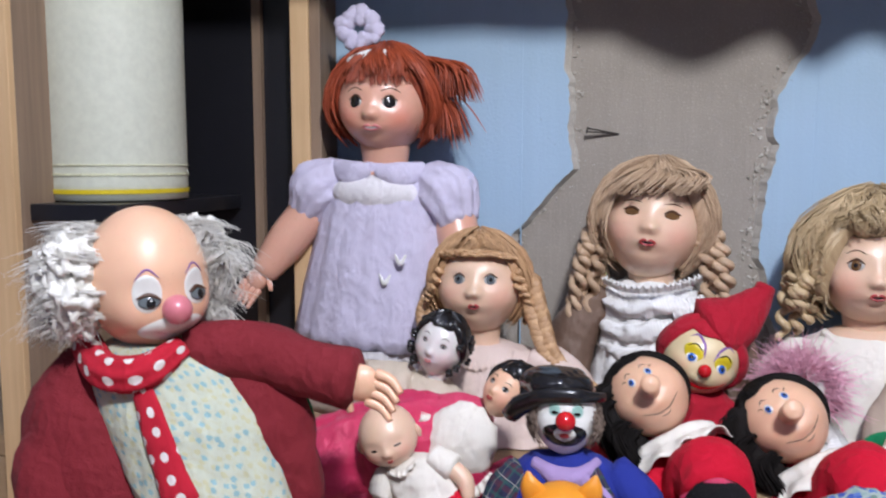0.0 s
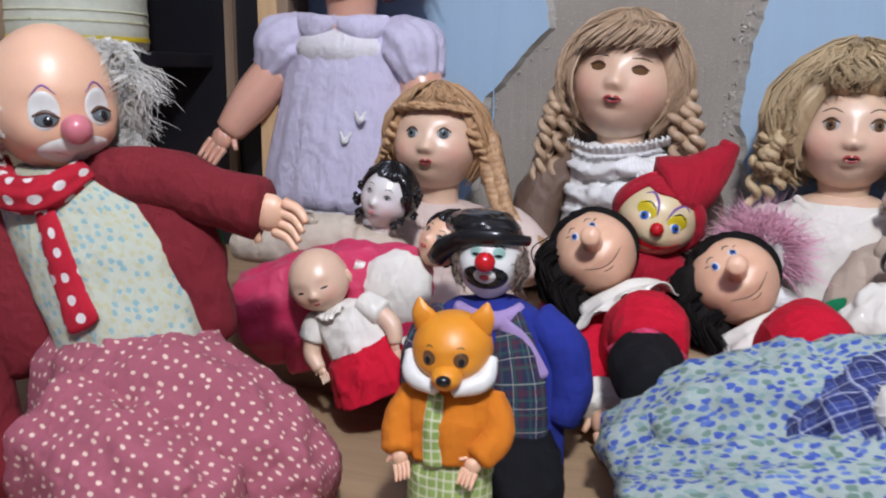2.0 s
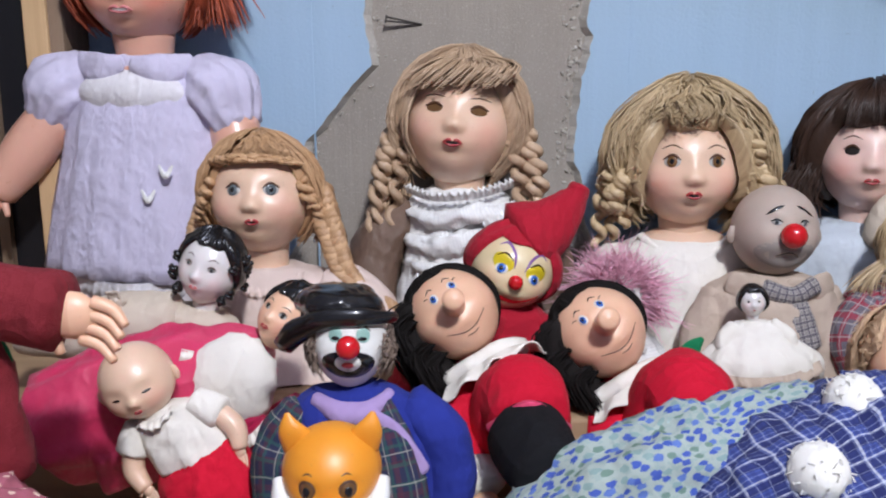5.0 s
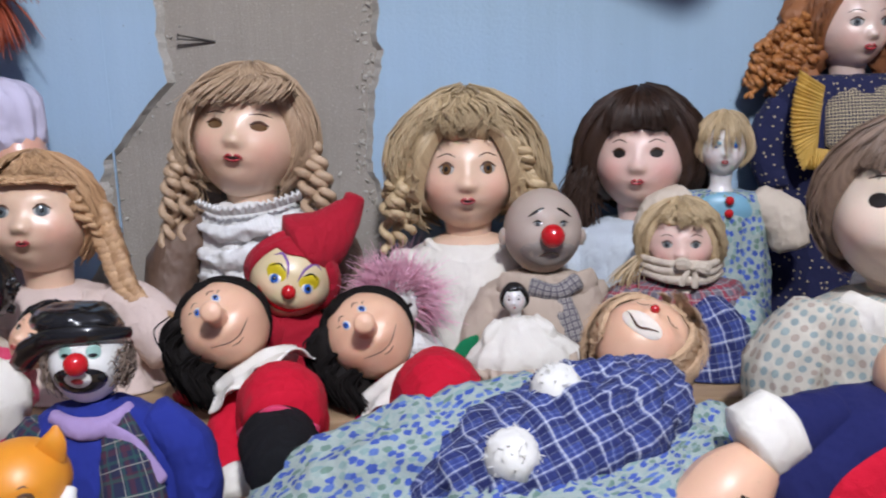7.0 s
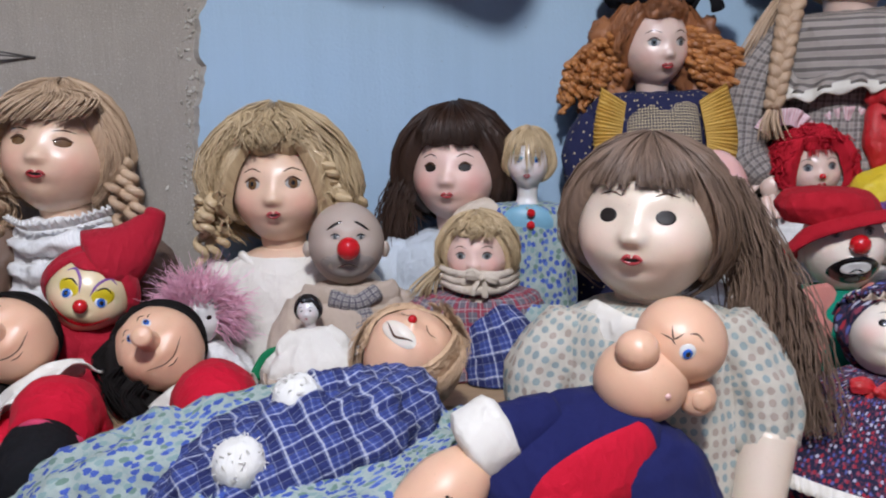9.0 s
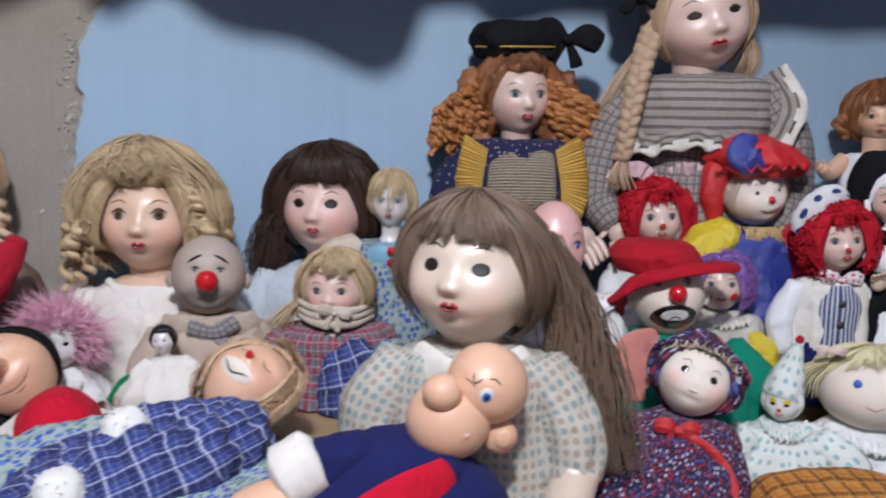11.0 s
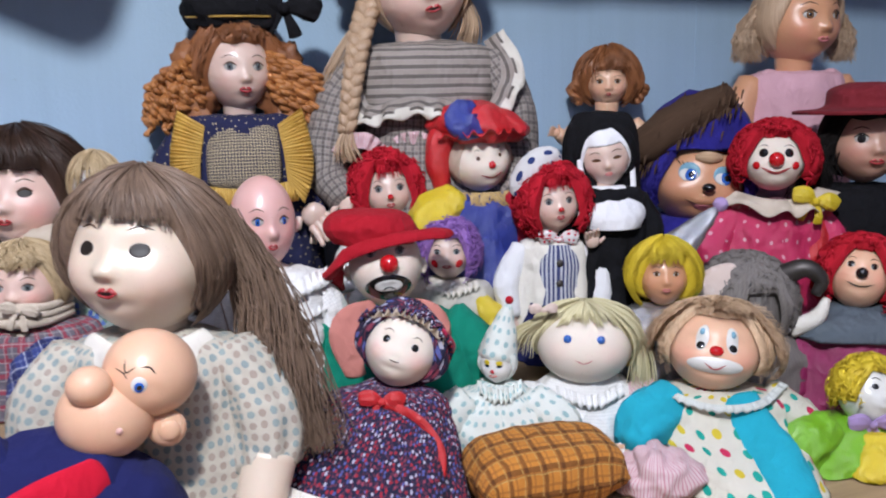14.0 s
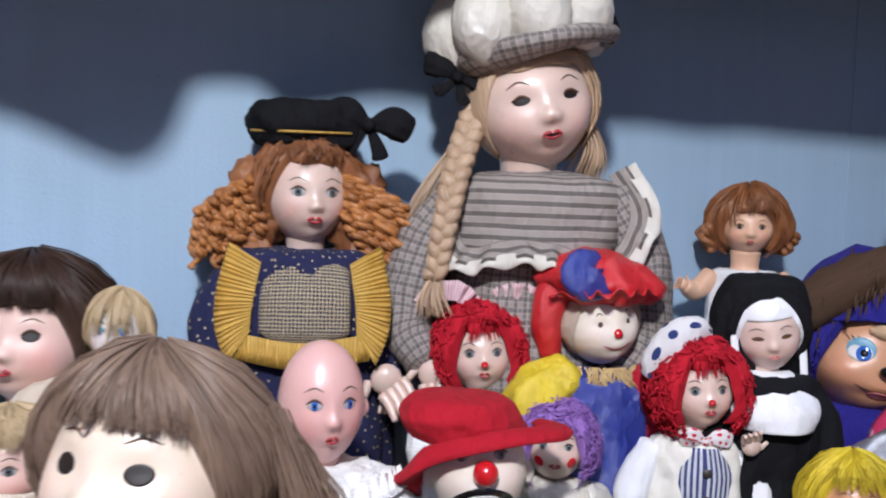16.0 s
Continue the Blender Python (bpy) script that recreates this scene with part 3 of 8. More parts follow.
    def frizz(self, mat, count=260, length=0.5, rad=0.03, e_low=-0.6, face=0.75, curl=0.25, start=0.02, droop=0.0, e_front=0.45, region=None):
        """A mass of fine curls round the scalp, the face left free."""
        body, e_front = start + 0.5 * length, e_front + self.up + 0.1
        if region is None:
            m, n = 120, 34
            a = np.linspace(-math.pi, math.pi, m + 1)
            c = np.clip((np.abs(a) - face + 0.2) / 0.35, 0, 1)
            line = e_front * (1 - c) + e_low * c
            s = np.linspace(0, 1, n)[:, None]
            E = math.pi / 2 * (1 - s) + line[None, :] * s
            A = np.repeat(a[None, :], n, axis=0)
            k = 1.0 / max(rad, 0.02) * 0.22
            lump = np.array([[noise.fractal(Vector((math.sin(q) * math.cos(p) * k, math.cos(q) * math.cos(p) * k, math.sin(p) * k + self.seed)), 0.8, 2.1, 3) for q, p in zip(ra, re)] for ra, re in zip(A, E)])
            off = (body + lump * min(0.16, 0.28 * length)) * np.clip((1 - s) * 9, 0.12, 1) ** 0.6
            u = np.stack(np.meshgrid(a * 0.9 * self.r, np.linspace(0, 1.6 * self.r, n)), axis=2)
            self.grid(self.surf(A, E, off), mat, uv=u)
        done, count, rad, paths = 0, int(count * 2.6), rad * 0.5, []
        while done < count:
            a = self.rnd.uniform(-math.pi, math.pi)
            e = math.asin(self.rnd.uniform(math.sin(e_low), 1))
            if abs(a) < face and e < e_front or region and not region(a, e):
                continue
            done += 1
            paths.append((a, e))
        ae = np.array(paths)
        R = np.random.default_rng(self.seed + count)
        p = self.surf(ae[:, 0], ae[:, 1], body * 0.85 if region is None else 0.0)
        d = p - self.hc
        d /= np.linalg.norm(d, axis=1)[:, None]
        g = R.normal(0, 1, (count, 3))
        g -= d * (g * d).sum(axis=1)[:, None]
        g = g / (np.linalg.norm(g, axis=1)[:, None] + 1e-6) + np.array((0, 0, -droop))
        h = np.cross(d, g)
        ln = (length * R.uniform(0.35, 0.8, count) * self.hs)[:, None]
        o = (R.choice((-1, 1), count) * (0.25 + curl))[:, None]
        q = np.stack([p - d * 0.05, p + ln * (d * 0.22 + g * 0.3 + h * 0.2 * o), p + ln * (d * 0.3 + g * 0.65 - h * 0.25 * o), p + ln * (d * (0.12 + 0.3 * curl) + g * 0.95)], axis=1)
        f = np.linspace(0, 1, 6)[None, :, None]
        # a smooth cubic through the four guide points
        b3 = ((1 - 3 * f) * (2 - 3 * f) * (1 - f) / 2, 9 * f * (1 - f) * (2 - 3 * f) / 2, 9 * f * (3 * f - 1) * (1 - f) / 2, f * (3 * f - 1) * (3 * f - 2) / 2)
        self.strands(sum(w * q[:, i:i + 1] for i, w in enumerate(b3)), rad, mat, 0.4)

    def hand(self, c, d, mat, size=0.5, flip=1, curl=0.15):
        """A small hand at c that points along d, with four fingers and a thumb."""
        d = np.array(d, float) / np.linalg.norm(d)
        side = np.cross(d, (0, -1, 0))
        side /= np.linalg.norm(side) + 1e-6
        c = np.array(c, float)
        self.ell(c + d * 0.25 * size, (0.42 * size, 0.25 * size, 0.42 * size), mat, n=8)
        for i in range(4):
            b = c + d * 0.5 * size + side * (i - 1.5) * 0.22 * size
            self.tube([b, b + d * 0.35 * size, b + d * 0.6 * size + np.array((0, -curl, -curl)) * size], [0.13 * size, 0.12 * size, 0.08 * size], mat, n=6, steps=6)
        b = c + side * 0.4 * size * flip
        self.tube([b, b + (side * flip * 0.3 + d * 0.25) * size], [0.13 * size, 0.09 * size], mat, n=6, steps=4)

    def pompom(self, c, rad, mat, count=130):
        self.ell(c, rad * 0.95, mat, n=12, wr=rad * 0.12, freq=9)
        for i in range(count):
            d = np.array([self.rnd.gauss(0, 1) for _ in range(3)])
            d /= np.linalg.norm(d)
            q = np.array(c) + d * rad * 0.84
            self.tube([q, q + d * rad * 0.12, q + d * rad * 0.14 + np.array([self.rnd.gauss(0, 0.1) for _ in range(3)]) * rad], [rad * 0.035, rad * 0.035, rad * 0.02], mat, n=3, steps=4, cap=False)

    def bow(self, c, size, mat, tail=1.0, roll=0):
        c = np.array(c, float)
        R = turn_of(0, 0, roll)
        for sx in (-1, 1):
            self.tube([c + R @ np.array((0, 0, 0)), c + R @ np.array((sx * 0.5, -0.1, 0.15)) * size, c + R @ np.array((sx * 0.95, 0, 0.05)) * size], [0.1 * size, 0.36 * size, 0.3 * size], mat, n=14, steps=10, sq=0.4, fold=0.12)
            if tail:
                self.tube([c, c + R @ np.array((sx * 0.3, -0.05, -0.5)) * size, c + R @ np.array((sx * 0.4, 0, -1.0 * tail)) * size], [0.08 * size, 0.17 * size, 0.2 * size], mat, n=10, sq=0.25)
        self.ell(c + np.array((0, -0.1, 0)) * size, 0.17 * size, mat, n=7)

    def done(self, label, category="doll", group=""):
        V = np.vstack(self.V) @ self.turn.T * self.r
        # whatever would sink through the table is pressed flat on it
        y = V[:, 1] + self.home.y
        base = np.where(y > STEP_Y, STEP, TABLE) - self.home.z + 0.002
        V[:, 2] = np.maximum(V[:, 2], base)
        V[:, 1] = np.minimum(V[:, 1], WALL - 0.004 - self.home.y)
        me = bpy.data.meshes.new(self.name)
        F = np.concatenate(self.F)
        me.vertices.add(len(V)), me.loops.add(4 * len(F)), me.polygons.add(len(F))
        me.vertices.foreach_set("co", V.astype(np.float32).reshape(-1))
        me.loops.foreach_set("vertex_index", F.astype(np.int32).reshape(-1))
        me.polygons.foreach_set("loop_start", np.arange(0, 4 * len(F), 4, dtype=np.int32))
        for m in self.mats:
            me.materials.append(m)
        me.polygons.foreach_set("material_index", np.concatenate(self.M).astype(np.int32))
        me.polygons.foreach_set("use_smooth", np.ones(len(F), dtype=bool))
        me.update(calc_edges=True)
        uvs = np.vstack(self.U)
        loops = np.empty(len(me.loops), dtype=np.int32)
        me.loops.foreach_get("vertex_index", loops)
        layer = me.uv_layers.new(name="UVMap")
        layer.data.foreach_set("uv", uvs[loops].astype(np.float32).reshape(-1))
        at = me.attributes.new("blush", "FLOAT", "POINT")
        at.data.foreach_set("value", np.concatenate(self.B).astype(np.float32))
        ob = new(self.name, me)
        ob.location = self.home
        return tagged(ob, label, category, group)


INK = paint("black_gloss", (0.012, 0.010, 0.010), 0.15, 0.5)
BROWN_INK = paint("brown_line", (0.10, 0.045, 0.025), 0.4)
WHITE = paint("white_gloss", (0.80, 0.79, 0.76), 0.2, 0.4)
# eye white greyed: the lid's shade is put into its colour
EYE_WHITE = paint("lid_shaded_white", (0.50, 0.48, 0.45), 0.2, 0.4)
RED_GLOSS = paint("red_gloss", (0.62, 0.012, 0.018), 0.18, 0.6)
LIP = paint("lip_red", (0.42, 0.035, 0.04), 0.35, 0.2)
LIP_PINK = paint("lip_pink", (0.62, 0.20, 0.20), 0.4, 0.1)
BLUE_EYE = paint("blue_iris", (0.03, 0.14, 0.55), 0.12, 0.6)
GREY_EYE = paint("grey_iris", (0.13, 0.15, 0.16), 0.12, 0.6)
AMBER_EYE = paint("amber_iris", (0.16, 0.08, 0.03), 0.12, 0.6)
# near-black paint stands in for the shade inside eye holes and open mouths
HOLE = paint("hole_shade", (0.015, 0.010, 0.008), 0.5)
COMPO = skin("composition_flesh", (0.76, 0.52, 0.37))
COMPO_PALE = skin("pale_composition", (0.76, 0.62, 0.49), coat=0.5)
VINYL = skin("vinyl_flesh", (0.78, 0.47, 0.31), 0.38, 0.15)
VINYL_RED = skin("ruddy_vinyl", (0.74, 0.40, 0.29), 0.30, 0.4, blush=(0.72, 0.12, 0.08))
BISQUE = skin("bisque", (0.76, 0.52, 0.44), 0.42, 0.1, blush=(0.72, 0.20, 0.17))
CHINA = skin("white_china", (0.74, 0.70, 0.68), 0.2, 0.6, blush=(0.75, 0.45, 0.42))
CLOTH_SKIN = skin("cloth_face", (0.80, 0.71, 0.61), 0.85, 0.0)
GREYFACE = skin("grey_clown_face", (0.34, 0.29, 0.26), 0.6, 0.0, worn=0.2)
TAN_GREY = skin("tan_clown_face", (0.45, 0.36, 0.30), 0.55, 0.05)


# ---- dolls on the left ----
LILAC = cloth("lilac_cotton", (0.64, 0.60, 0.76), dirt=0.1)
LILAC_PALE = cloth("white_yoke", (0.80, 0.77, 0.80), dirt=0.1)
COPPER = hair("copper_hair", (0.16, 0.025, 0.012), (0.50, 0.10, 0.04))
WHITE_HAIR = hair("white_hair", (0.74, 0.71, 0.64), (0.92, 0.90, 0.86), thru=0.25)
BLOND = hair("ash_blond_hair", (0.31, 0.21, 0.11), (0.72, 0.55, 0.33))
GOLD_BLOND = hair("honey_hair", (0.32, 0.17, 0.08), (0.70, 0.44, 0.24))
LIGHT_BROWN = hair("light_brown_hair", (0.28, 0.17, 0.10), (0.70, 0.51, 0.34))
BLACK_HAIR = hair("black_hair", (0.004, 0.003, 0.003), (0.016, 0.013, 0.012), 0.8, shine=0.15)
DARK_BROWN = hair("dark_brown_hair", (0.015, 0.008, 0.006), (0.07, 0.035, 0.022))
MOULD_BLACK = paint("moulded_black_hair", (0.012, 0.011, 0.012), 0.25, 0.4)
MAROON = cloth("maroon_felt", (0.20, 0.018, 0.026), weave=700)
SHIRT = cloth("pale_flowered_shirt", (0.56, 0.60, 0.48), "floral", ((0.30, 0.48, 0.50), (0.55, 0.55, 0.35)), 0.009)
RED_DOT = cloth("red_dotted_tie", (0.50, 0.015, 0.035), "dots", ((0.8, 0.75, 0.72),), 0.020)
PINK_DOT = cloth("dusty_pink_dotted", (0.40, 0.115, 0.155), "dots", ((0.80, 0.60, 0.48),), 0.0125, dot=0.17, even=0.5)
CREAM = cloth("cream_cotton", (0.68, 0.58, 0.47))
PINKISH = cloth("faded_pink_cotton", (0.76, 0.61, 0.54), dirt=0.1)
WHITE_LACE = cloth("white_lace", (0.88, 0.87, 0.85), "net", ((0.74, 0.74, 0.73),), 0.004, weave=500, dirt=0.08)
IVORY = cloth("ivory_cotton", (0.84, 0.80, 0.72), dirt=0.08)
MAGENTA = cloth("magenta_satin", (0.68, 0.02, 0.11), rough=0.42, satin=0.6, sheen=0.1)
SCARLET = cloth("scarlet_felt", (0.60, 0.006, 0.030), weave=800)
CRIMSON = cloth("crimson_plush", (0.42, 0.010, 0.028), weave=600, sheen=0.06)
BLACK_CLOTH = cloth("black_cloth", (0.008, 0.008, 0.010), sheen=0.0)
BLACK_CLOTH.node_tree.nodes["Principled BSDF"].inputs["Specular IOR Level"].default_value = 0.2
ROYAL = cloth("royal_blue_felt", (0.022, 0.036, 0.27))
NAVY_PLAID = cloth("navy_tartan", (0.028, 0.032, 0.075), "plaid", (((0.10, 0.03, 0.05), 1.0, 0.22, 0.6), ((0.03, 0.10, 0.09), 1.6, 0.2, 0.6), ((0.5, 0.48, 0.4), 1.0, 0.04, 0.6)), 0.022)
LAVENDER = cloth("lavender_scarf", (0.42, 0.30, 0.55))
FOX = skin("orange_vinyl", (0.72, 0.27, 0.02), 0.4, 0.15)
ORANGE = cloth("orange_jacket", (0.68, 0.20, 0.015))
LIME = cloth("green_check", (0.30, 0.42, 0.12), "plaid", (((0.7, 0.7, 0.5), 1.0, 0.25, 0.7),), 0.008)
BROWN_SATIN = cloth("brown_satin", (0.17, 0.10, 0.065), rough=0.35, satin=0.6)
JESTER_FACE = skin("cream_painted_face", (0.74, 0.60, 0.36), 0.3, 0.4)
YELLOW_PAINT = paint("yellow_paint", (0.72, 0.55, 0.02), 0.35)
VIOLET_PAINT = paint("violet_paint", (0.24, 0.10, 0.34), 0.35)
GREEN_PAINT = paint("green_eye_paint", (0.30, 0.50, 0.44), 0.35)
WHITE_PAINT = paint("white_face_paint", (0.78, 0.77, 0.73), 0.3, 0.2)
PINK_NOSE = paint("pink_nose", (0.66, 0.20, 0.24), 0.3, 0.3)
PINK_FLUFF = hair("pink_fluff", (0.96, 0.50, 0.64), (0.98, 0.66, 0.77), 0.9, shine=0.1, thru=0.3)
WHITE_WOOL = hair("white_wool", (0.74, 0.72, 0.66), (0.88, 0.86, 0.81), 0.9)
BROWN_TUFT = hair("brown_tuft", (0.10, 0.07, 0.055), (0.30, 0.22, 0.17), 0.9)
GREENFELT = cloth("green_felt", (0.01, 0.22, 0.09))


def red_haired_doll():
    d = Doll("red_haired_doll", -0.359, 1.201, 1.387, 0.0758, yaw=-4, lean=2)
    d.head(VINYL_RED, 1.04, size=0.92, yaw=4, pitch=2, cheek=0.09, jaw=0.12, blush=0.6, neck=(0, -1.4), up=-0.03)
    d.eyes(INK, WHITE, BROWN_INK, BROWN_INK, re=0.1, ra=0.13, a=0.38, e=0.05)
    d.lips_on(LIP_PINK, open_mat=WHITE, w=0.17)
    d.cap(COPPER, 0.55, -0.5, -0.8, 0.14)
    d.waves(COPPER, 420, 0.26, 0.04, 0.024, 0.52, -0.7, 0.75, 1.2, 0.1)
    d.fringe(COPPER, -1.0, 1.0, 0.75, 0.36, 60, 0.055, 0.15, 0.08)
    d.fringe(COPPER, -2.1, -0.85, 0.3, -0.65, 34, 0.06, 0.18, 0.2)
    d.fringe(COPPER, 0.85, 2.1, 0.3, -0.45, 40, 0.06, 0.2, 0.25, sweep=0.12)
    d.lock([(0.7, 0.2, 0.9), (1.25, 0.1, 0.7), (1.42, 0.0, 0.15)], 0.42, COPPER, 44, 0.05)
    d.lock([(0.9, 0.3, 0.4), (1.2, 0.1, -0.1), (1.32, 0.0, -0.6)], 0.4, COPPER, 36, 0.05)
    d.tube([d.surf(np.array(a), np.array(1.0 - 0.25 * abs(a)), 0.2) for a in (-1.1, -0.5, 0.0, 0.5, 1.1)], 0.09, WHITE_LACE, sq=0.5)
    for i in range(9):
        a = i * 0.7
        d.ell((-0.45 + 0.32 * math.cos(a), -0.35, 1.42 + 0.26 * math.sin(a)), (0.22, 0.1, 0.16), LILAC, roll=i * 40, wr=0.08, freq=4, n=9)
    L = d.low
    d.loft([(0, 0.1, -1.15, 0.62, 0.5), (0, 0.1, -1.4, 1.15, 0.62), (0.05, 0.08, -1.9, 1.3, 0.8), (0, 0, -3.2, 1.5, 0.95), (-0.05, 0, -4.75, 1.75, 1.1)], LILAC, 0.06, 17, 0.05)
    d.frill([(-1.75, 0, -4.7), (0, -1.18, -4.75), (1.75, 0, -4.7)], (0, 0, -1), LILAC_PALE, 0.25, 0.05, 24)
    d.loft([(-0.05, 0, -4.7, 1.6, 0.95), (-0.05, 0, L, 1.6, 0.95)], LILAC_PALE, 0.06, 17)
    d.ell((0, -0.34, -1.76), (0.95, 0.44, 0.42), LILAC_PALE, n=16)
    for s in (-1, 1):
        d.tube([(s * 0.08, -0.62, -1.28), (s * 0.5, -0.58, -1.36), (s * 0.95, -0.3, -1.25)], [0.12, 0.24, 0.16], LILAC, sq=0.35, steps=12)
        d.tube([(s * 0.95, 0.1, -1.45), (s * 1.35, -0.05, -1.75), (s * 1.62, -0.15, -2.25)], [0.45, 0.62, 0.40], LILAC, fold=0.06, k=11, n=24, wr=0.08)
    d.tube([(-1.55, -0.1, -2.2), (-1.95, -0.3, -2.8), (-2.35, -0.55, -3.45)], [0.42, 0.42, 0.3], VINYL_RED, n=16)
    d.hand((-2.4, -0.6, -3.5), (-0.5, -0.3, -0.8), VINYL_RED, 0.55, -1)
    d.tube([(1.55, -0.1, -2.2), (1.75, -0.3, -3.0), (1.6, -0.6, -3.7)], [0.42, 0.42, 0.3], VINYL_RED, n=16)
    for x, z in ((0.75, -2.95), (0.45, -3.35)):
        d.tube([(x - 0.11, -0.99, z + 0.1), (x, -1.02, z - 0.06), (x + 0.11, -0.99, z + 0.1)], [0.02, 0.05, 0.02], WHITE_LACE, n=6, sq=0.4)
    d.done("red-haired vinyl doll in a lilac cotton dress with flower headband")


def old_clown():
    d = Doll("white_haired_clown_doll", -0.435, 0.676, 1.195, 0.0551, yaw=8)
    d.head(VINYL, 1.2, yaw=48, pitch=12, roll=-6, nose=0.0, cheek=0.12, jaw=0.02, blush=0.15, up=-0.05)
    for s in (-1, 1):
        d.spot(s * 0.42, 0.06, 0.23, 0.25, WHITE_PAINT, off=0.008)
        d.spot(s * 0.42 + 0.03, -0.05, 0.17, 0.085, GREY_EYE, off=0.03)
        d.spot(s * 0.42 + 0.05, -0.06, 0.07, 0.06, INK, off=0.045)
        d.line([(s * 0.42 - 0.16, 0.0), (s * 0.42 + 0.03, 0.045), (s * 0.42 + 0.21, -0.03)], 0.03, BROWN_INK, off=0.05)
        d.line([(s * 0.22, 0.26), (s * 0.42, 0.38), (s * 0.62, 0.22)], 0.016, VIOLET_PAINT)
    d.spot(0, -0.52, 0.62, 0.24, WHITE_PAINT, off=0.015)
    d.ell(d.face(0.0, -0.17, 0.08), 0.24, PINK_NOSE)
    d.line([(-0.3, -0.5), (0, -0.6), (0.3, -0.5)], 0.02, BROWN_INK, off=0.03)
    for s in (-1, 1):
        for y, z, w in ((-0.1, 0.35, 0.5), (-0.2, -0.1, 0.55), (-0.1, -0.5, 0.45), (0.2, 0.1, 0.6)):
            c = d.hc + d.hr @ np.array((s * 1.1, y + 0.3, z))
            d.ell(c, (w * 0.75, w * 0.95, w * 0.9), WHITE_WOOL, wr=0.2, freq=6, n=26)
        for i in range(52):
            a = s * d.rnd.uniform(1.2, 2.4)
            e = d.rnd.uniform(-0.65, 0.75)
            p = d.surf(np.array(a), np.array(e), 0.0)
            o = np.array((s * d.rnd.uniform(0.35, 1.0), d.rnd.uniform(-0.55, 0.3), d.rnd.uniform(-0.5, 0.45)))
            q = p + o * 0.42
            w = p + o * 0.66 + np.array((d.rnd.gauss(0, 0.15), d.rnd.gauss(0, 0.1), -d.rnd.uniform(0.1, 0.55)))
            d.lock([p, q, w], 0.32, WHITE_HAIR, 11, 0.021, 0.1, 1.3)
    L = d.low
    d.tube([(-1.05, -0.1, -1.15), (-0.4, -0.75, -1.45), (0.3, -0.85, -1.42), (0.75, -0.4, -1.1)], [0.28, 0.30, 0.28, 0.2], RED_DOT, sq=0.8, fold=0.1)
    d.loft([(0.05, 0, -1.1, 0.7, 0.55), (0.25, 0, -1.6, 1.35, 0.75), (0.75, -0.1, -2.6, 1.45, 0.95), (1.2, -0.25, -3.6, 1.35, 1.0), (1.4, -0.3, max(L, -4.1), 1.3, 1.0)], SHIRT, 0.02, 7, 0.06)
    d.tube([(0.15, -0.78, -1.5), (0.45, -0.98, -2.1), (0.75, -1.15, -2.8), (1.05, -1.3, -3.4)], [0.15, 0.22, 0.26, 0.32], RED_DOT, sq=0.3, wr=0.05)
    # open jacket: two fronts and the sleeves
    d.tube([(-0.9, 0.1, -1.5), (-1.2, -0.2, -2.5), (-0.75, -0.4, -3.6), (-0.4, -0.4, -4.4)], [0.65, 0.95, 0.85, 0.7], MAROON, sq=0.75, wr=0.1, n=20)
    d.tube([(0.9, 0.15, -1.3), (1.85, 0.1, -2.0), (2.3, 0.0, -3.0), (2.5, 0.0, -3.9)], [0.5, 0.7, 0.6, 0.5], MAROON, sq=0.7, wr=0.1, n=20)
    d.tube([(0.75, 0.1, -1.3), (1.7, 0.1, -1.3), (2.6, 0.0, -1.5), (3.5, -0.1, -1.65)], [0.5, 0.55, 0.48, 0.52], MAROON, wr=0.08, n=20)
    d.hand((3.5, -0.1, -1.65), (0.8, -0.1, -0.3), VINYL, 0.75)
    d.tube([(-1.0, -0.1, -2.2), (-1.45, -0.5, -3.2), (-1.2, -0.9, -4.3), (-0.7, -1.1, L)], [0.7, 0.65, 0.55, 0.5], MAROON, wr=0.1, n=20)
    d.tube([(1.5, 0.1, -3.75), (2.5, 0.0, -3.3)], [0.4, 0.25], IVORY, sq=0.5)
    d.ell((2.6, 0.12, -2.5), (0.22, 0.1, 0.5), GREENFELT)
    d.loft([(1.4, -0.4, -3.7, 1.4, 0.9), (1.5, -0.6, -4.2, 1.6, 1.1), (1.6, -0.8, L, 1.8, 1.4)], PINK_DOT, 0.06, 9, 0.12, 1.2, n=60)
    d.tube([(1.2, -0.7, -4.6), (2.6, -0.9, -4.95), (3.9, -1.2, -5.4), (4.8, -1.4, -5.8)], [1.15, 1.2, 1.0, 0.65], PINK_DOT, fold=0.05, wr=0.15, freq=2.0, n=60, steps=40)
    d.tube([(0.9, -1.6, -5.1), (2.4, -2.2, -5.5), (3.7, -2.5, -5.8)], [1.15, 1.05, 0.75], PINK_DOT, fold=0.05, wr=0.15, freq=2.0, n=60, steps=36)
    d.tube([(2.4, -2.9, L + 0.35), (3.2, -3.0, L + 0.35)], [0.45, 0.38], COMPO_PALE, n=16)
    d.done("white-haired vinyl clown doll in a maroon jacket and dotted tie")


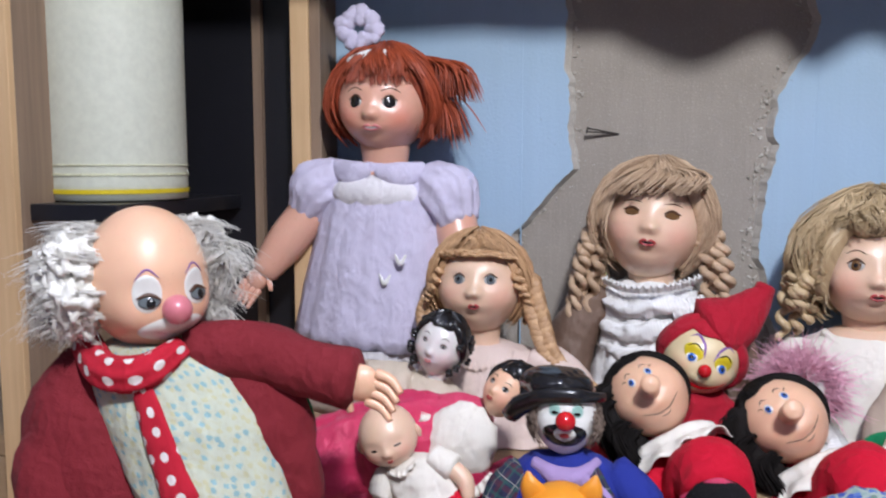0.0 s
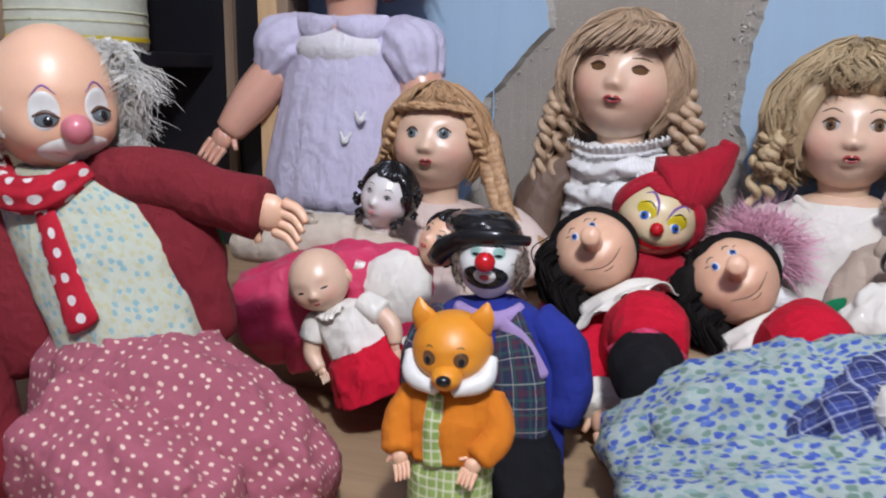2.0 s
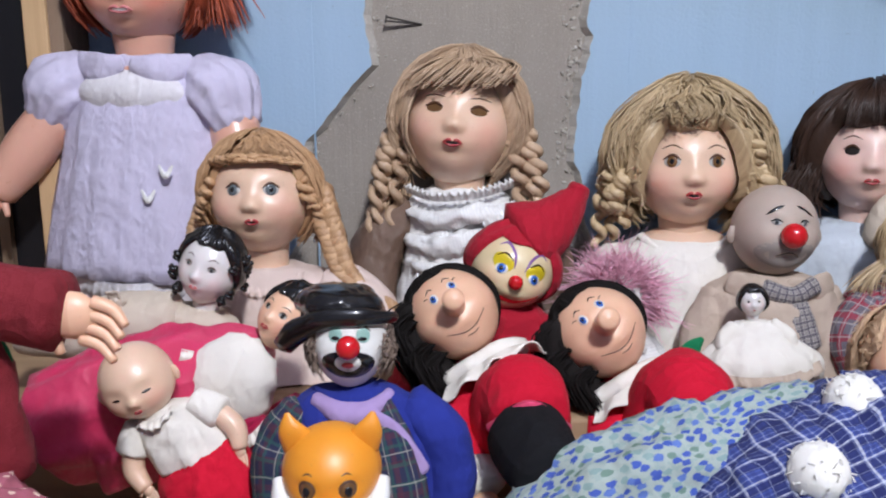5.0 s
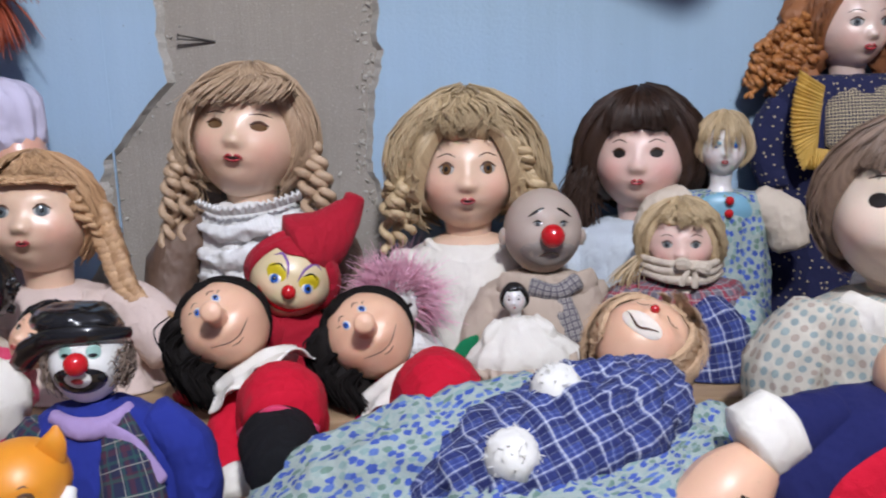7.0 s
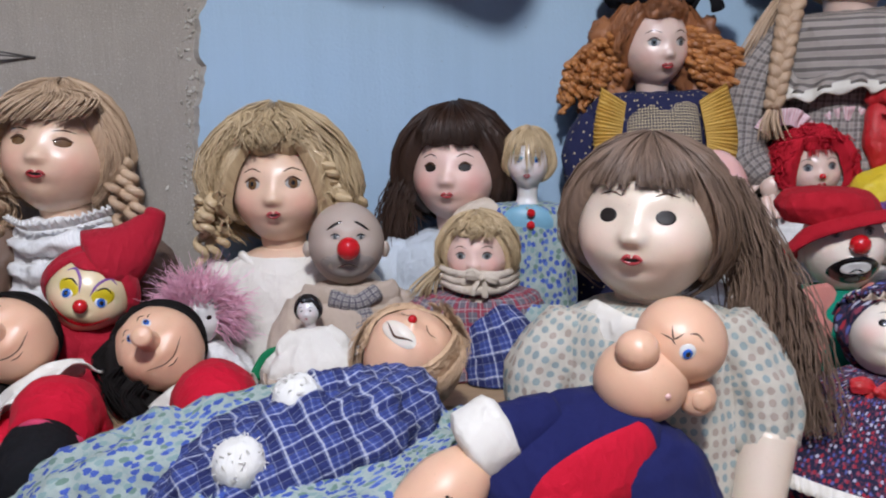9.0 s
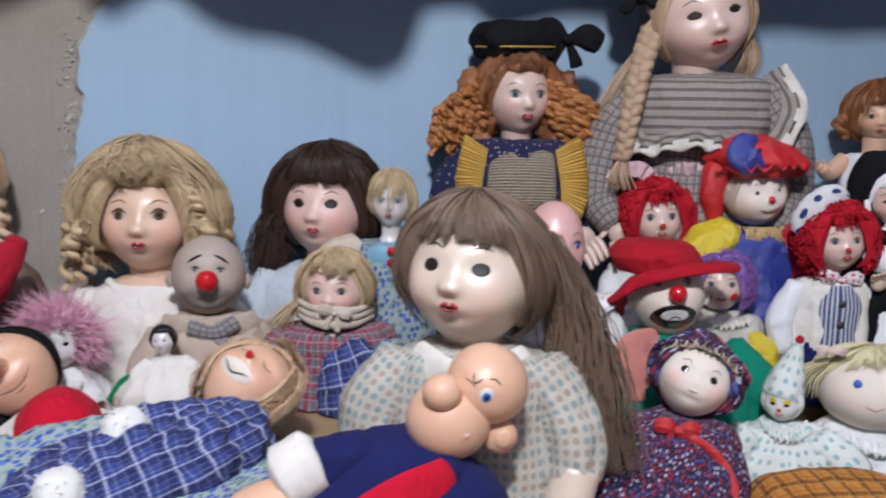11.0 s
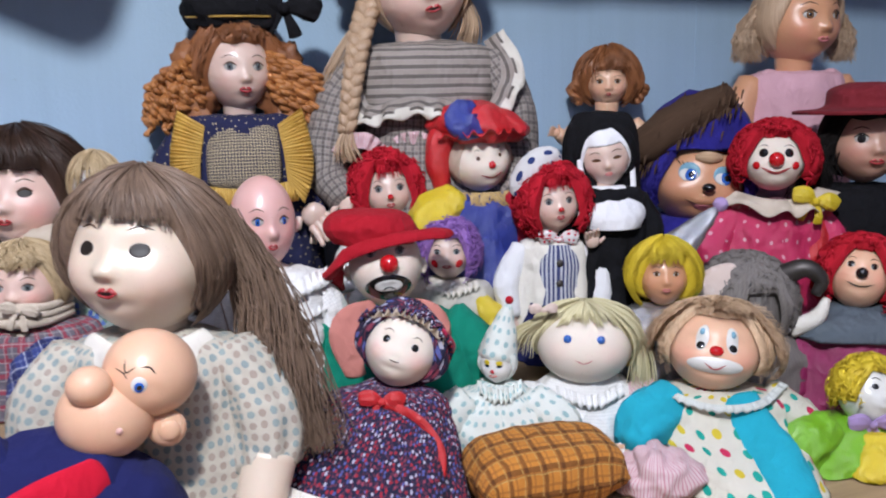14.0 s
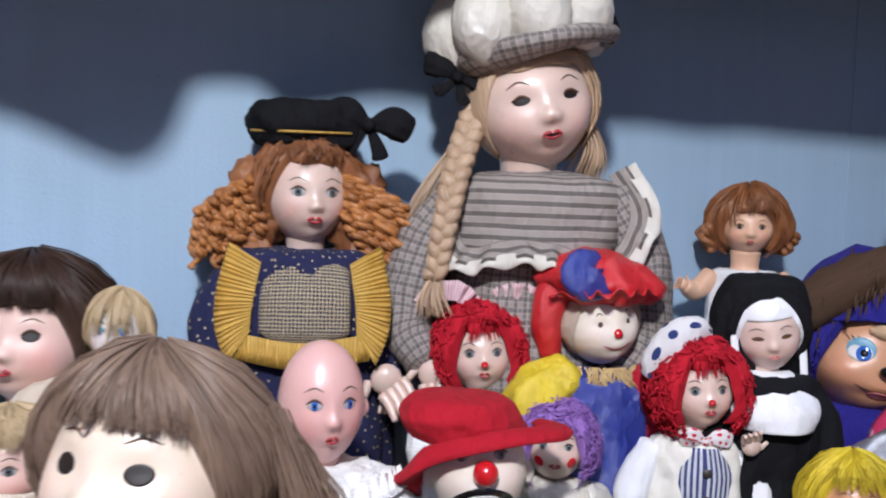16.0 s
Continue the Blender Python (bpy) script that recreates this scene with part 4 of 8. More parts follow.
def braided_doll():
    d = Doll("braided_doll", -0.194, 1.093, 1.134, 0.0582, yaw=-3)
    d.head(COMPO, 1.1, yaw=5, pitch=-2, cheek=0.09, jaw=0.14, neck=(0, -1.6), up=0.12)
    d.eyes(GREY_EYE, WHITE, None, BROWN_INK, re=0.088, ra=0.13, a=0.38)
    d.lips_on(LIP, w=0.1, tall=0.045, open_mat=HOLE)
    d.cap(GOLD_BLOND, 0.55, -0.7, -0.9, 0.13, 0.02, 30)
    d.waves(GOLD_BLOND, 520, 0.24, 0.06, 0.024, 0.62, -0.7, 0.8, 2.6, 0.05)
    for i in range(20):
        a = -1.0 + i * 0.105
        p = d.surf(np.array(a), np.array(0.7 - 0.1 * a * a), 0.14)
        d.ringlet([p + np.array((-0.1, 0, 0.08)), p + np.array((0.1, -0.06, -0.03))], 0.1, GOLD_BLOND, 1.5, 0.05)
    for s in (-1, 1):
        for i in range(9):
            p = d.surf(np.array(s * (1.0 + 0.09 * i)), np.array(0.35 - 0.09 * i), 0.1)
            d.ringlet([p, p + np.array((s * 0.12, -0.05, -0.45))], 0.14, GOLD_BLOND, 2.2, 0.07)
    d.braid([(-1.1, 0, -0.2), (-1.3, -0.1, -0.75), (-1.25, -0.2, -1.3)], 0.27, GOLD_BLOND, 3)
    d.braid([(1.1, 0, 0.2), (1.4, -0.15, -0.7), (1.75, -0.35, -1.5), (2.65, -0.5, -2.15)], 0.28, GOLD_BLOND, 7)
    d.bow((-0.75, -0.85, -2.15), 0.32, PINKISH)
    d.bow((2.75, -0.6, -2.25), 0.3, PINKISH)
    L = d.low
    d.loft([(0.1, 0, -1.35, 0.65, 0.55), (0.15, 0, -1.6, 1.3, 0.75), (0.25, -0.05, -2.2, 1.75, 0.95), (0.25, -0.1, -3.0, 1.7, 1.1), (0.25, -0.1, L, 1.9, 1.2)], PINKISH, 0.04, 13, 0.06)
    d.frill([(-0.75, -0.35, -1.42), (0.1, -0.68, -1.58), (0.95, -0.4, -1.4)], (0, -0.6, -0.6), PINKISH, 0.35, 0.08, 12)
    d.tube([(1.3, 0, -1.7), (2.0, -0.2, -2.1), (2.5, -0.4, -2.8)], [0.5, 0.6, 0.5], PINKISH, wr=0.08, n=18)
    d.done("braided blond composition doll in a faded pink blouse")


def china_lady():
    d = Doll("china_head_doll", -0.223, 0.981, 1.074, 0.0323, yaw=-10, lean=12)
    d.head(CHINA, 1.22, yaw=0, pitch=4, roll=6, jaw=0.28, cheek=0.05, neck=(0, -1.8), ears=False, up=0.15)
    d.eyes(GREY_EYE, WHITE, BROWN_INK, BROWN_INK, ra=0.12, re=0.055)
    d.lips_on(LIP_PINK, w=0.11, tall=0.04)
    d.cap(MOULD_BLACK, 0.62, -0.35, -0.8, 0.16, 0.03, 24, 0.06)
    for i in range(34):
        a = d.rnd.uniform(0.75, 3.1) * d.rnd.choice((-1, 1))
        p = d.surf(np.array(a), np.array(d.rnd.uniform(-0.6, 0.7)), 0.14)
        d.ringlet([p, p + np.array((0, 0, -0.22))], 0.16, MOULD_BLACK, 1.4, 0.11)
    d.loft([(0, 0, -1.3, 0.6, 0.5), (-0.2, 0, -1.7, 1.5, 0.8), (-0.6, 0, -2.6, 1.9, 1.0), (-0.7, 0, d.low, 1.9, 1.1)], CREAM, 0.02, 9, 0.06)
    d.tube([(-0.9, -0.2, -2.0), (-2.4, -0.5, -2.4), (-3.9, -0.8, -3.0), (-5.6, -1.0, -3.4)], [1.0, 1.05, 0.9, 0.7], CREAM, wr=0.14, n=22)
    d.tube([(-1.0, -0.7, -2.2), (-1.7, -1.1, -3.2), (-2.2, -1.4, -4.2)], [0.5, 0.42, 0.36], CREAM, wr=0.06)
    d.hand((-2.4, -1.2, -1.6), (-0.3, -0.2, 0.9), CREAM, 0.5)
    d.done("china-head doll with moulded black hair on a cream cloth body")


def ringlet_doll():
    d = Doll("ringlet_doll", 0.034, 1.187, 1.211, 0.0672, yaw=-4)
    d.head(COMPO, 1.1, yaw=-1, pitch=-6, roll=6, cheek=0.06, jaw=0.14, neck=(0, -1.6), up=0.13)
    d.eyes(AMBER_EYE, None, BROWN_INK, BROWN_INK, ra=0.14, re=0.065, e=0.08, arch=0.02, lift=0.2)
    d.lips_on(LIP, w=0.13, open_mat=HOLE)
    d.cap(LIGHT_BROWN, 0.55, -0.75, -0.9, 0.3, 0.015, 50)
    d.waves(LIGHT_BROWN, 420, 0.34, 0.05, 0.024, 0.68, -0.8, 0.8, 1.6)
    d.fringe(LIGHT_BROWN, -1.1, 0.2, 0.8, 0.56, 34, 0.06, 0.17, 0.05, sweep=-0.3)
    d.fringe(LIGHT_BROWN, -0.1, 1.1, 0.8, 0.6, 30, 0.06, 0.2, 0.05, sweep=0.25)
    for i in range(7):
        d.lock([(0.1, -0.2, 1.3), (-0.35 + 0.22 * i, -0.8, 1.08), (-0.75 + 0.24 * i, -0.98, 0.74)], 0.22, LIGHT_BROWN, 9, 0.05)
    for s in (-1, 1):
        d.fringe(LIGHT_BROWN, s * 0.95, s * 1.9, 0.2, -0.75, 26, 0.07, 0.16, 0.1)
        for i in range(8):
            x = s * (0.95 + 0.1 * (i % 4)) + d.rnd.uniform(-0.06, 0.06)
            y = -0.3 + 0.22 * (i % 3)
            low = (-2.2 if s > 0 else -2.6) - 0.25 * d.rnd.random()
            d.ringlet([(x, y, -0.1), (x + s * 0.22, y - 0.1, -1.0), (x + s * (0.15 if s > 0 else 0.45), y, low)], 0.17, LIGHT_BROWN, 6, 0.1)
    d.lock([(-1.0, 0, -0.2), (-1.25, 0, -1.2), (-1.5, 0, -2.6)], 0.4, LIGHT_BROWN, 26, 0.05, 0.06)
    L = d.low
    d.loft([(0, 0.05, -1.15, 0.6, 0.5), (0, 0, -1.4, 0.95, 0.62), (0, -0.05, -2.0, 1.08, 0.75), (0, -0.1, -2.8, 1.1, 0.8), (0, -0.1, L, 1.5, 1.0)], WHITE_LACE, 0.03, 15, 0.1, 3.0)
    d.frill([(-0.95, -0.25, -1.2), (-0.4, -0.72, -1.3), (0.4, -0.72, -1.24), (1.0, -0.25, -1.1)], (0, -0.5, 0.4), WHITE_LACE, 0.26, 0.05, 19, n=150)
    d.frill([(0.35, -0.85, -1.45), (0.9, -0.6, -1.35), (1.25, -0.1, -1.3)], (0.4, -0.5, -0.6), WHITE_LACE, 0.4, 0.07, 9, n=90)
    for z, w in ((-1.65, 0.16), (-2.15, 0.2), (-2.6, 0.18)):
        d.tube([(-0.95, -0.4, z + 0.12), (-0.3, -0.78, z), (0.45, -0.8, z + 0.14), (1.0, -0.4, z - 0.1)], [w * 0.5, w, w * 1.1, w * 0.5], WHITE_LACE, wr=0.12, freq=3.5, n=20, steps=26)
    for s in (-1, 1):
        d.tube([(s * 0.9, 0.05, -1.6), (s * 1.5, -0.1, -2.2), (s * 1.65, -0.3, -3.2), (s * 1.4, -0.5, L)], [0.42, 0.52, 0.46, 0.4], BROWN_SATIN, wr=0.1, n=20)
    d.done("long-ringlet composition doll with white lace blouse and brown satin sleeves")


def curly_doll():
    d = Doll("curly_blond_doll", 0.312, 1.166, 1.159, 0.0631, yaw=-6)
    d.head(COMPO, 1.12, yaw=0, pitch=2, cheek=0.08, jaw=0.15, neck=(0, -1.7), up=0.12)
    d.eyes(AMBER_EYE, WHITE, BROWN_INK, BROWN_INK, ra=0.135, re=0.085)
    d.lips_on(LIP, w=0.11, open_mat=HOLE)
    d.cap(BLOND, 0.6, -0.6, -0.9, 0.42, 0.03, 30, 0.12)
    d.fringe(BLOND, -1.15, 1.15, 0.8, 0.58, 40, 0.05, 0.28, 0.06, sweep=0.12)
    d.frizz(BLOND, 160, 0.45, 0.03, -0.5, 0.8, 0.35, 0.14, 0.35, 0.6)
    d.waves(BLOND, 760, 0.6, 0.1, 0.022, 0.6, -0.75, 0.8, 2.5, 0.12)
    for s in (-1, 1):
        for i in range(15):
            a = s * d.rnd.uniform(0.95, 1.9)
            p = d.surf(np.array(a), np.array(d.rnd.uniform(-0.2, 0.65)), 0.22)
            q = p + np.array((s * d.rnd.uniform(0.15, 0.45), -0.05, -d.rnd.uniform(0.5, 1.0)))
            d.ringlet([p, (p + q) / 2 + np.array((s * 0.15, -0.1, 0)), q], 0.19, BLOND, 3.5, 0.11)
    for x, low in ((-1.35, -1.35), (-1.6, -1.5), (-1.15, -1.1), (1.45, -1.0), (1.7, -0.8)):
        d.ringlet([(x * 0.9, -0.2, 0.1), (x, -0.3, -0.6), (x * 1.04, -0.35, low)], 0.2, BLOND, 4, 0.12)
    L = d.low
    d.ell((0, 0, -1.55), (0.95, 0.68, 0.42), COMPO)
    d.loft([(0, 0, -1.35, 0.85, 0.62), (0, 0, -1.65, 1.4, 0.8), (0, -0.05, -2.3, 1.55, 0.95), (0, -0.1, -3.2, 1.5, 1.0), (0, -0.1, L, 1.7, 1.1)], IVORY, 0.025, 11, 0.06)
    d.tube([(-0.85, -0.25, -1.3), (-0.4, -0.68, -1.62), (0, -0.76, -1.7), (0.4, -0.68, -1.62), (0.85, -0.25, -1.3)], 0.09, IVORY, n=10)
    for s in (-1, 1):
        d.tube([(s * 1.1, 0, -1.75), (s * 1.6, -0.2, -2.4), (s * 1.7, -0.5, -3.4)], [0.5, 0.55, 0.45], IVORY, wr=0.08, n=18)
    d.done("curly blond composition doll in a cream knitted top")


def baby_doll():
    d = Doll("bald_baby_doll", -0.250, 0.837, 1.004, 0.0325, lean=-24)
    d.head(COMPO, 1.06, yaw=8, pitch=8, roll=5, cheek=0.09, jaw=0.06, nose=0.12, up=-0.05)
    d.eyes(HOLE, None, None, None, ra=0.11, re=0.03, e=0.0)
    d.lips_on(LIP, w=0.09, tall=0.04, open_mat=HOLE)
    d.loft([(0.2, 0, -0.95, 0.5, 0.45), (0.3, 0, -1.2, 0.95, 0.6), (0.4, 0, -1.8, 1.15, 0.75), (0.5, -0.1, -2.6, 1.15, 0.8)], IVORY, 0.04, 7, 0.06)
    d.frill([(-0.35, -0.3, -0.95), (0.2, -0.6, -1.15), (0.75, -0.35, -0.95)], (0, -0.7, -0.3), IVORY, 0.3, 0.05, 5)
    for s in (-1, 1):
        d.tube([(0.3 + s * 0.85, 0, -1.2), (0.35 + s * 1.35, -0.15, -1.75)], [0.42, 0.48], IVORY, wr=0.06, n=18)
        d.tube([(0.35 + s * 1.25, -0.15, -1.6), (0.4 + s * 1.55, -0.3, -2.2), (0.45 + s * 1.45, -0.5, -2.75)], [0.3, 0.3, 0.22], COMPO)
        d.hand((0.45 + s * 1.42, -0.5, -2.75), (-s * 0.2, -0.2, -0.9), COMPO, 0.4)
    d.loft([(0.55, 0, -2.4, 1.1, 0.75), (0.6, -0.3, -2.9, 1.25, 0.95), (0.65, -0.5, -3.6, 1.4, 1.0), (0.6, -0.6, -4.1, 1.4, 1.0)], SCARLET, 0.05, 8, 0.1)
    d.done("bald composition baby doll in white shirt and red pants")


def pink_lady():
    d = Doll("magenta_gown_doll", -0.129, 0.897, 1.043, 0.0248)
    d.head(VINYL, 1.25, yaw=-30, pitch=-15, roll=25, jaw=0.25, ears=False)
    d.eyes(INK, WHITE, INK, INK, ra=0.14, re=0.07)
    d.lips_on(LIP)
    d.cap(MOULD_BLACK, 0.6, -0.2, -0.8, 0.18, 0.04, 20, 0.08)
    d.ell((0.5, 0.1, 0.9), (0.8, 0.7, 0.5), MOULD_BLACK, wr=0.15, freq=3)
    d.ell((-2.0, -0.7, -2.3), (1.7, 0.9, 1.9), IVORY, roll=25, wr=0.18, freq=2.5)
    d.frill([(-3.3, -0.9, -1.0), (-3.6, -1.2, -2.4), (-2.8, -1.5, -3.8), (-1.4, -1.5, -4.1), (-0.5, -1.3, -3.3)], [(-1, -0.3, 0.3), (-1, -0.3, -0.2), (-0.5, -0.4, -0.8), (0.2, -0.4, -1), (0.8, -0.4, -0.4)], IVORY, 0.45, 0.14, 16)
    d.bow((-2.5, -1.7, -3.1), 0.55, SCARLET, 0)
    d.tube([(-1.0, 0.3, -1.6), (-3.2, 0.3, -2.2), (-6.0, 0.0, -3.4), (-9.2, -0.4, -4.4)], [1.2, 2.0, 2.5, 2.2], MAGENTA, n=40, steps=26, fold=0.06, k=9, wr=0.28, freq=0.7, sq=0.8)
    d.tube([(-1.2, -0.2, -3.2), (-3.5, -0.5, -4.0), (-7.0, -0.9, -5.0)], [1.3, 1.7, 1.6], MAGENTA, n=30, steps=20, fold=0.07, wr=0.25, freq=0.8, sq=0.7)
    d.tube([(0.8, 0.0, -3.8), (-1.0, -0.2, -5.0), (-4.0, -0.6, -5.4)], [1.0, 1.3, 1.2], MAGENTA, n=24, fold=0.07, wr=0.2, sq=0.7)
    d.done("dark-haired doll lying in a wide magenta satin gown")


def hobo_clown():
    d = Doll("bearded_hobo_clown_doll", -0.057, 0.814, 1.045, 0.0321, yaw=2)
    d.head(WHITE_PAINT, 1.15, yaw=2, pitch=-12, roll=3, nose=0.0, cheek=0.06, jaw=0.12, ears=True, up=0.10)
    for s in (-1, 1):
        d.spot(s * 0.38, 0.14, 0.2, 0.17, GREEN_PAINT, off=0.01)
        d.spot(s * 0.36, 0.06, 0.12, 0.045, INK, off=0.03)
        d.line([(s * 0.2, 0.3), (s * 0.38, 0.36), (s * 0.58, 0.24)], 0.02, BROWN_INK, off=0.03)
    d.spot(0, -0.55, 0.8, 0.4, INK, off=0.012, shape=lambda q: 0.8 + 0.2 * abs(math.cos(q)))
    d.spot(0, -0.48, 0.34, 0.2, WHITE_PAINT, off=0.04)
    d.spot(0, -0.5, 0.15, 0.08, LIP, off=0.07)
    d.ell(d.face(0.0, -0.12, 0.16), 0.31, RED_GLOSS)
    for s in (-1, 1):
        d.frizz(BROWN_TUFT, 90, 0.65, 0.045, -0.5, 0.9, 0.45, 0.0, 0.2, region=lambda a, e, s=s: a * s > 1.0 and a * s < 2.2 and e < 0.3)
    # soft black hat tipped over one side
    d.loft([(-0.3, 0.15, 1.5, 0.45, 0.4), (-0.35, 0.15, 1.38, 0.85, 0.75), (-0.3, 0.15, 1.08, 1.1, 0.95), (-0.1, 0.25, 0.7, 1.05, 0.85)], MOULD_BLACK, 0.03, 7, 0.12, 2)
    d.tube([(-1.75, 0.0, -0.05), (-1.35, -0.35, 0.42), (-0.6, -0.75, 0.82), (0.4, -0.8, 0.9), (1.15, -0.2, 0.72)], [0.3, 0.34, 0.26, 0.24, 0.16], MOULD_BLACK, sq=0.6, wr=0.08)
    L = d.low
    d.loft([(0.1, 0, -1.1, 0.6, 0.5), (0.1, 0, -1.5, 1.5, 0.8), (0.1, -0.1, -2.6, 2.1, 1.1), (0.1, -0.2, -4.0, 2.3, 1.3), (0.1, -0.3, L, 2.5, 1.5)], ROYAL, 0.03, 7, 0.1, 1.2)
    d.tube([(0.6, -0.45, -1.4), (0.85, -0.9, -2.3), (1.1, -1.25, -3.6), (1.2, -1.5, L)], [0.4, 0.72, 0.9, 0.95], NAVY_PLAID, sq=0.5, n=20, wr=0.06)
    d.tube([(1.5, 0, -1.7), (2.3, -0.2, -2.4), (2.6, -0.3, -3.6), (2.4, -0.5, -4.6)], [0.6, 0.7, 0.7, 0.6], ROYAL, n=18, wr=0.1)
    d.tube([(-1.3, 0, -1.8), (-1.9, -0.3, -2.8), (-1.9, -0.6, -4.2)], [0.6, 0.7, 0.7], NAVY_PLAID, n=18, wr=0.1)
    d.tube([(-0.9, -0.4, -1.4), (-0.2, -0.75, -1.62), (0.5, -0.75, -1.6), (1.0, -0.3, -1.3)], [0.2, 0.28, 0.28, 0.16], LAVENDER, wr=0.08, n=16)
    d.tube([(0.4, -0.9, -1.5), (1.1, -1.05, -2.1), (1.75, -1.25, -3.1)], [0.18, 0.3, 0.36], LAVENDER, sq=0.3, wr=0.06)
    d.loft([(0.9, -1.2, L + 1.6, 1.3, 1.0), (1.0, -1.8, L + 0.6, 1.7, 1.4), (1.0, -1.9, L, 1.7, 1.4)], BLACK_CLOTH, 0.04, 7, 0.1)
    d.done("bearded clown doll with black hat and royal blue coat")


def fox_toy():
    d = Doll("toy_fox", -0.047, 0.642, 1.014, 0.0318, yaw=4)
    d.head(FOX, 0.92, yaw=-1, pitch=4, nose=0.0, cheek=0.05, jaw=0.25, blush=0, ears=False, chin=0.0)
    for s in (-1, 1):
        R = d.hr
        d.tube([R @ np.array((s * 0.62, 0, 0.55)), R @ np.array((s * 0.78, -0.05, 0.9)), R @ np.array((s * 0.85, 0, 1.22))], [0.36, 0.26, 0.05], FOX, sq=0.5, n=14)
        d.tube([R @ np.array((s * 1.05, -0.2, -0.1)), R @ np.array((s * 0.85, -0.6, -0.55)), R @ np.array((s * 0.2, -0.95, -0.72))], [0.12, 0.26, 0.16], WHITE_PAINT, n=12)
        d.spot(s * 0.42, 0.08, 0.2, 0.2, BROWN_INK, off=0.004)
        d.spot(s * 0.42, 0.05, 0.15, 0.16, AMBER_EYE, off=0.02)
        d.spot(s * 0.42, 0.03, 0.08, 0.1, INK, off=0.045)
        d.line([(s * 0.3, 0.38), (s * 0.42, 0.42), (s * 0.52, 0.36)], 0.02, BROWN_INK)
    d.ell((0.05, -1.0, -0.42), (0.38, 0.42, 0.3), FOX)
    d.ell((0.06, -1.42, -0.36), (0.19, 0.14, 0.14), INK)
    d.line([(-0.25, -0.66), (0, -0.74), (0.25, -0.66)], 0.02, INK, off=0.05)
    L = d.low
    d.loft([(0, 0, -0.8, 0.6, 0.5), (0, 0, -1.15, 1.15, 0.7), (0, -0.05, -1.9, 1.25, 0.85), (0, -0.1, -2.7, 1.2, 0.9)], ORANGE, 0.03, 7, 0.08)
    d.loft([(0, -0.05, -2.5, 1.05, 0.8), (0, -0.1, -3.4, 1.1, 0.9), (0, -0.2, L, 1.0, 1.0)], LIME, 0.03, 7, 0.06)
    d.tube([(-0.25, -0.72, -1.0), (-0.3, -0.85, -1.8), (-0.25, -0.95, -2.7)], [0.2, 0.24, 0.26], LIME, sq=0.35)
    for s in (-1, 1):
        d.tube([(s * 0.95, 0, -1.2), (s * 1.25, -0.35, -1.9), (s * 0.85 if s > 0 else s * 1.2, -0.75, -2.5)], [0.38, 0.42, 0.4], ORANGE, wr=0.06, n=16)
        d.hand((s * 0.75 if s > 0 else s * 1.15, -0.85, -2.55), (-s * 0.3, -0.4, -0.7), VINYL, 0.5)
    d.tube([(0.7, -1.4, L + 0.25), (1.6, -1.6, L + 0.2)], [0.28, 0.34], YELLOW_PAINT)
    d.done("orange vinyl toy fox in an orange jacket", "toy")


def jester():
    d = Doll("crimson_jester_doll", 0.092, 1.058, 1.058, 0.0485, lean=0)
    d.head(JESTER_FACE, 1.0, yaw=4, pitch=-4, roll=22, nose=0.0, cheek=0.08, jaw=0.15, ears=False)
    for s in (-1, 1):
        d.spot(s * 0.42, 0.16, 0.27, 0.2, YELLOW_PAINT, off=0.008, roll=s * 14)
        d.spot(s * 0.4, 0.02, 0.15, 0.12, WHITE, off=0.02)
        d.spot(s * 0.4, 0.02, 0.1, 0.1, BLUE_EYE, off=0.04)
        d.spot(s * 0.4, 0.02, 0.05, 0.05, INK, off=0.06)
        d.line([(s * 0.12, 0.1), (s * 0.22, 0.42), (s * 0.5, 0.62), (s * 0.7, 0.5)], 0.04, VIOLET_PAINT)
        d.line([(s * 0.2, 0.25), (s * 0.42, 0.36), (s * 0.62, 0.24)], 0.025, INK, off=0.02)
    d.ell(d.face(0.0, -0.16, 0.05), 0.17, RED_GLOSS)
    d.line([(-0.75, -0.28), (-0.35, -0.62), (0, -0.68), (0.35, -0.62), (0.7, -0.3)], 0.075, RED_GLOSS, n=20)
    R = d.hr
    d.cap(CRIMSON, 0.62, -0.5, -1.0, 0.14, 0.0, 10, 0.05)
    d.tube([R @ np.array(p) for p in ((0.1, 0.1, 0.75), (0.55, 0.1, 1.35), (0.8, 0.15, 2.05), (0.82, 0.15, 2.35))], [0.95, 0.62, 0.32, 0.24], CRIMSON, wr=0.06, n=20)
    d.tube([(-0.7, 0, -0.9), (-1.3, -0.2, -2.0), (-2.0, -0.5, -3.2)], [0.9, 1.1, 1.0], CRIMSON, wr=0.1, n=22)
    d.loft([(-0.2, 0, -0.8, 0.7, 0.6), (-0.4, 0, -1.6, 1.6, 0.8), (-0.5, 0, d.low, 1.8, 0.9)], CRIMSON, 0.03, 7, 0.1)
    d.done("painted jester doll in a crimson plush hood")


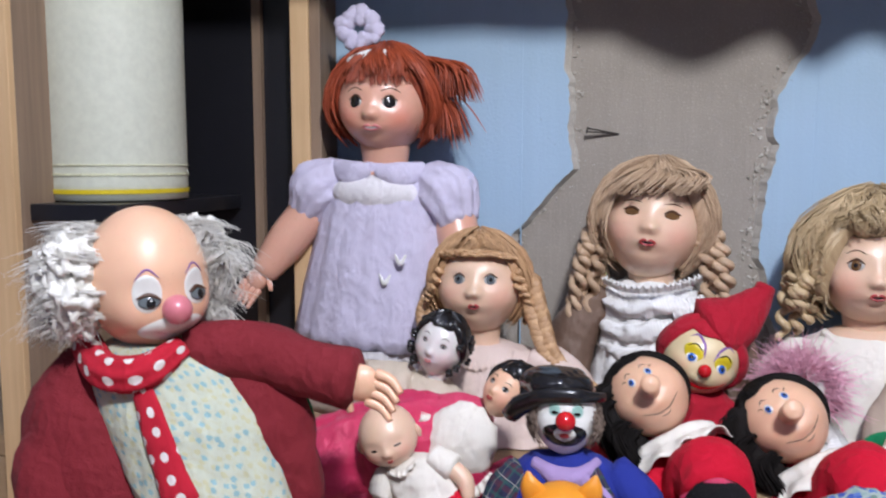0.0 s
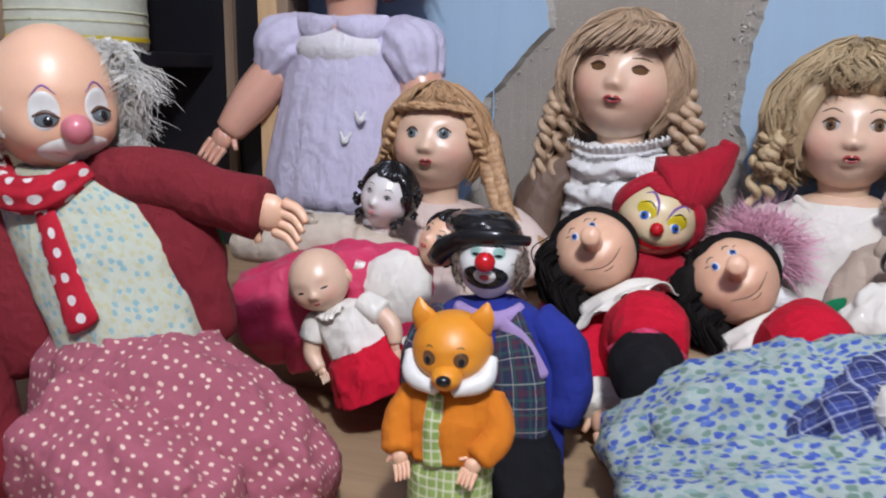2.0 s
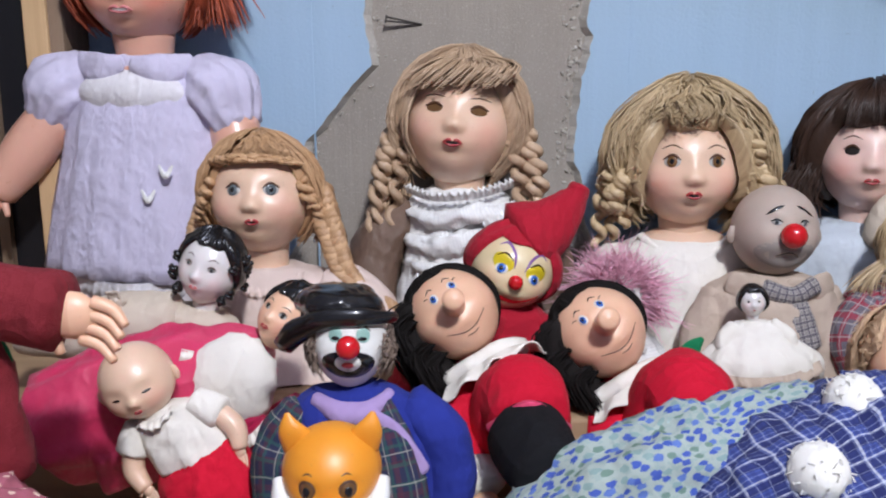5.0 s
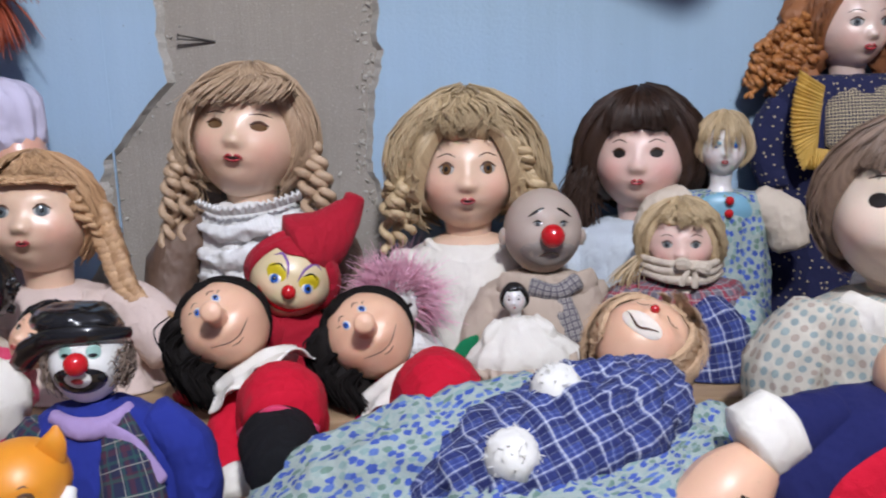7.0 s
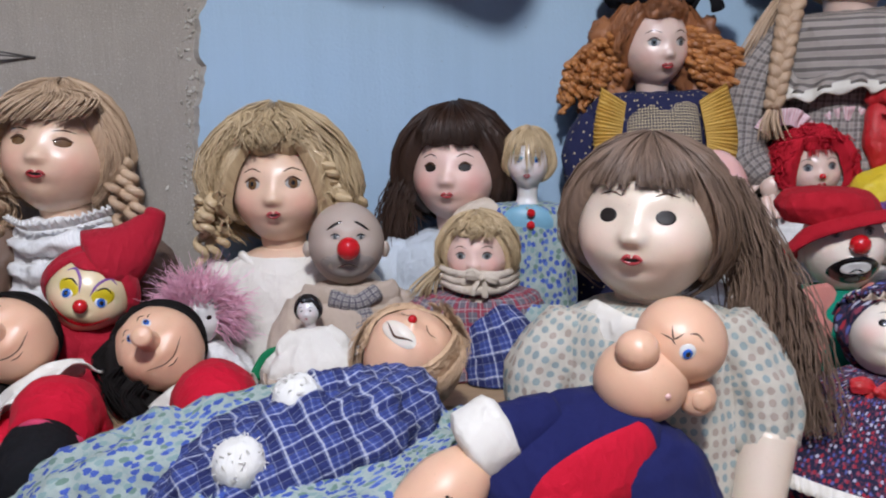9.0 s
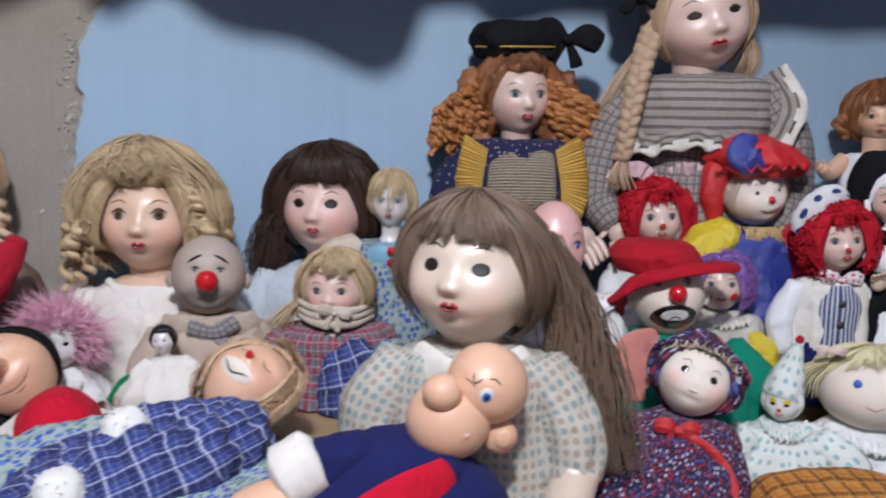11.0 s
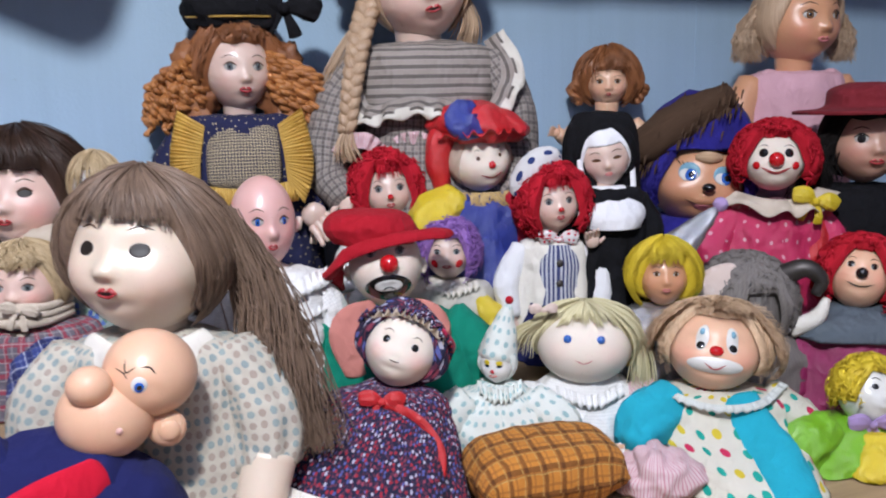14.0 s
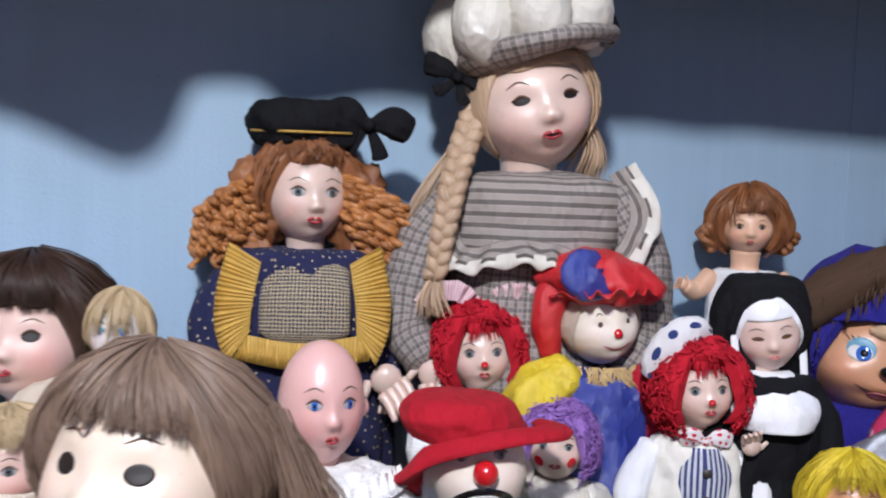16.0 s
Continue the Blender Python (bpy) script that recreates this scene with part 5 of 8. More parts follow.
def witch(name, x, y, z, r, roll, arm, belt):
    """A long-nosed puppet lying back, black hair under its head, red suit."""
    d = Doll(name, x, y, z, r, seed=int(x * 100) + 7)
    d.head(VINYL, 1.04, yaw=16, pitch=-22, roll=roll - 10, nose=0.0, cheek=0.08, jaw=0.04, blush=0.1, ears=False)
    R = d.hr
    b = d.face(0.0, -0.06, -0.1)
    out = R @ np.array((0, -1, 0.12))
    d.tube([b, b + out * 0.35, b + out * 0.72 + R @ np.array((0, 0, -0.08))], [0.26, 0.21, 0.24], VINYL, n=16)
    for s in (-1, 1):
        d.spot(s * 0.26, 0.34, 0.1, 0.12, WHITE, off=0.01)
        d.spot(s * 0.26, 0.33, 0.065, 0.08, BLUE_EYE, off=0.03)
        d.spot(s * 0.26, 0.33, 0.03, 0.04, INK, off=0.045)
        d.line([(s * 0.14, 0.55), (s * 0.26, 0.62), (s * 0.38, 0.54)], 0.016, INK)
        d.line([(s * 0.36, 0.42), (s * 0.44, 0.47), (s * 0.5, 0.46)], 0.012, INK)
    d.line([(-0.55, -0.42), (-0.25, -0.6), (0, -0.64), (0.25, -0.6), (0.55, -0.42)], 0.02, BROWN_INK)
    d.line([(-0.2, -0.72), (0, -0.76), (0.2, -0.72)], 0.014, BROWN_INK)
    d.cap(BLACK_HAIR, 0.85, -0.5, -1.2, 0.12, 0.02, 40)
    for i in range(26):
        s = -1
        p = d.surf(np.array(s * d.rnd.uniform(0.9, 1.9)), np.array(d.rnd.uniform(-0.6, 0.9)), 0.08)
        d.lock([p, p + np.array((-0.25, 0.0, -0.35)), p + np.array((0.1, -0.1, -0.95))], 0.2, BLACK_HAIR, 6, 0.06)
    d.tube([(-0.95, -0.1, 0.2), (-0.75, -0.3, -0.7), (-0.15, -0.45, -1.25), (0.25, -0.5, -1.2)], [0.35, 0.42, 0.35, 0.2], BLACK_HAIR, wr=0.06, n=18)
    L = d.low
    d.frill([(-0.15, -1.0, -1.35), (0.35, -1.1, -0.95), (0.95, -0.95, -0.6), (1.5, -0.5, -0.55), (1.8, 0.0, -0.9)], [(-0.3, -0.7, -0.6), (0, -0.9, -0.3), (0.3, -0.8, 0.1), (0.8, -0.5, 0.1), (1, -0.2, -0.2)], IVORY, 0.4, 0.1, 4)
    d.tube([(-0.1, -0.75, -1.3), (0.5, -0.85, -0.85), (1.1, -0.6, -0.6), (1.5, -0.2, -0.7)], 0.22, IVORY, n=12, wr=0.05)
    d.tube([(0.3, 0.1, -0.8), (0.9, -0.3, -1.75), (1.2, -0.9, -2.5), (1.4, -1.7, L + 0.7), (1.5, -2.6, L + 0.55)], [0.4, 0.9, 1.05, 0.95, 0.8], SCARLET, n=26, wr=0.06, steps=20)
    d.tube(arm, [0.52, 0.5, 0.42], SCARLET, n=18, wr=0.05)
    e = np.array(arm[-1])
    g = e - np.array(arm[-2])
    g /= np.linalg.norm(g)
    d.tube([e - g * 0.25, e + g * 0.3], [0.5, 0.55], IVORY, n=18, wr=0.05)
    d.hand(e + g * 0.45, g, VINYL, 0.75)
    if belt:
        d.tube([(1.45, -3.0, L + 0.4), (1.55, -3.6, L + 0.35), (1.65, -4.4, L + 0.3)], [0.8, 0.75, 0.6], BLACK_CLOTH, n=22, wr=0.05)
        d.tube([(0.7, -3.0, L + 0.6), (1.45, -3.2, L + 1.15), (2.2, -3.0, L + 0.6)], 0.1, MAGENTA, n=10)
    d.done("long-nosed puppet with black hair in a scarlet felt suit", "puppet", "scarlet puppets")


def fluff_clown():
    d = Doll("pink_haired_clown_doll", 0.210, 1.059, 1.021, 0.0320, yaw=8)
    d.head(WHITE_PAINT, 1.1, yaw=2, nose=0.06, jaw=0.15, blush=0.3, ears=False)
    d.eyes(INK, None, None, None, ra=0.1, re=0.07)
    d.lips_on(LIP, w=0.18)
    d.ell((0, 0.25, 0.25), (1.25, 0.9, 1.2), PINK_FLUFF, wr=0.15, freq=4, n=16)
    R = np.random.default_rng(8)
    n = 1900
    a, e = R.uniform(-3.1, 3.1, n), np.arcsin(R.uniform(-0.45, 1, n))
    keep = ~((np.abs(a) < 0.7) & (e < 0.5))
    p = d.surf(a[keep], e[keep], 0.0)
    out = p / np.linalg.norm(p, axis=1)[:, None]
    side = R.normal(0, 0.32, p.shape)
    ln = R.uniform(0.55, 1.15, len(p))[:, None]
    d.strands(np.stack([p + (out * f + side * f * f + np.array((0, -0.05, -0.22)) * f * f) * ln for f in np.linspace(0, 1, 7)], axis=1), 0.016, PINK_FLUFF, 0.3)
    d.loft([(0, 0, -1.0, 0.6, 0.5), (0, 0, -1.6, 1.6, 0.9), (0, -0.1, d.low, 2.2, 1.2)], WHITE_LACE, 0.05, 9, 0.1)
    d.bow((0.3, -0.9, -1.6), 0.6, WHITE_LACE)
    d.tube([(2.0, -0.8, -2.4), (2.5, -0.9, -1.7), (2.9, -0.9, -1.3)], [0.3, 0.35, 0.1], GREENFELT, sq=0.3)
    d.done("small white-faced clown doll with pink feather hair")


red_haired_doll(), old_clown(), braided_doll(), china_lady(), ringlet_doll(), curly_doll(), baby_doll(), pink_lady()
hobo_clown(), fox_toy(), jester(), fluff_clown()
witch("scarlet_puppet", 0.028, 0.979, 1.025, 0.0466, -26, [(0.4, -0.5, -1.6), (0.1, -1.3, -2.3), (0.45, -2.1, -2.9)], True)
witch("scarlet_puppet", 0.180, 0.985, 1.004, 0.0476, -32, [(0.5, -0.5, -1.6), (0.1, -1.3, -2.1), (0.15, -2.1, -2.6)], False)


# ---- dolls in the middle and on the right ----
BLUE_PLAID = cloth("blue_plaid", (0.06, 0.09, 0.32), "plaid", (((0.016, 0.018, 0.085), 1.0, 0.36, 0.65), ((0.60, 0.63, 0.72), 1.0, 0.07, 0.75), ((0.45, 0.50, 0.66), 3.0, 0.09, 0.4), ((0.02, 0.025, 0.10), 4.0, 0.4, 0.3)), 0.027)
BLUE_FLORAL = cloth("blue_flowered_cotton", (0.40, 0.47, 0.43), "floral", ((0.06, 0.11, 0.42), (0.12, 0.20, 0.52), (0.17, 0.27, 0.22), (0.07, 0.12, 0.45), (0.26, 0.38, 0.36)), 0.0098, dot=0.62)
RED_PLAID = cloth("grey_red_plaid", (0.16, 0.14, 0.17), "plaid", (((0.35, 0.04, 0.07), 1.0, 0.3, 0.8), ((0.5, 0.47, 0.46), 1.7, 0.12, 0.6)), 0.018)
TIE = cloth("grey_check_tie", (0.30, 0.27, 0.26), "plaid", (((0.08, 0.07, 0.10), 1.0, 0.35, 0.7), ((0.6, 0.58, 0.55), 2.0, 0.12, 0.6)), 0.008)
BEIGE = cloth("beige_cotton", (0.56, 0.45, 0.36))
PALE_BLUE = cloth("pale_blue_lawn", (0.62, 0.68, 0.74))
COTTON_PRINT = cloth("cream_printed_cotton", (0.60, 0.56, 0.47), "dots", ((0.30, 0.37, 0.37), (0.44, 0.36, 0.30), (0.33, 0.40, 0.39)), 0.0115, dot=0.33, even=0.93)
NAVY = cloth("navy_sailor_cloth", (0.013, 0.016, 0.095))
NAVY_DOT = cloth("navy_star_cloth", (0.02, 0.022, 0.07), "dots", ((0.6, 0.5, 0.3),), 0.014, dot=0.1, even=0.3)
GOLD = cloth("gold_lame", (0.62, 0.38, 0.07), rough=0.35, satin=0.8)
GOLD.node_tree.nodes["Principled BSDF"].inputs["Metallic"].default_value = 0.3
GOLD_NET = cloth("gold_net_bib", (0.02, 0.02, 0.05), "net", ((0.55, 0.45, 0.28),), 0.0042, rough=0.5)
GREY_STRIPE = cloth("grey_striped_silk", (0.31, 0.265, 0.23), "check", (((0.08, 0.065, 0.06), 1.0, 0.42, 0.7), ((0.42, 0.38, 0.36), 2.0, 0.2, 0.5)), 0.013, rough=0.5, satin=0.4)
GREY_ROWS = cloth("grey_cross_striped_silk", (0.33, 0.285, 0.25), "rows", (((0.07, 0.055, 0.05), 1.0, 0.45, 0.8), ((0.45, 0.40, 0.36), 2.0, 0.15, 0.6)), 0.0135, rough=0.5, satin=0.4)
WHITE_SATIN = cloth("white_satin", (0.72, 0.68, 0.60), rough=0.38, satin=0.6)
RED_SATIN = cloth("red_satin", (0.60, 0.012, 0.018), rough=0.3, satin=0.9)
BLUE_SATIN = cloth("blue_satin", (0.02, 0.04, 0.28), rough=0.3, satin=0.9)
YELLOW_SATIN = cloth("yellow_satin", (0.75, 0.56, 0.02), rough=0.32, satin=0.8)
STRAW = hair("straw", (0.30, 0.18, 0.06), (0.66, 0.48, 0.22), 0.7)
RED_YARN = hair("red_yarn", (0.30, 0.006, 0.014), (0.56, 0.018, 0.035), 0.9, shine=0.15)
GINGER = hair("ginger_curls", (0.18, 0.055, 0.015), (0.58, 0.24, 0.07))
AUBURN = hair("auburn_hair", (0.13, 0.04, 0.015), (0.40, 0.16, 0.06))
LONG_BROWN = hair("long_brown_hair", (0.07, 0.045, 0.032), (0.30, 0.20, 0.14))
CREAM_YARN = hair("cream_yarn", (0.48, 0.42, 0.22), (0.78, 0.72, 0.48), 0.9, shine=0.15)
YELLOW_HAIR = hair("yellow_hair", (0.50, 0.34, 0.01), (0.85, 0.68, 0.05), 0.6)
PURPLE_HAIR = hair("purple_hair", (0.14, 0.05, 0.28), (0.40, 0.22, 0.55), 0.6, shine=0.15)
TOFFEE = hair("toffee_hair", (0.40, 0.24, 0.13), (0.80, 0.59, 0.40), 0.7, shine=0.15)
RED_FELT = cloth("red_felt_hat", (0.42, 0.008, 0.02), weave=700)
TEAL = cloth("emerald_jacket", (0.004, 0.235, 0.15))
SALMON = cloth("salmon_felt", (0.62, 0.24, 0.20))
RAINBOW = cloth("rainbow_ribbon", (0.7, 0.5, 0.03), "stripes", (((0.6, 0.03, 0.03), 1.0, 0.3, 1.0), ((0.02, 0.2, 0.5), 2.0, 0.25, 1.0)), 0.012)
VEST = cloth("striped_vest", (0.60, 0.62, 0.66), "stripes", (((0.03, 0.04, 0.16), 1.0, 0.5, 0.95),), 0.0062)
STAR = cloth("star_cap", (0.74, 0.72, 0.72), "dots", ((0.03, 0.05, 0.18),), 0.020)
HEART = cloth("heart_bow", (0.74, 0.70, 0.70), "dots", ((0.6, 0.03, 0.06),), 0.008)
CANDY = cloth("candy_bow", (0.76, 0.60, 0.62), "stripes", (((0.62, 0.25, 0.30), 1.0, 0.35, 0.8),), 0.005)
HABIT = cloth("black_habit", (0.006, 0.006, 0.008), weave=900, sheen=0.0)
HABIT.node_tree.nodes["Principled BSDF"].inputs["Specular IOR Level"].default_value = 0.2
COIF = cloth("white_coif", (0.84, 0.84, 0.86), dirt=0.05)
BLUE_PLUSH = cloth("blue_plush", (0.02, 0.016, 0.20), weave=500, sheen=0.06)
BLUE_FUR = hair("blue_fur", (0.015, 0.012, 0.14), (0.05, 0.04, 0.30), 0.9, shine=0.15)
BROWN_FUR = hair("brown_fur", (0.03, 0.018, 0.012), (0.13, 0.075, 0.045), 0.9, shine=0.15)
GREY_FUR = hair("grey_fur", (0.08, 0.07, 0.065), (0.30, 0.27, 0.25), 0.9, shine=0.15)
BONNET = cloth("dark_flowered_print", (0.022, 0.022, 0.055), "floral", ((0.40, 0.03, 0.05), (0.5, 0.5, 0.62), (0.10, 0.12, 0.35), (0.3, 0.06, 0.1)), 0.0062)
DOT_WHITE = cloth("white_leaf_print", (0.78, 0.82, 0.76), "dots", ((0.36, 0.55, 0.55),), 0.015)
ORANGE_PLAID = cloth("orange_plaid", (0.62, 0.25, 0.045), "plaid", (((0.10, 0.035, 0.015), 1.0, 0.22, 0.7), ((0.62, 0.42, 0.14), 1.0, 0.06, 0.7), ((0.30, 0.11, 0.03), 2.0, 0.2, 0.5)), 0.026)
TURQ = cloth("turquoise_cotton", (0.02, 0.42, 0.55))
MULTI = cloth("colour_dotted_cotton", (0.72, 0.69, 0.58), "dots", ((0.02, 0.40, 0.32), (0.60, 0.03, 0.10), (0.70, 0.55, 0.05), (0.02, 0.40, 0.32)), 0.024)
TULLE = cloth("pale_tulle", (0.62, 0.66, 0.62), "net", ((0.74, 0.76, 0.72),), 0.004)
SILVER = cloth("silver_lame", (0.55, 0.56, 0.60), rough=0.25, satin=0.8)
SILVER.node_tree.nodes["Principled BSDF"].inputs["Metallic"].default_value = 0.8
PINK_SATIN = cloth("hot_pink_satin", (0.62, 0.02, 0.11), "dots", ((0.75, 0.40, 0.46),), 0.026, dot=0.12, rough=0.4, satin=0.6)
WINE = cloth("wine_satin", (0.30, 0.012, 0.10), rough=0.4, satin=0.6)
STEEL_VELVET = cloth("steel_velvet", (0.09, 0.12, 0.15), rough=0.5, satin=0.5)
GREEN_SATIN = cloth("lime_satin", (0.20, 0.50, 0.015), rough=0.3, satin=0.9)
BABY_PINK = cloth("pale_pink_jersey", (0.72, 0.42, 0.48))
TAN_VINYL = skin("tan_vinyl", (0.62, 0.31, 0.17), 0.35, 0.25)
PINK_BISQUE = skin("pink_bisque", (0.72, 0.42, 0.38), 0.35, 0.3)
PORCELAIN = skin("porcelain", (0.68, 0.50, 0.42), 0.3, 0.35, blush=(0.7, 0.28, 0.24))
BROWN_SKIN = skin("rosy_porcelain", (0.52, 0.30, 0.22), 0.35, 0.3)
SHADOW_BLUE = paint("eyelid_blue", (0.20, 0.42, 0.55), 0.4)


def gown(d, mat, top=-1.2, w0=0.6, w1=1.3, w2=1.6, depth=0.65, fold=0.04, k=9, wr=0.07, x=0.0, sway=0.0):
    """A plain garment from the neck down to whatever the doll sits on."""
    L = d.low
    mid = top + 0.45 * (L - top)
    d.loft([(x, 0.05, top, w0, w0 * 0.8), (x, 0.0, top - 0.35, w1, w1 * depth), (x + sway * 0.5, -0.1, mid, (w1 + w2) / 2, (w1 + w2) / 2 * depth), (x + sway, -0.15, L, w2, w2 * depth)], mat, fold, k, wr)


def arms(d, mat, skin_mat, top=-1.6, w=1.2, length=2.0, rad=0.42, spread=0.35, fwd=0.5, hands=0.45):
    for s in (-1, 1):
        p = [(s * w * 0.85, 0, top), (s * (w + spread), -fwd * 0.4, top - length * 0.5), (s * (w + spread * 0.7), -fwd, top - length)]
        d.tube(p, [rad, rad * 1.1, rad * 0.8], mat, wr=0.06, n=18)
        if hands:
            d.hand((s * (w + spread * 0.65), -fwd - 0.05, top - length - 0.05), (-s * 0.15, -0.2, -0.9), skin_mat, hands, -s)


def sad_clown():
    d = Doll("sad_clown_doll", 0.393, 1.085, 1.095, 0.0472, yaw=2)
    d.head(TAN_GREY, 1.1, yaw=-1, pitch=4, roll=3, nose=0.0, cheek=0.04, jaw=0.1, blush=0, up=0.25)
    d.spot(0, -0.62, 0.85, 0.36, GREYFACE, off=0.004, dome=0.01)
    for s in (-1, 1):
        d.eyes(GREY_EYE, WHITE, None, INK, ra=0.11, re=0.05, a=0.36, e=0.1) if s > 0 else None
        d.line([(s * 0.2, 0.50), (s * 0.4, 0.42), (s * 0.66, 0.24)], 0.045, INK)
    d.ell(d.face(0.0, -0.14, 0.12), 0.3, RED_GLOSS)
    d.line([(-0.32, -0.66), (-0.14, -0.54), (0.0, -0.52), (0.14, -0.54), (0.32, -0.66)], 0.05, BEIGE)
    d.line([(-0.28, -0.62), (0, -0.5), (0.28, -0.62)], 0.012, INK, off=0.03)
    gown(d, BEIGE, -1.05, 0.7, 1.5, 1.9)
    for s in (-1, 1):
        d.tube([(s * 0.15, -0.7, -1.15), (s * 0.7, -0.8, -1.3), (s * 1.2, -0.5, -1.15)], [0.15, 0.36, 0.25], BEIGE, sq=0.3, wr=0.05)
    d.tube([(0.2, -0.95, -1.3), (0.3, -1.1, -1.9), (0.45, -1.2, -2.6)], [0.16, 0.32, 0.36], TIE, sq=0.35, wr=0.05)
    d.tube([(-0.5, -0.9, -1.25), (0.1, -1.0, -1.4), (0.7, -0.9, -1.15)], [0.25, 0.22, 0.25], TIE, sq=0.6, wr=0.08)
    arms(d, BEIGE, TAN_GREY, -1.6, 1.4, 2.2, 0.5, 0.3, 0.7, 0)
    d.done("sad-faced bald clown doll with red nose and checked tie")


def tiny_doll():
    d = Doll("tiny_china_doll", 0.344, 1.002, 1.032, 0.0135, lean=-4)
    d.head(CHINA, 1.2, jaw=0.25, ears=False, neck=(0, -1.6), yaw=-12, up=0.10)
    d.eyes(INK, None, INK, None, ra=0.1, re=0.05)
    d.lips_on(LIP, w=0.1, tall=0.04)
    d.cap(MOULD_BLACK, 0.65, -0.6, -0.9, 0.25, 0.02, 20)
    d.loft([(0, 0, -1.5, 0.6, 0.5), (0, 0, -1.9, 2.0, 1.1), (0, -0.2, -3.0, 3.0, 1.8), (0.3, -0.5, -4.6, 4.6, 2.6), (0.3, -0.5, d.low, 4.6, 2.6)], IVORY, 0.07, 11, 0.15)
    for s in (-1, 1):
        d.tube([(s * 1.4, 0, -2.0), (s * 2.4, -0.6, -2.8), (s * 2.6, -1.0, -3.8)], [0.7, 0.7, 0.45], IVORY, wr=0.1)
    d.frill([(-4.4, -1.0, -4.6), (-2.0, -3.0, -5.0), (1.5, -3.2, -5.0), (4.6, -1.5, -4.6)], (0, -0.7, -0.5), BEIGE, 1.1, 0.4, 8)
    d.done("tiny white china doll in an ivory dress")


def sleeping_clown():
    d = Doll("sleeping_clown_doll", 0.446, 0.864, 1.013, 0.0515)
    d.head(VINYL, 1.12, size=0.86, yaw=-40, pitch=-55, roll=34, nose=0.08, cheek=0.1, jaw=0.05, blush=0.2)
    for s in (-1, 1):
        d.line([(s * 0.22, 0.1), (s * 0.4, 0.02), (s * 0.58, 0.1)], 0.02, BROWN_INK)
    d.spot(0, -0.5, 0.52, 0.2, CLOTH_SKIN, off=0.02, dome=0.05)
    d.line([(-0.4, -0.45), (0, -0.6), (0.4, -0.45)], 0.03, BROWN_INK, off=0.07)
    d.ell(d.face(0.0, -0.14, 0.0), 0.09, RED_GLOSS)
    d.frizz(TOFFEE, 260, 0.25, 0.016, -0.9, 0.9, 0.25, 0.0, 0.0, 0.8)
    d.waves(TOFFEE, 420, 0.16, 0.1, 0.014, 0.75, -0.9, 0.95, 2, 0.25)
    # the wide dress spreads away from the head over the table
    d.tube([(0, -0.6, -0.75), (-0.9, -1.4, -0.95), (-2.0, -1.9, -1.25), (-3.2, -2.2, -1.65), (-4.2, -2.3, -2.1)], [0.85, 1.2, 1.38, 1.32, 1.0], BLUE_PLAID, n=72, steps=48, fold=0.05, k=9, wr=0.24, freq=1.9)
    d.tube([(0.5, -1.5, -1.6), (-0.9, -2.6, -2.0), (-2.6, -3.2, -2.2), (-4.4, -3.3, -2.6), (-6.6, -3.0, -3.2)], [0.8, 1.15, 1.25, 1.3, 1.2], BLUE_FLORAL, n=70, steps=46, fold=0.06, wr=0.24, freq=1.9)
    d.tube([(-2.2, -1.0, -0.7), (-3.6, -1.4, -1.1), (-5.4, -1.8, -1.7), (-7.0, -2.0, -2.6)], [0.7, 0.95, 1.1, 0.9], BLUE_FLORAL, n=60, steps=36, fold=0.06, wr=0.2, freq=2.0)
    d.tube([(0.6, -1.0, -1.0), (0.7, -1.6, -1.9), (0.3, -1.9, -3.0)], [0.6, 0.8, 0.8], BLUE_FLORAL, n=26, wr=0.15)
    d.frill([(-0.95, -0.5, -0.1), (-0.75, -1.2, -0.6), (0.05, -1.3, -1.1), (0.8, -0.9, -1.1)], [(-1, -0.3, 0.3), (-0.8, -0.6, 0), (-0.4, -0.7, -0.5), (0, -0.7, -0.6)], BLUE_PLAID, 0.75, 0.14, 5)
    for x, y, z in ((-2.1, -2.05, 0.02), (-3.0, -3.05, -0.62)):
        d.pompom((x, y, z), 0.44, WHITE_WOOL, 110)
    d.done("sleeping clown doll in blue plaid and flowered dress with pompoms")


def dark_haired_doll():
    d = Doll("dark_haired_bisque_doll", 0.553, 1.208, 1.166, 0.0603, yaw=-2)
    d.head(BISQUE, 1.12, yaw=-15, pitch=2, cheek=0.07, jaw=0.16, blush=0.6, neck=(0, -1.6), up=0.15)
    d.eyes(HOLE, None, BROWN_INK, BROWN_INK, ra=0.13, re=0.075, e=0.08)
    d.lips_on(LIP, w=0.11, tall=0.045)
    d.cap(DARK_BROWN, 0.5, -0.8, -0.95, 0.46, 0.012, 60)
    d.waves(DARK_BROWN, 420, 0.52, 0.02, 0.022, 0.5, -0.85, 0.8, 1.0)
    d.fringe(DARK_BROWN, -1.05, 1.05, 0.75, 0.42, 80, 0.045, 0.42, 0.06)
    for s in (-1, 1):
        for i in range(4):
            d.lock([(s * 0.75, 0.1, 0.7), (s * (1.15 + 0.06 * i), 0.0, -0.2), (s * (1.3 + 0.08 * i), 0.0, -1.0), (s * (1.25 + 0.12 * i), 0.0, -1.7 - 0.1 * i)], 0.35, DARK_BROWN, 26, 0.045, 0.04)
    gown(d, PALE_BLUE, -1.3, 0.7, 1.6, 1.9)
    d.frill([(-0.7, -0.3, -1.35), (0, -0.75, -1.55), (0.7, -0.3, -1.35)], (0, -0.6, -0.5), PALE_BLUE, 0.3, 0.06, 8)
    arms(d, PALE_BLUE, BISQUE, -1.7, 1.4, 2.0, 0.55, 0.4, 0.5, 0)
    d.done("dark-haired bisque doll in a pale blue blouse")


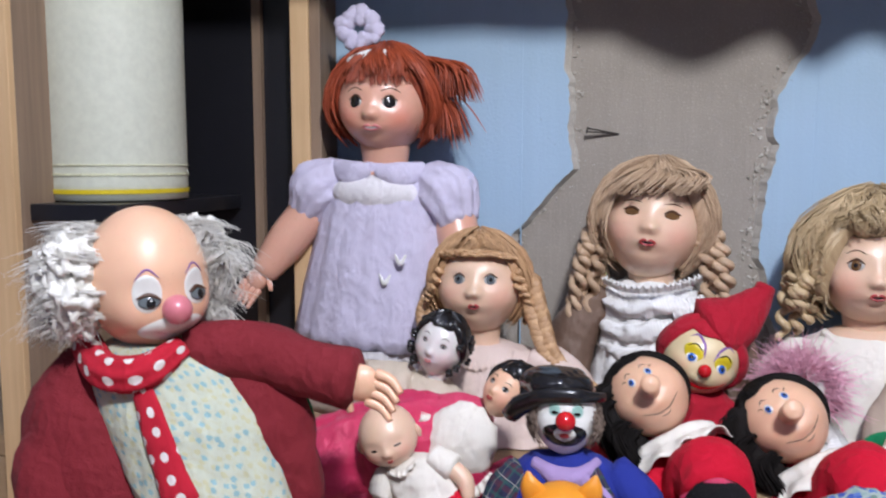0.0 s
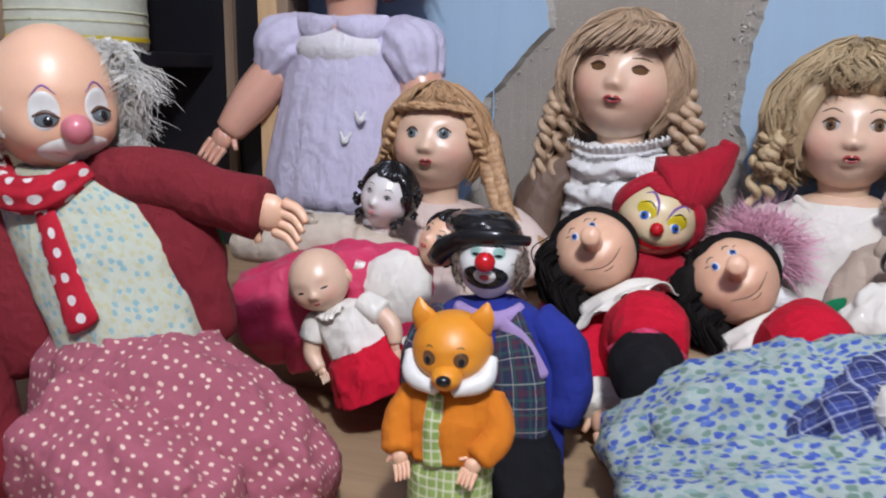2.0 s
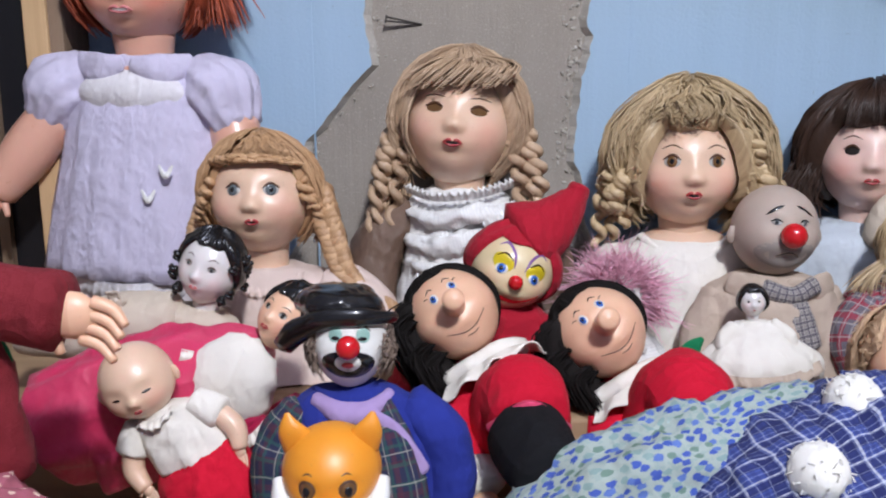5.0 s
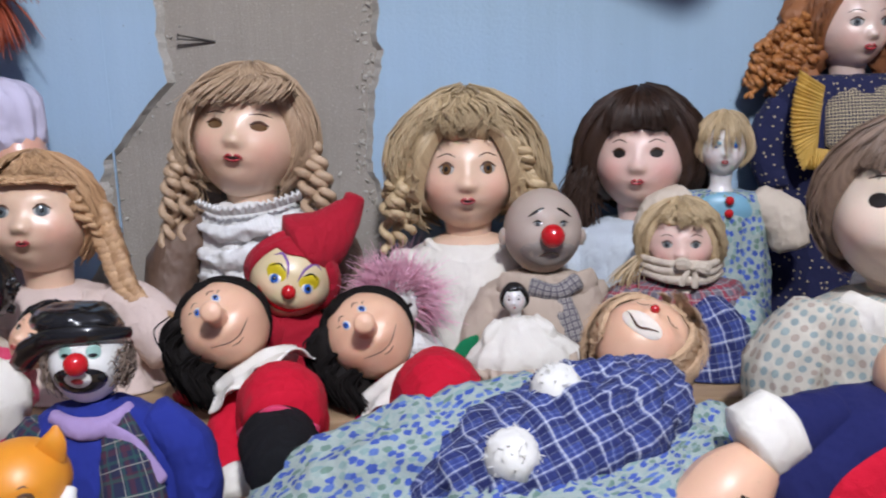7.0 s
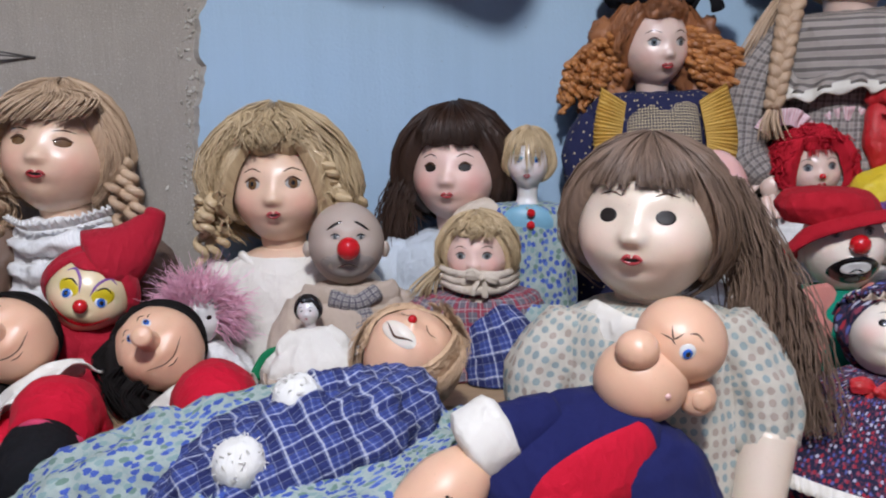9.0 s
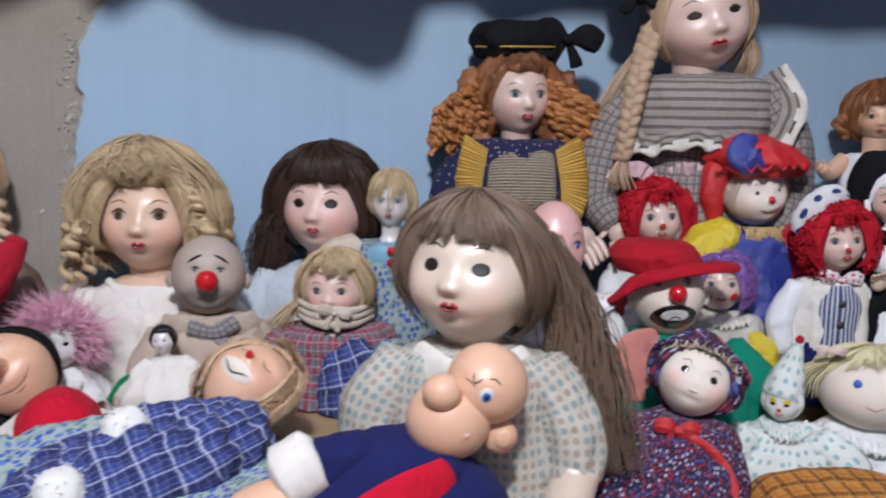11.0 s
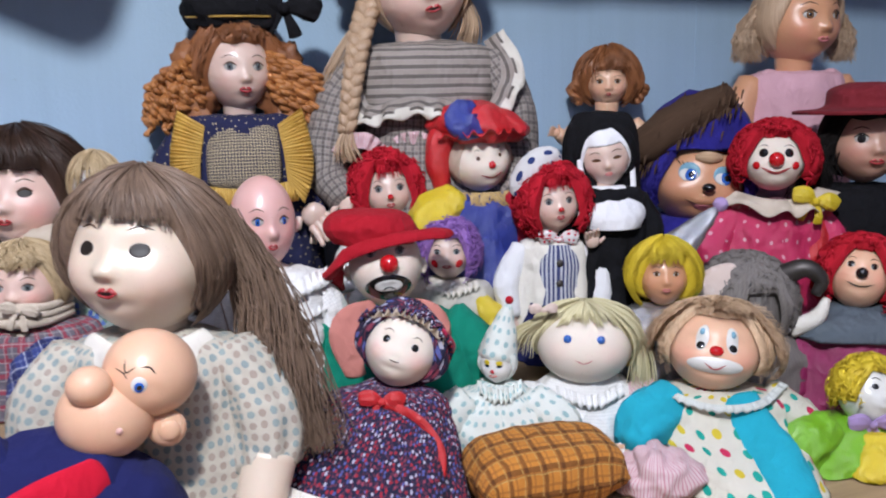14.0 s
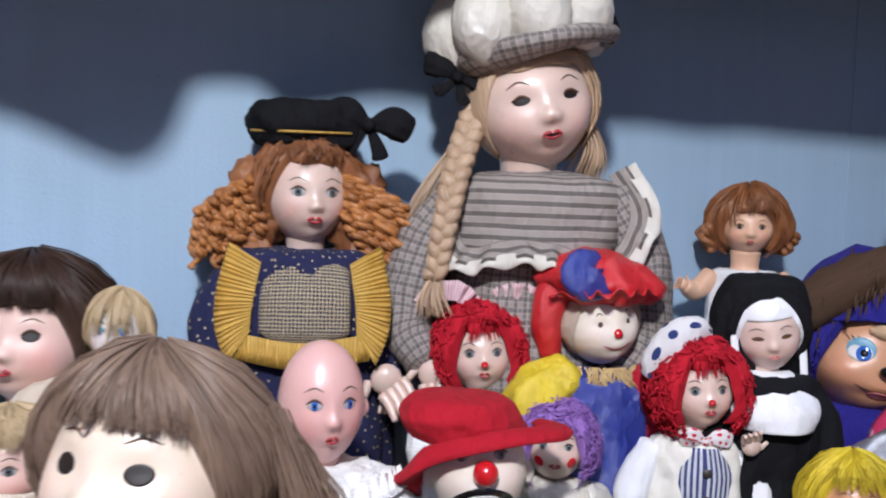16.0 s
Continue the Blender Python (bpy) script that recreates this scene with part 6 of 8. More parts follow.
def bib_doll():
    d = Doll("small_bib_doll", 0.641, 1.142, 1.184, 0.0292, yaw=-6, lean=2)
    d.head(CHINA, 1.3, yaw=-4, jaw=0.3, ears=False, neck=(0, -2.0))
    d.eyes(BLUE_EYE, WHITE, BROWN_INK, INK, ra=0.17, re=0.07)
    for s in (-1, 1):
        d.spot(s * 0.36, 0.17, 0.18, 0.06, SHADOW_BLUE, off=0.02)
    d.lips_on(LIP, w=0.13, tall=0.05)
    d.cap(BLOND, 0.6, -0.6, -0.9, 0.25, 0.02, 30, 0.08)
    d.fringe(BLOND, -1.8, 1.8, 0.6, 0.1, 60, 0.06, 0.25, 0.4)
    gown(d, BLUE_FLORAL, -1.9, 0.6, 1.9, 2.6, wr=0.12)
    d.ell((0, -0.95, -2.7), (1.25, 0.4, 0.85), SHADOW_BLUE, n=12)
    for z in (-2.2, -2.75):
        d.ell((0.15, -1.4, z), 0.2, RED_GLOSS, n=8)
    for s in (-1, 1):
        d.tube([(s * 1.5, 0, -2.3), (s * 2.6, -0.4, -3.0), (s * 3.0, -0.6, -4.2)], [0.8, 0.95, 0.8], CREAM, wr=0.15, n=20)
    d.done("small porcelain doll with blue bib and flowered dress")


def bandage_doll():
    d = Doll("scarf_bound_doll", 0.554, 1.057, 1.078, 0.0395, yaw=-4)
    d.head(BISQUE, 1.1, yaw=-10, jaw=0.15, blush=0.5, ears=False)
    d.eyes(GREY_EYE, WHITE, BROWN_INK, BROWN_INK, ra=0.14, re=0.08)
    d.cap(BLOND, 0.6, -0.7, -0.9, 0.2, 0.03, 30, 0.1)
    d.waves(BLOND, 420, 0.3, 0.09, 0.026, 0.5, -0.8, 0.8, 2.5, 0.12)
    d.lock([(-1.1, -0.2, -0.3), (-1.6, -0.4, -0.8), (-1.8, -0.5, -1.2)], 0.4, BLOND, 18, 0.05)
    for k in range(3):
        z = -0.45 - 0.22 * k
        d.tube([(-1.25, -0.2, z + 0.1), (-0.6, -0.95 - 0.05 * k, z), (0.1, -1.2 - 0.05 * k, z + 0.06 * (k % 2)), (0.7, -0.95, z - 0.05), (1.25, -0.1, z)], [0.09, 0.13, 0.15, 0.13, 0.1], CREAM, n=8, sq=0.8)
    d.bow((0.05, -1.4, -0.5), 0.5, CREAM, 1.1, 12)
    d.loft([(0, -0.6, -1.2, 0.8, 0.5), (0, -0.7, -1.5, 0.9, 0.55), (0, -0.7, -1.65, 0.7, 0.4)], CREAM, 0.05, 9)
    gown(d, RED_PLAID, -1.0, 0.7, 1.9, 2.2, wr=0.12)
    d.tube([(0.3, -1.0, -1.7), (0.6, -1.4, -2.6), (0.8, -1.6, -3.8)], [0.8, 1.15, 1.2], BLUE_PLAID, sq=0.5, n=26, wr=0.12)
    d.tube([(1.6, -0.5, -1.8), (2.0, -1.0, -2.8), (1.9, -1.3, -3.8)], [0.6, 0.7, 0.6], BLUE_FLORAL, n=20, wr=0.1)
    d.tube([(-1.5, -0.3, -1.6), (-2.0, -0.7, -2.4), (-1.8, -1.0, -3.4)], [0.6, 0.7, 0.6], RED_PLAID, n=20, wr=0.1)
    d.done("blond doll with a cream scarf tied round its mouth")


def big_doll():
    d = Doll("long_haired_composition_doll", 0.681, 0.821, 1.138, 0.0673, yaw=-10)
    d.head(COMPO_PALE, 1.08, yaw=-15, pitch=2, roll=2, cheek=0.09, jaw=0.12, blush=0.2, neck=(0, -1.5), up=0.22)
    d.eyes(HOLE, None, BROWN_INK, None, ra=0.125, re=0.085, e=0.07, lift=0.28, arch=0.03)
    d.lips_on(LIP, w=0.105, tall=0.055, open_mat=HOLE)
    d.cap(LONG_BROWN, 0.5, -0.6, -0.9, 0.27, 0.01, 60)
    d.waves(LONG_BROWN, 700, 0.29, 0.02, 0.018, 0.45, -0.8, 0.85, 1.0)
    d.fringe(LONG_BROWN, -1.05, 0.95, 0.8, 0.36, 120, 0.04, 0.2, 0.05, sweep=0.05)
    d.fringe(LONG_BROWN, 0.8, 2.4, 0.4, -0.7, 60, 0.05, 0.2, 0.1)
    for i in range(7):
        f = 0.12 * i
        d.lock([(0.85 + f * 0.3, 0.35 - f * 0.6, 0.7), (1.3 + f * 0.5, 0.3 - f * 0.5, -0.4), (1.5 + f * 0.7, 0.25 - f * 0.5, -1.4), (1.65 + f, 0.2 - f * 0.6, -2.9)], 0.34, LONG_BROWN, 34, 0.036, 0.09, 1.6)
    L = d.low
    d.loft([(0, 0.05, -1.05, 0.6, 0.5), (0, 0, -1.35, 1.3, 0.7), (0, -0.05, -2.2, 1.4, 0.85), (0, -0.15, -3.4, 1.5, 0.95), (0, -0.2, L, 1.6, 1.1)], COTTON_PRINT, 0.03, 13, 0.06)
    for s in (-1, 1):
        d.tube([(s * 0.05, -0.68, -1.35), (s * 0.45, -0.66, -1.38), (s * 0.85, -0.3, -1.15)], [0.16, 0.28, 0.18], IVORY, sq=0.3, n=16)
        d.tube([(s * 1.05, 0, -1.45), (s * 1.5, -0.15, -2.1), (s * 1.6, -0.4, -3.1)], [0.48, 0.56, 0.5], COTTON_PRINT, fold=0.04, k=9, n=26, wr=0.08)
        d.tube([(s * 1.65, -0.5, -2.9), (s * 1.45, -0.9, -3.8)], [0.4, 0.35], COMPO_PALE, n=16)
    d.done("long brown-haired composition doll in a printed cotton dress")


def sailor_doll():
    d = Doll("sailor_doll", 0.670, 0.719, 1.054, 0.0397)
    d.head(VINYL, 0.95, yaw=-24, pitch=8, roll=32, nose=0.0, cheek=0.0, jaw=0.0, blush=0, ears=False, chin=0, lips=0, deep=0.4)
    R = d.hr
    d.ell((-0.95, -0.3, -0.78), (1.02, 0.95, 0.95), VINYL, n=20)
    d.ell((-1.15, -0.85, 0.08), (0.46, 0.46, 0.42), VINYL, n=14)
    d.ell((0.28, -0.35, -1.2), (0.42, 0.22, 0.42), VINYL, n=12)
    d.ell((0.33, -0.52, -1.2), (0.24, 0.1, 0.24), VINYL, n=10)
    d.spot(0.28, 0.1, 0.17, 0.19, WHITE, off=0.01)
    d.spot(0.3, 0.06, 0.1, 0.12, BLUE_EYE, off=0.03)
    d.spot(0.31, 0.06, 0.05, 0.06, INK, off=0.05)
    d.line([(-0.3, 0.42), (-0.1, 0.2), (0.02, 0.42)], 0.02, INK)
    d.line([(0.12, 0.46), (0.3, 0.54), (0.5, 0.46)], 0.022, INK)
    d.line([(-0.4, 0.12), (-0.15, 0.16), (0.0, 0.1)], 0.018, INK)
    d.ell((-0.6, -1.17, -0.85), (0.08, 0.06, 0.08), PINK_BISQUE, n=8)
    d.tube([(-0.9, -0.1, -1.6), (-1.2, -0.2, -2.2)], [0.5, 0.55], VINYL, n=16)
    d.tube([(-0.9, -0.1, -2.1), (-2.6, -0.4, -2.6), (-4.2, -0.8, -3.2)], [1.2, 1.55, 1.3], NAVY, n=28, wr=0.12)
    d.loft([(-1.6, -0.3, -1.6, 1.0, 0.9), (-1.5, -0.5, -2.6, 2.0, 1.4), (-1.2, -0.7, d.low, 2.6, 1.6)], NAVY, 0.03, 7, 0.1)
    d.tube([(-1.0, -1.2, -1.7), (-1.9, -1.8, -2.2), (-2.9, -2.1, -2.7), (-3.6, -2.1, -3.1)], [0.4, 0.78, 0.76, 0.25], SCARLET, sq=0.3, n=18)
    d.tube([(-2.9, -0.6, -1.5), (-4.2, -1.0, -1.7)], [0.6, 0.72], NAVY, n=20, wr=0.06)
    d.tube([(-4.0, -0.95, -1.45), (-4.65, -1.05, -1.85)], [0.78, 0.82], IVORY, n=24, sq=1.0, wr=0.04)
    d.tube([(-4.5, -1.2, -2.1), (-5.2, -1.5, -2.6), (-6.0, -1.8, -3.2)], [0.5, 0.8, 0.7], VINYL, n=20)
    for p in (((-5.2, -2.36, -2.3), (-5.25, -2.38, -2.75)), ((-5.5, -2.36, -2.7), (-5.25, -2.42, -2.85), (-4.95, -2.36, -2.6)), ((-5.32, -2.36, -2.4), (-5.1, -2.36, -2.36))):
        d.tube(list(p), 0.035, INK, n=5, steps=6)
    d.done("bald winking sailor doll with anchor mark and red neckerchief")


def gold_bib_doll():
    d = Doll("ginger_ringlet_doll", 0.841, 1.208, 1.335, 0.0482, yaw=2)
    d.head(PORCELAIN, 1.22, yaw=15, pitch=3, jaw=0.2, neck=(0, -1.7), ears=False)
    d.eyes(GREY_EYE, WHITE, BROWN_INK, BROWN_INK, ra=0.15, re=0.08)
    d.lips_on(LIP, w=0.15, tall=0.06)
    d.cap(AUBURN, 0.62, -0.5, -0.9, 0.3, 0.03, 30, 0.1)
    d.waves(AUBURN, 460, 0.36, 0.1, 0.026, 0.62, -0.5, 0.8, 3, 0.1)
    for s in (-1, 1):
        for y, z, w in ((0.1, 0.1, 0.7), (0.1, -0.6, 0.85), (0.1, -1.3, 0.7)):
            d.ell((s * (1.25 - 0.12 * z), y, z), (w, 0.5, w), AUBURN, wr=0.25, freq=4, n=16)
        for i in range(84):
            x = s * d.rnd.uniform(0.95, 2.45)
            z0 = d.rnd.uniform(-0.2, 0.9) - 0.35 * abs(x)
            q = (x + s * d.rnd.uniform(0.0, 0.5), d.rnd.uniform(-0.4, 0.3), z0 - d.rnd.uniform(0.7, 1.4))
            d.ringlet([(s * 0.9, -0.1, max(z0, 0.0) + 0.3), (x, d.rnd.uniform(-0.6, 0.0), z0 - 0.2), q], 0.17, GINGER, 5.5, 0.08)
    d.loft([(-0.1, 0.1, 2.3, 0.6, 0.5), (-0.15, 0.1, 2.2, 1.1, 0.95), (-0.1, 0.1, 1.75, 1.4, 1.15), (0, 0.1, 1.2, 1.2, 1.0)], HABIT, 0.05, 7, 0.1, 2)
    d.bow((1.45, -0.35, 1.75), 1.05, HABIT, 0.7, 8)
    d.tube([(-1.35, -0.3, 1.5), (-0.2, -1.1, 1.45), (1.05, -0.6, 1.5)], 0.03, GOLD, n=6)
    gown(d, NAVY_DOT, -1.3, 0.75, 1.9, 2.4, fold=0.05)
    L = d.low
    d.tube([(0.1, -1.0, -1.75), (0.1, -1.3, -2.5), (0.1, -1.4, -3.2)], [1.0, 1.05, 1.05], GOLD_NET, sq=0.25, n=24)
    d.frill([(-0.95, -1.15, -1.6), (-1.1, -1.35, -2.5), (-1.15, -1.45, -3.2)], [(-1, -0.2, 0.65), (-1, -0.3, 0.05), (-0.55, -0.4, -0.8)], GOLD, 0.85, 0.055, 24, n=240)
    d.frill([(1.1, -1.15, -1.6), (1.25, -1.35, -2.5), (1.3, -1.45, -3.2)], [(1, -0.2, 0.65), (1, -0.3, 0.05), (0.55, -0.4, -0.8)], GOLD, 0.85, 0.055, 24, n=240)
    d.frill([(-1.5, -1.4, -3.2), (0, -1.6, -3.4), (1.6, -1.4, -3.2)], (0, -0.3, -1), GOLD, 0.62, 0.055, 34, n=300)
    arms(d, NAVY_DOT, PORCELAIN, -1.8, 1.7, 2.6, 0.55, 0.4, 0.6, 0.6)
    d.hand((1.9, -1.3, -4.1), (0.5, -0.4, -0.6), PORCELAIN, 0.9)
    d.done("ginger-ringlet porcelain doll with black hat and gold bib")


def grey_dress_doll():
    d = Doll("striped_dress_doll", 1.094, 1.137, 1.452, 0.0708, yaw=2)
    d.head(PORCELAIN, 1.1, yaw=9, pitch=2, roll=-12, jaw=0.12, cheek=0.1, blush=0.3, neck=(0, -1.5), ears=False, up=-0.08)
    d.eyes(HOLE, None, BROWN_INK, BROWN_INK, ra=0.12, re=0.055)
    d.lips_on(LIP, w=0.14, open_mat=HOLE)
    d.cap(LIGHT_BROWN, 0.5, -0.7, -0.9, 0.12)
    d.fringe(LIGHT_BROWN, 0.8, 2.0, 0.3, -0.9, 36, 0.06, 0.14, 0.15)
    d.lock([(0.9, 0, -0.1), (1.1, 0, -0.7), (1.0, 0.1, -1.2)], 0.25, LIGHT_BROWN, 20, 0.05)
    d.braid([(-0.85, -0.2, 0.0), (-1.15, -0.5, -0.9), (-1.35, -0.8, -1.9), (-1.5, -0.9, -2.9)], 0.25, LIGHT_BROWN, 4.5)
    d.lock([(-1.5, -0.9, -2.9), (-1.55, -0.95, -3.2), (-1.5, -0.95, -3.5)], 0.2, LIGHT_BROWN, 14, 0.05)
    d.lock([(-0.9, 0.1, -0.3), (-1.5, -0.1, -1.2), (-1.9, -0.2, -2.0)], 0.25, LIGHT_BROWN, 14, 0.04)
    # puffed cap with a striped band
    R = d.hr
    for i in range(8):
        a = 2 * math.pi * i / 8 + 0.2
        ox, oy = math.cos(a), math.sin(a)
        d.tube([(-0.15 + 0.9 * ox, 0.85 * oy, 0.85 + 0.22 * ox), (-0.25 + 1.12 * ox, 1.05 * oy, 1.25 + 0.25 * ox), (-0.3 + 0.85 * ox, 0.8 * oy, 1.75 + 0.2 * ox), (-0.25 + 0.1 * ox, 0.1 * oy, 1.98)], [0.42, 0.52, 0.46, 0.2], WHITE_SATIN, n=16, wr=0.04)
    d.ell((-0.25, 0, 1.3), (1.1, 1.0, 0.7), WHITE_SATIN, n=16)
    d.ell((-0.25, 0, 2.02), (0.14, 0.14, 0.1), HABIT, n=8)
    d.tube([(-1.15, 0.3, 0.42), (-1.0, -0.6, 0.55), (-0.35, -1.1, 0.72), (0.45, -1.1, 0.95), (1.05, -0.55, 1.15), (1.15, 0.3, 1.15)], [0.26, 0.30, 0.30, 0.28, 0.26, 0.2], GREY_STRIPE, sq=0.6, wr=0.05, n=18, steps=22)
    d.ell((-0.05, 0.1, 0.95), (1.15, 1.05, 0.3), GREY_STRIPE, roll=-8, n=14)
    d.bow((-1.25, -0.45, 0.35), 0.6, HABIT, 0.4, 20)
    d.ell((1.1, -0.3, 1.3), (0.22, 0.25, 0.3), HABIT, wr=0.1, freq=3)
    L = d.low
    d.loft([(0.15, 0.1, -1.1, 0.55, 0.45), (0.2, 0.05, -1.35, 1.5, 0.75), (0.15, 0, -2.1, 1.55, 0.85), (0.05, -0.05, -2.6, 1.35, 0.85)], GREY_ROWS, 0.02, 9, 0.05)
    d.loft([(0.05, -0.05, -2.4, 1.3, 0.8), (0, -0.1, -4.0, 1.45, 0.95), (0, -0.15, L, 1.6, 1.1)], GREY_STRIPE, 0.06, 11, 0.06)
    path = [(-1.2, -0.35, -1.9), (-1.0, -0.75, -2.4), (-0.3, -1.0, -2.25), (0.4, -1.02, -2.3), (1.2, -0.85, -2.5), (1.65, -0.5, -1.8), (1.35, -0.1, -1.15)]
    outs = [(-1, -0.4, -0.4), (-0.5, -0.5, -0.8), (0, -0.6, -0.8), (0, -0.6, -0.8), (0.4, -0.6, -0.8), (1, -0.5, -0.1), (0.9, -0.4, 0.5)]
    d.frill(path, outs, GREY_ROWS, 0.36, 0.1, 10)
    d.frill([tuple(np.array(p) + np.array(o) * 0.26) for p, o in zip(path, outs)], outs, WHITE_SATIN, 0.22, 0.1, 10)
    for s in (-1, 1):
        d.tube([(s * 1.2 + 0.15, 0, -1.5), (s * 1.8 + 0.1, -0.1, -2.4), (s * 1.95, -0.4, -3.7), (s * 1.6, -0.8, -4.3)], [0.44, 0.5, 0.48, 0.36], GREY_STRIPE, wr=0.08, n=24)
        d.hand((s * 1.5, -0.9, -4.3), (-s * 0.2, -0.4, -0.8), PORCELAIN, 0.6)
    d.done("tall braided porcelain doll in grey striped dress and puffed cap")


def bald_doll():
    d = Doll("bald_pink_doll", 0.821, 0.969, 1.145, 0.0390, yaw=6)
    d.head(PINK_BISQUE, 1.45, yaw=12, jaw=0.16, neck=(0, -1.9), ears=True)
    d.eyes(BLUE_EYE, WHITE, BROWN_INK, BROWN_INK, ra=0.15, re=0.07)
    d.lips_on(LIP, w=0.12)
    gown(d, WHITE_LACE, -1.4, 0.7, 1.7, 2.2, wr=0.15, fold=0.06)
    for z in (-1.6, -2.4, -3.2):
        d.frill([(-1.3, -0.6, z), (0, -1.2, z - 0.2), (1.3, -0.7, z), (1.9, -0.1, z + 0.1)], (0.1, -0.6, -0.7), WHITE_LACE, 0.6, 0.15, 12)
    arms(d, WHITE_LACE, PINK_BISQUE, -1.9, 1.5, 2.2, 0.6, 0.4, 0.5, 0)
    d.done("bald pink bisque doll in a white lace gown")


def yarn_clown(name, x, y, z, r, yaw, girl):
    d = Doll(name, x, y, z, r, yaw=yaw)
    d.head(PORCELAIN, 1.15, yaw=6, up=0.05, roll=-4, jaw=0.2, blush=0.3, nose=0.1, ears=False, neck=(0, -1.6))
    d.eyes(GREY_EYE, WHITE, BROWN_INK, BROWN_INK, ra=0.14, re=0.09)
    d.lips_on(LIP, w=0.13, tall=0.06)
    d.spot(0, -0.17, 0.1, 0.09, RED_GLOSS, off=0.02, dome=0.04)
    d.cap(RED_YARN, 0.6, -0.7, -0.9, 0.3, 0.05, 22, 0.15)
    d.frizz(RED_YARN, 380, 0.72, 0.065, -0.8, 0.75, 0.5, 0.15, 0.15, 0.62)
    d.fringe(RED_YARN, -0.8, 0.8, 0.8, 0.42, 14, 0.08, 0.25, 0.1)
    if girl:
        for s in (-1, 1):
            d.frill([(s * 1.0 - 0.5, -0.2, 1.25), (s * 1.0 - 0.3, -0.35, 1.55), (s * 1.0 + 0.2, -0.35, 1.6), (s * 1.0 + 0.5, -0.2, 1.3)], [(-0.8, 0, 0.5), (-0.3, -0.1, 1), (0.3, -0.1, 1), (0.8, 0, 0.5)], CANDY, 0.6, 0.1, 6)
        gown(d, WHITE_LACE, -1.3, 0.6, 1.5, 1.9)
        arms(d, WHITE_LACE, PORCELAIN, -1.7, 1.3, 2.0, 0.45, 0.3, 0.5)
        d.done("red yarn-haired clown doll with striped pink bow", "doll", "red yarn clowns")
        return
    # loose cap with stars worn on the side of the head
    d.tube([(-1.2, 0.0, 0.35), (-1.0, -0.15, 1.1), (-0.3, -0.1, 1.75), (0.3, 0, 1.7)], [0.55, 0.62, 0.55, 0.2], STAR, n=22, wr=0.06, sq=0.7)
    gown(d, IVORY, -1.3, 0.6, 1.35, 1.6)
    L = d.low
    d.loft([(0.05, -0.08, -1.55, 0.95, 0.8), (0.05, -0.12, -2.3, 1.2, 0.95), (0.05, -0.15, -3.4, 1.15, 0.95), (0.05, -0.15, -3.9, 1.25, 1.0)], VEST, 0.02, 7, 0.04)
    for z in (-2.2, -3.0):
        d.ell((0.1, -1.12, z), (0.14, 0.06, 0.14), STEEL, n=8)
    d.bow((0.1, -0.75, -1.35), 0.75, HEART, 0)
    arms(d, COIF, PORCELAIN, -1.75, 1.4, 2.6, 0.48, 0.45, 0.5)
    d.loft([(0, -0.2, -3.8, 1.3, 0.9), (0, -0.3, L, 1.7, 1.2)], NAVY, 0.04, 7)
    d.done("red yarn-haired clown doll in striped vest and star cap", "doll", "red yarn clowns")


def satin_jester():
    d = Doll("satin_jester_doll", 1.147, 1.045, 1.203, 0.0420, yaw=6)
    d.head(CLOTH_SKIN, 1.08, yaw=12, pitch=4, roll=-8, nose=0.04, jaw=0.1, blush=0.2, ears=False, up=0.08)
    d.eyes(BROWN_INK, None, BROWN_INK, None, ra=0.06, re=0.06)
    d.spot(0, -0.15, 0.12, 0.12, RED_GLOSS, off=0.02, dome=0.05)
    d.line([(-0.4, -0.42), (0, -0.58), (0.4, -0.42)], 0.035, LIP)
    d.cap(BEIGE, 0.75, -0.7, -1.0, 0.1, 0.0)
    d.loft([(-0.2, 0, 2.0, 0.35, 0.35), (-0.25, 0, 1.7, 1.15, 0.95), (-0.1, -0.05, 1.2, 1.6, 1.25), (0.1, -0.05, 0.85, 1.5, 1.2), (0.1, 0, 0.6, 1.15, 1.0)], RED_SATIN, 0.09, 7, 0.1, 2)
    d.tube([(-0.3, -0.7, 1.7), (-0.75, -1.0, 1.5), (-0.6, -1.15, 1.15), (-0.1, -1.15, 1.0)], [0.3, 0.55, 0.5, 0.2], BLUE_SATIN, n=20, sq=0.5, wr=0.06)
    d.tube([(-1.2, 0, 0.9), (-1.45, -0.1, 0.2), (-1.3, 0, -0.9)], [0.5, 0.42, 0.3], RED_SATIN, n=20, wr=0.08)
    d.frill([(-1.5, -0.3, 0.75), (-0.6, -1.15, 0.85), (0.5, -1.15, 0.95), (1.5, -0.4, 0.9)], (0, -0.7, 0.1), RED_SATIN, 0.35, 0.12, 7)
    for i in range(70):
        a = d.rnd.uniform(-1.4, 1.4)
        p = np.array((1.0 * math.sin(a), -0.85 * math.cos(a), -1.05))
        d.strand([p, p + np.array((d.rnd.gauss(0, 0.12), -0.15, -0.2)), p + np.array((d.rnd.gauss(0, 0.2), -0.2, -0.45))], 0.03, STRAW)
    gown(d, BLUE_SATIN, -1.2, 0.8, 1.7, 2.0, wr=0.14, fold=0.06)
    d.tube([(-0.9, -0.4, -1.3), (-1.7, -0.7, -1.9), (-1.9, -0.9, -3.0)], [0.6, 0.8, 0.7], YELLOW_SATIN, n=24, wr=0.14, fold=0.06)
    d.tube([(0.9, -0.3, -1.4), (1.7, -0.6, -2.2), (1.8, -0.8, -3.6)], [0.6, 0.75, 0.7], CRIMSON, n=22, wr=0.1)
    d.done("scarecrow-faced jester doll in red, blue and yellow satin")


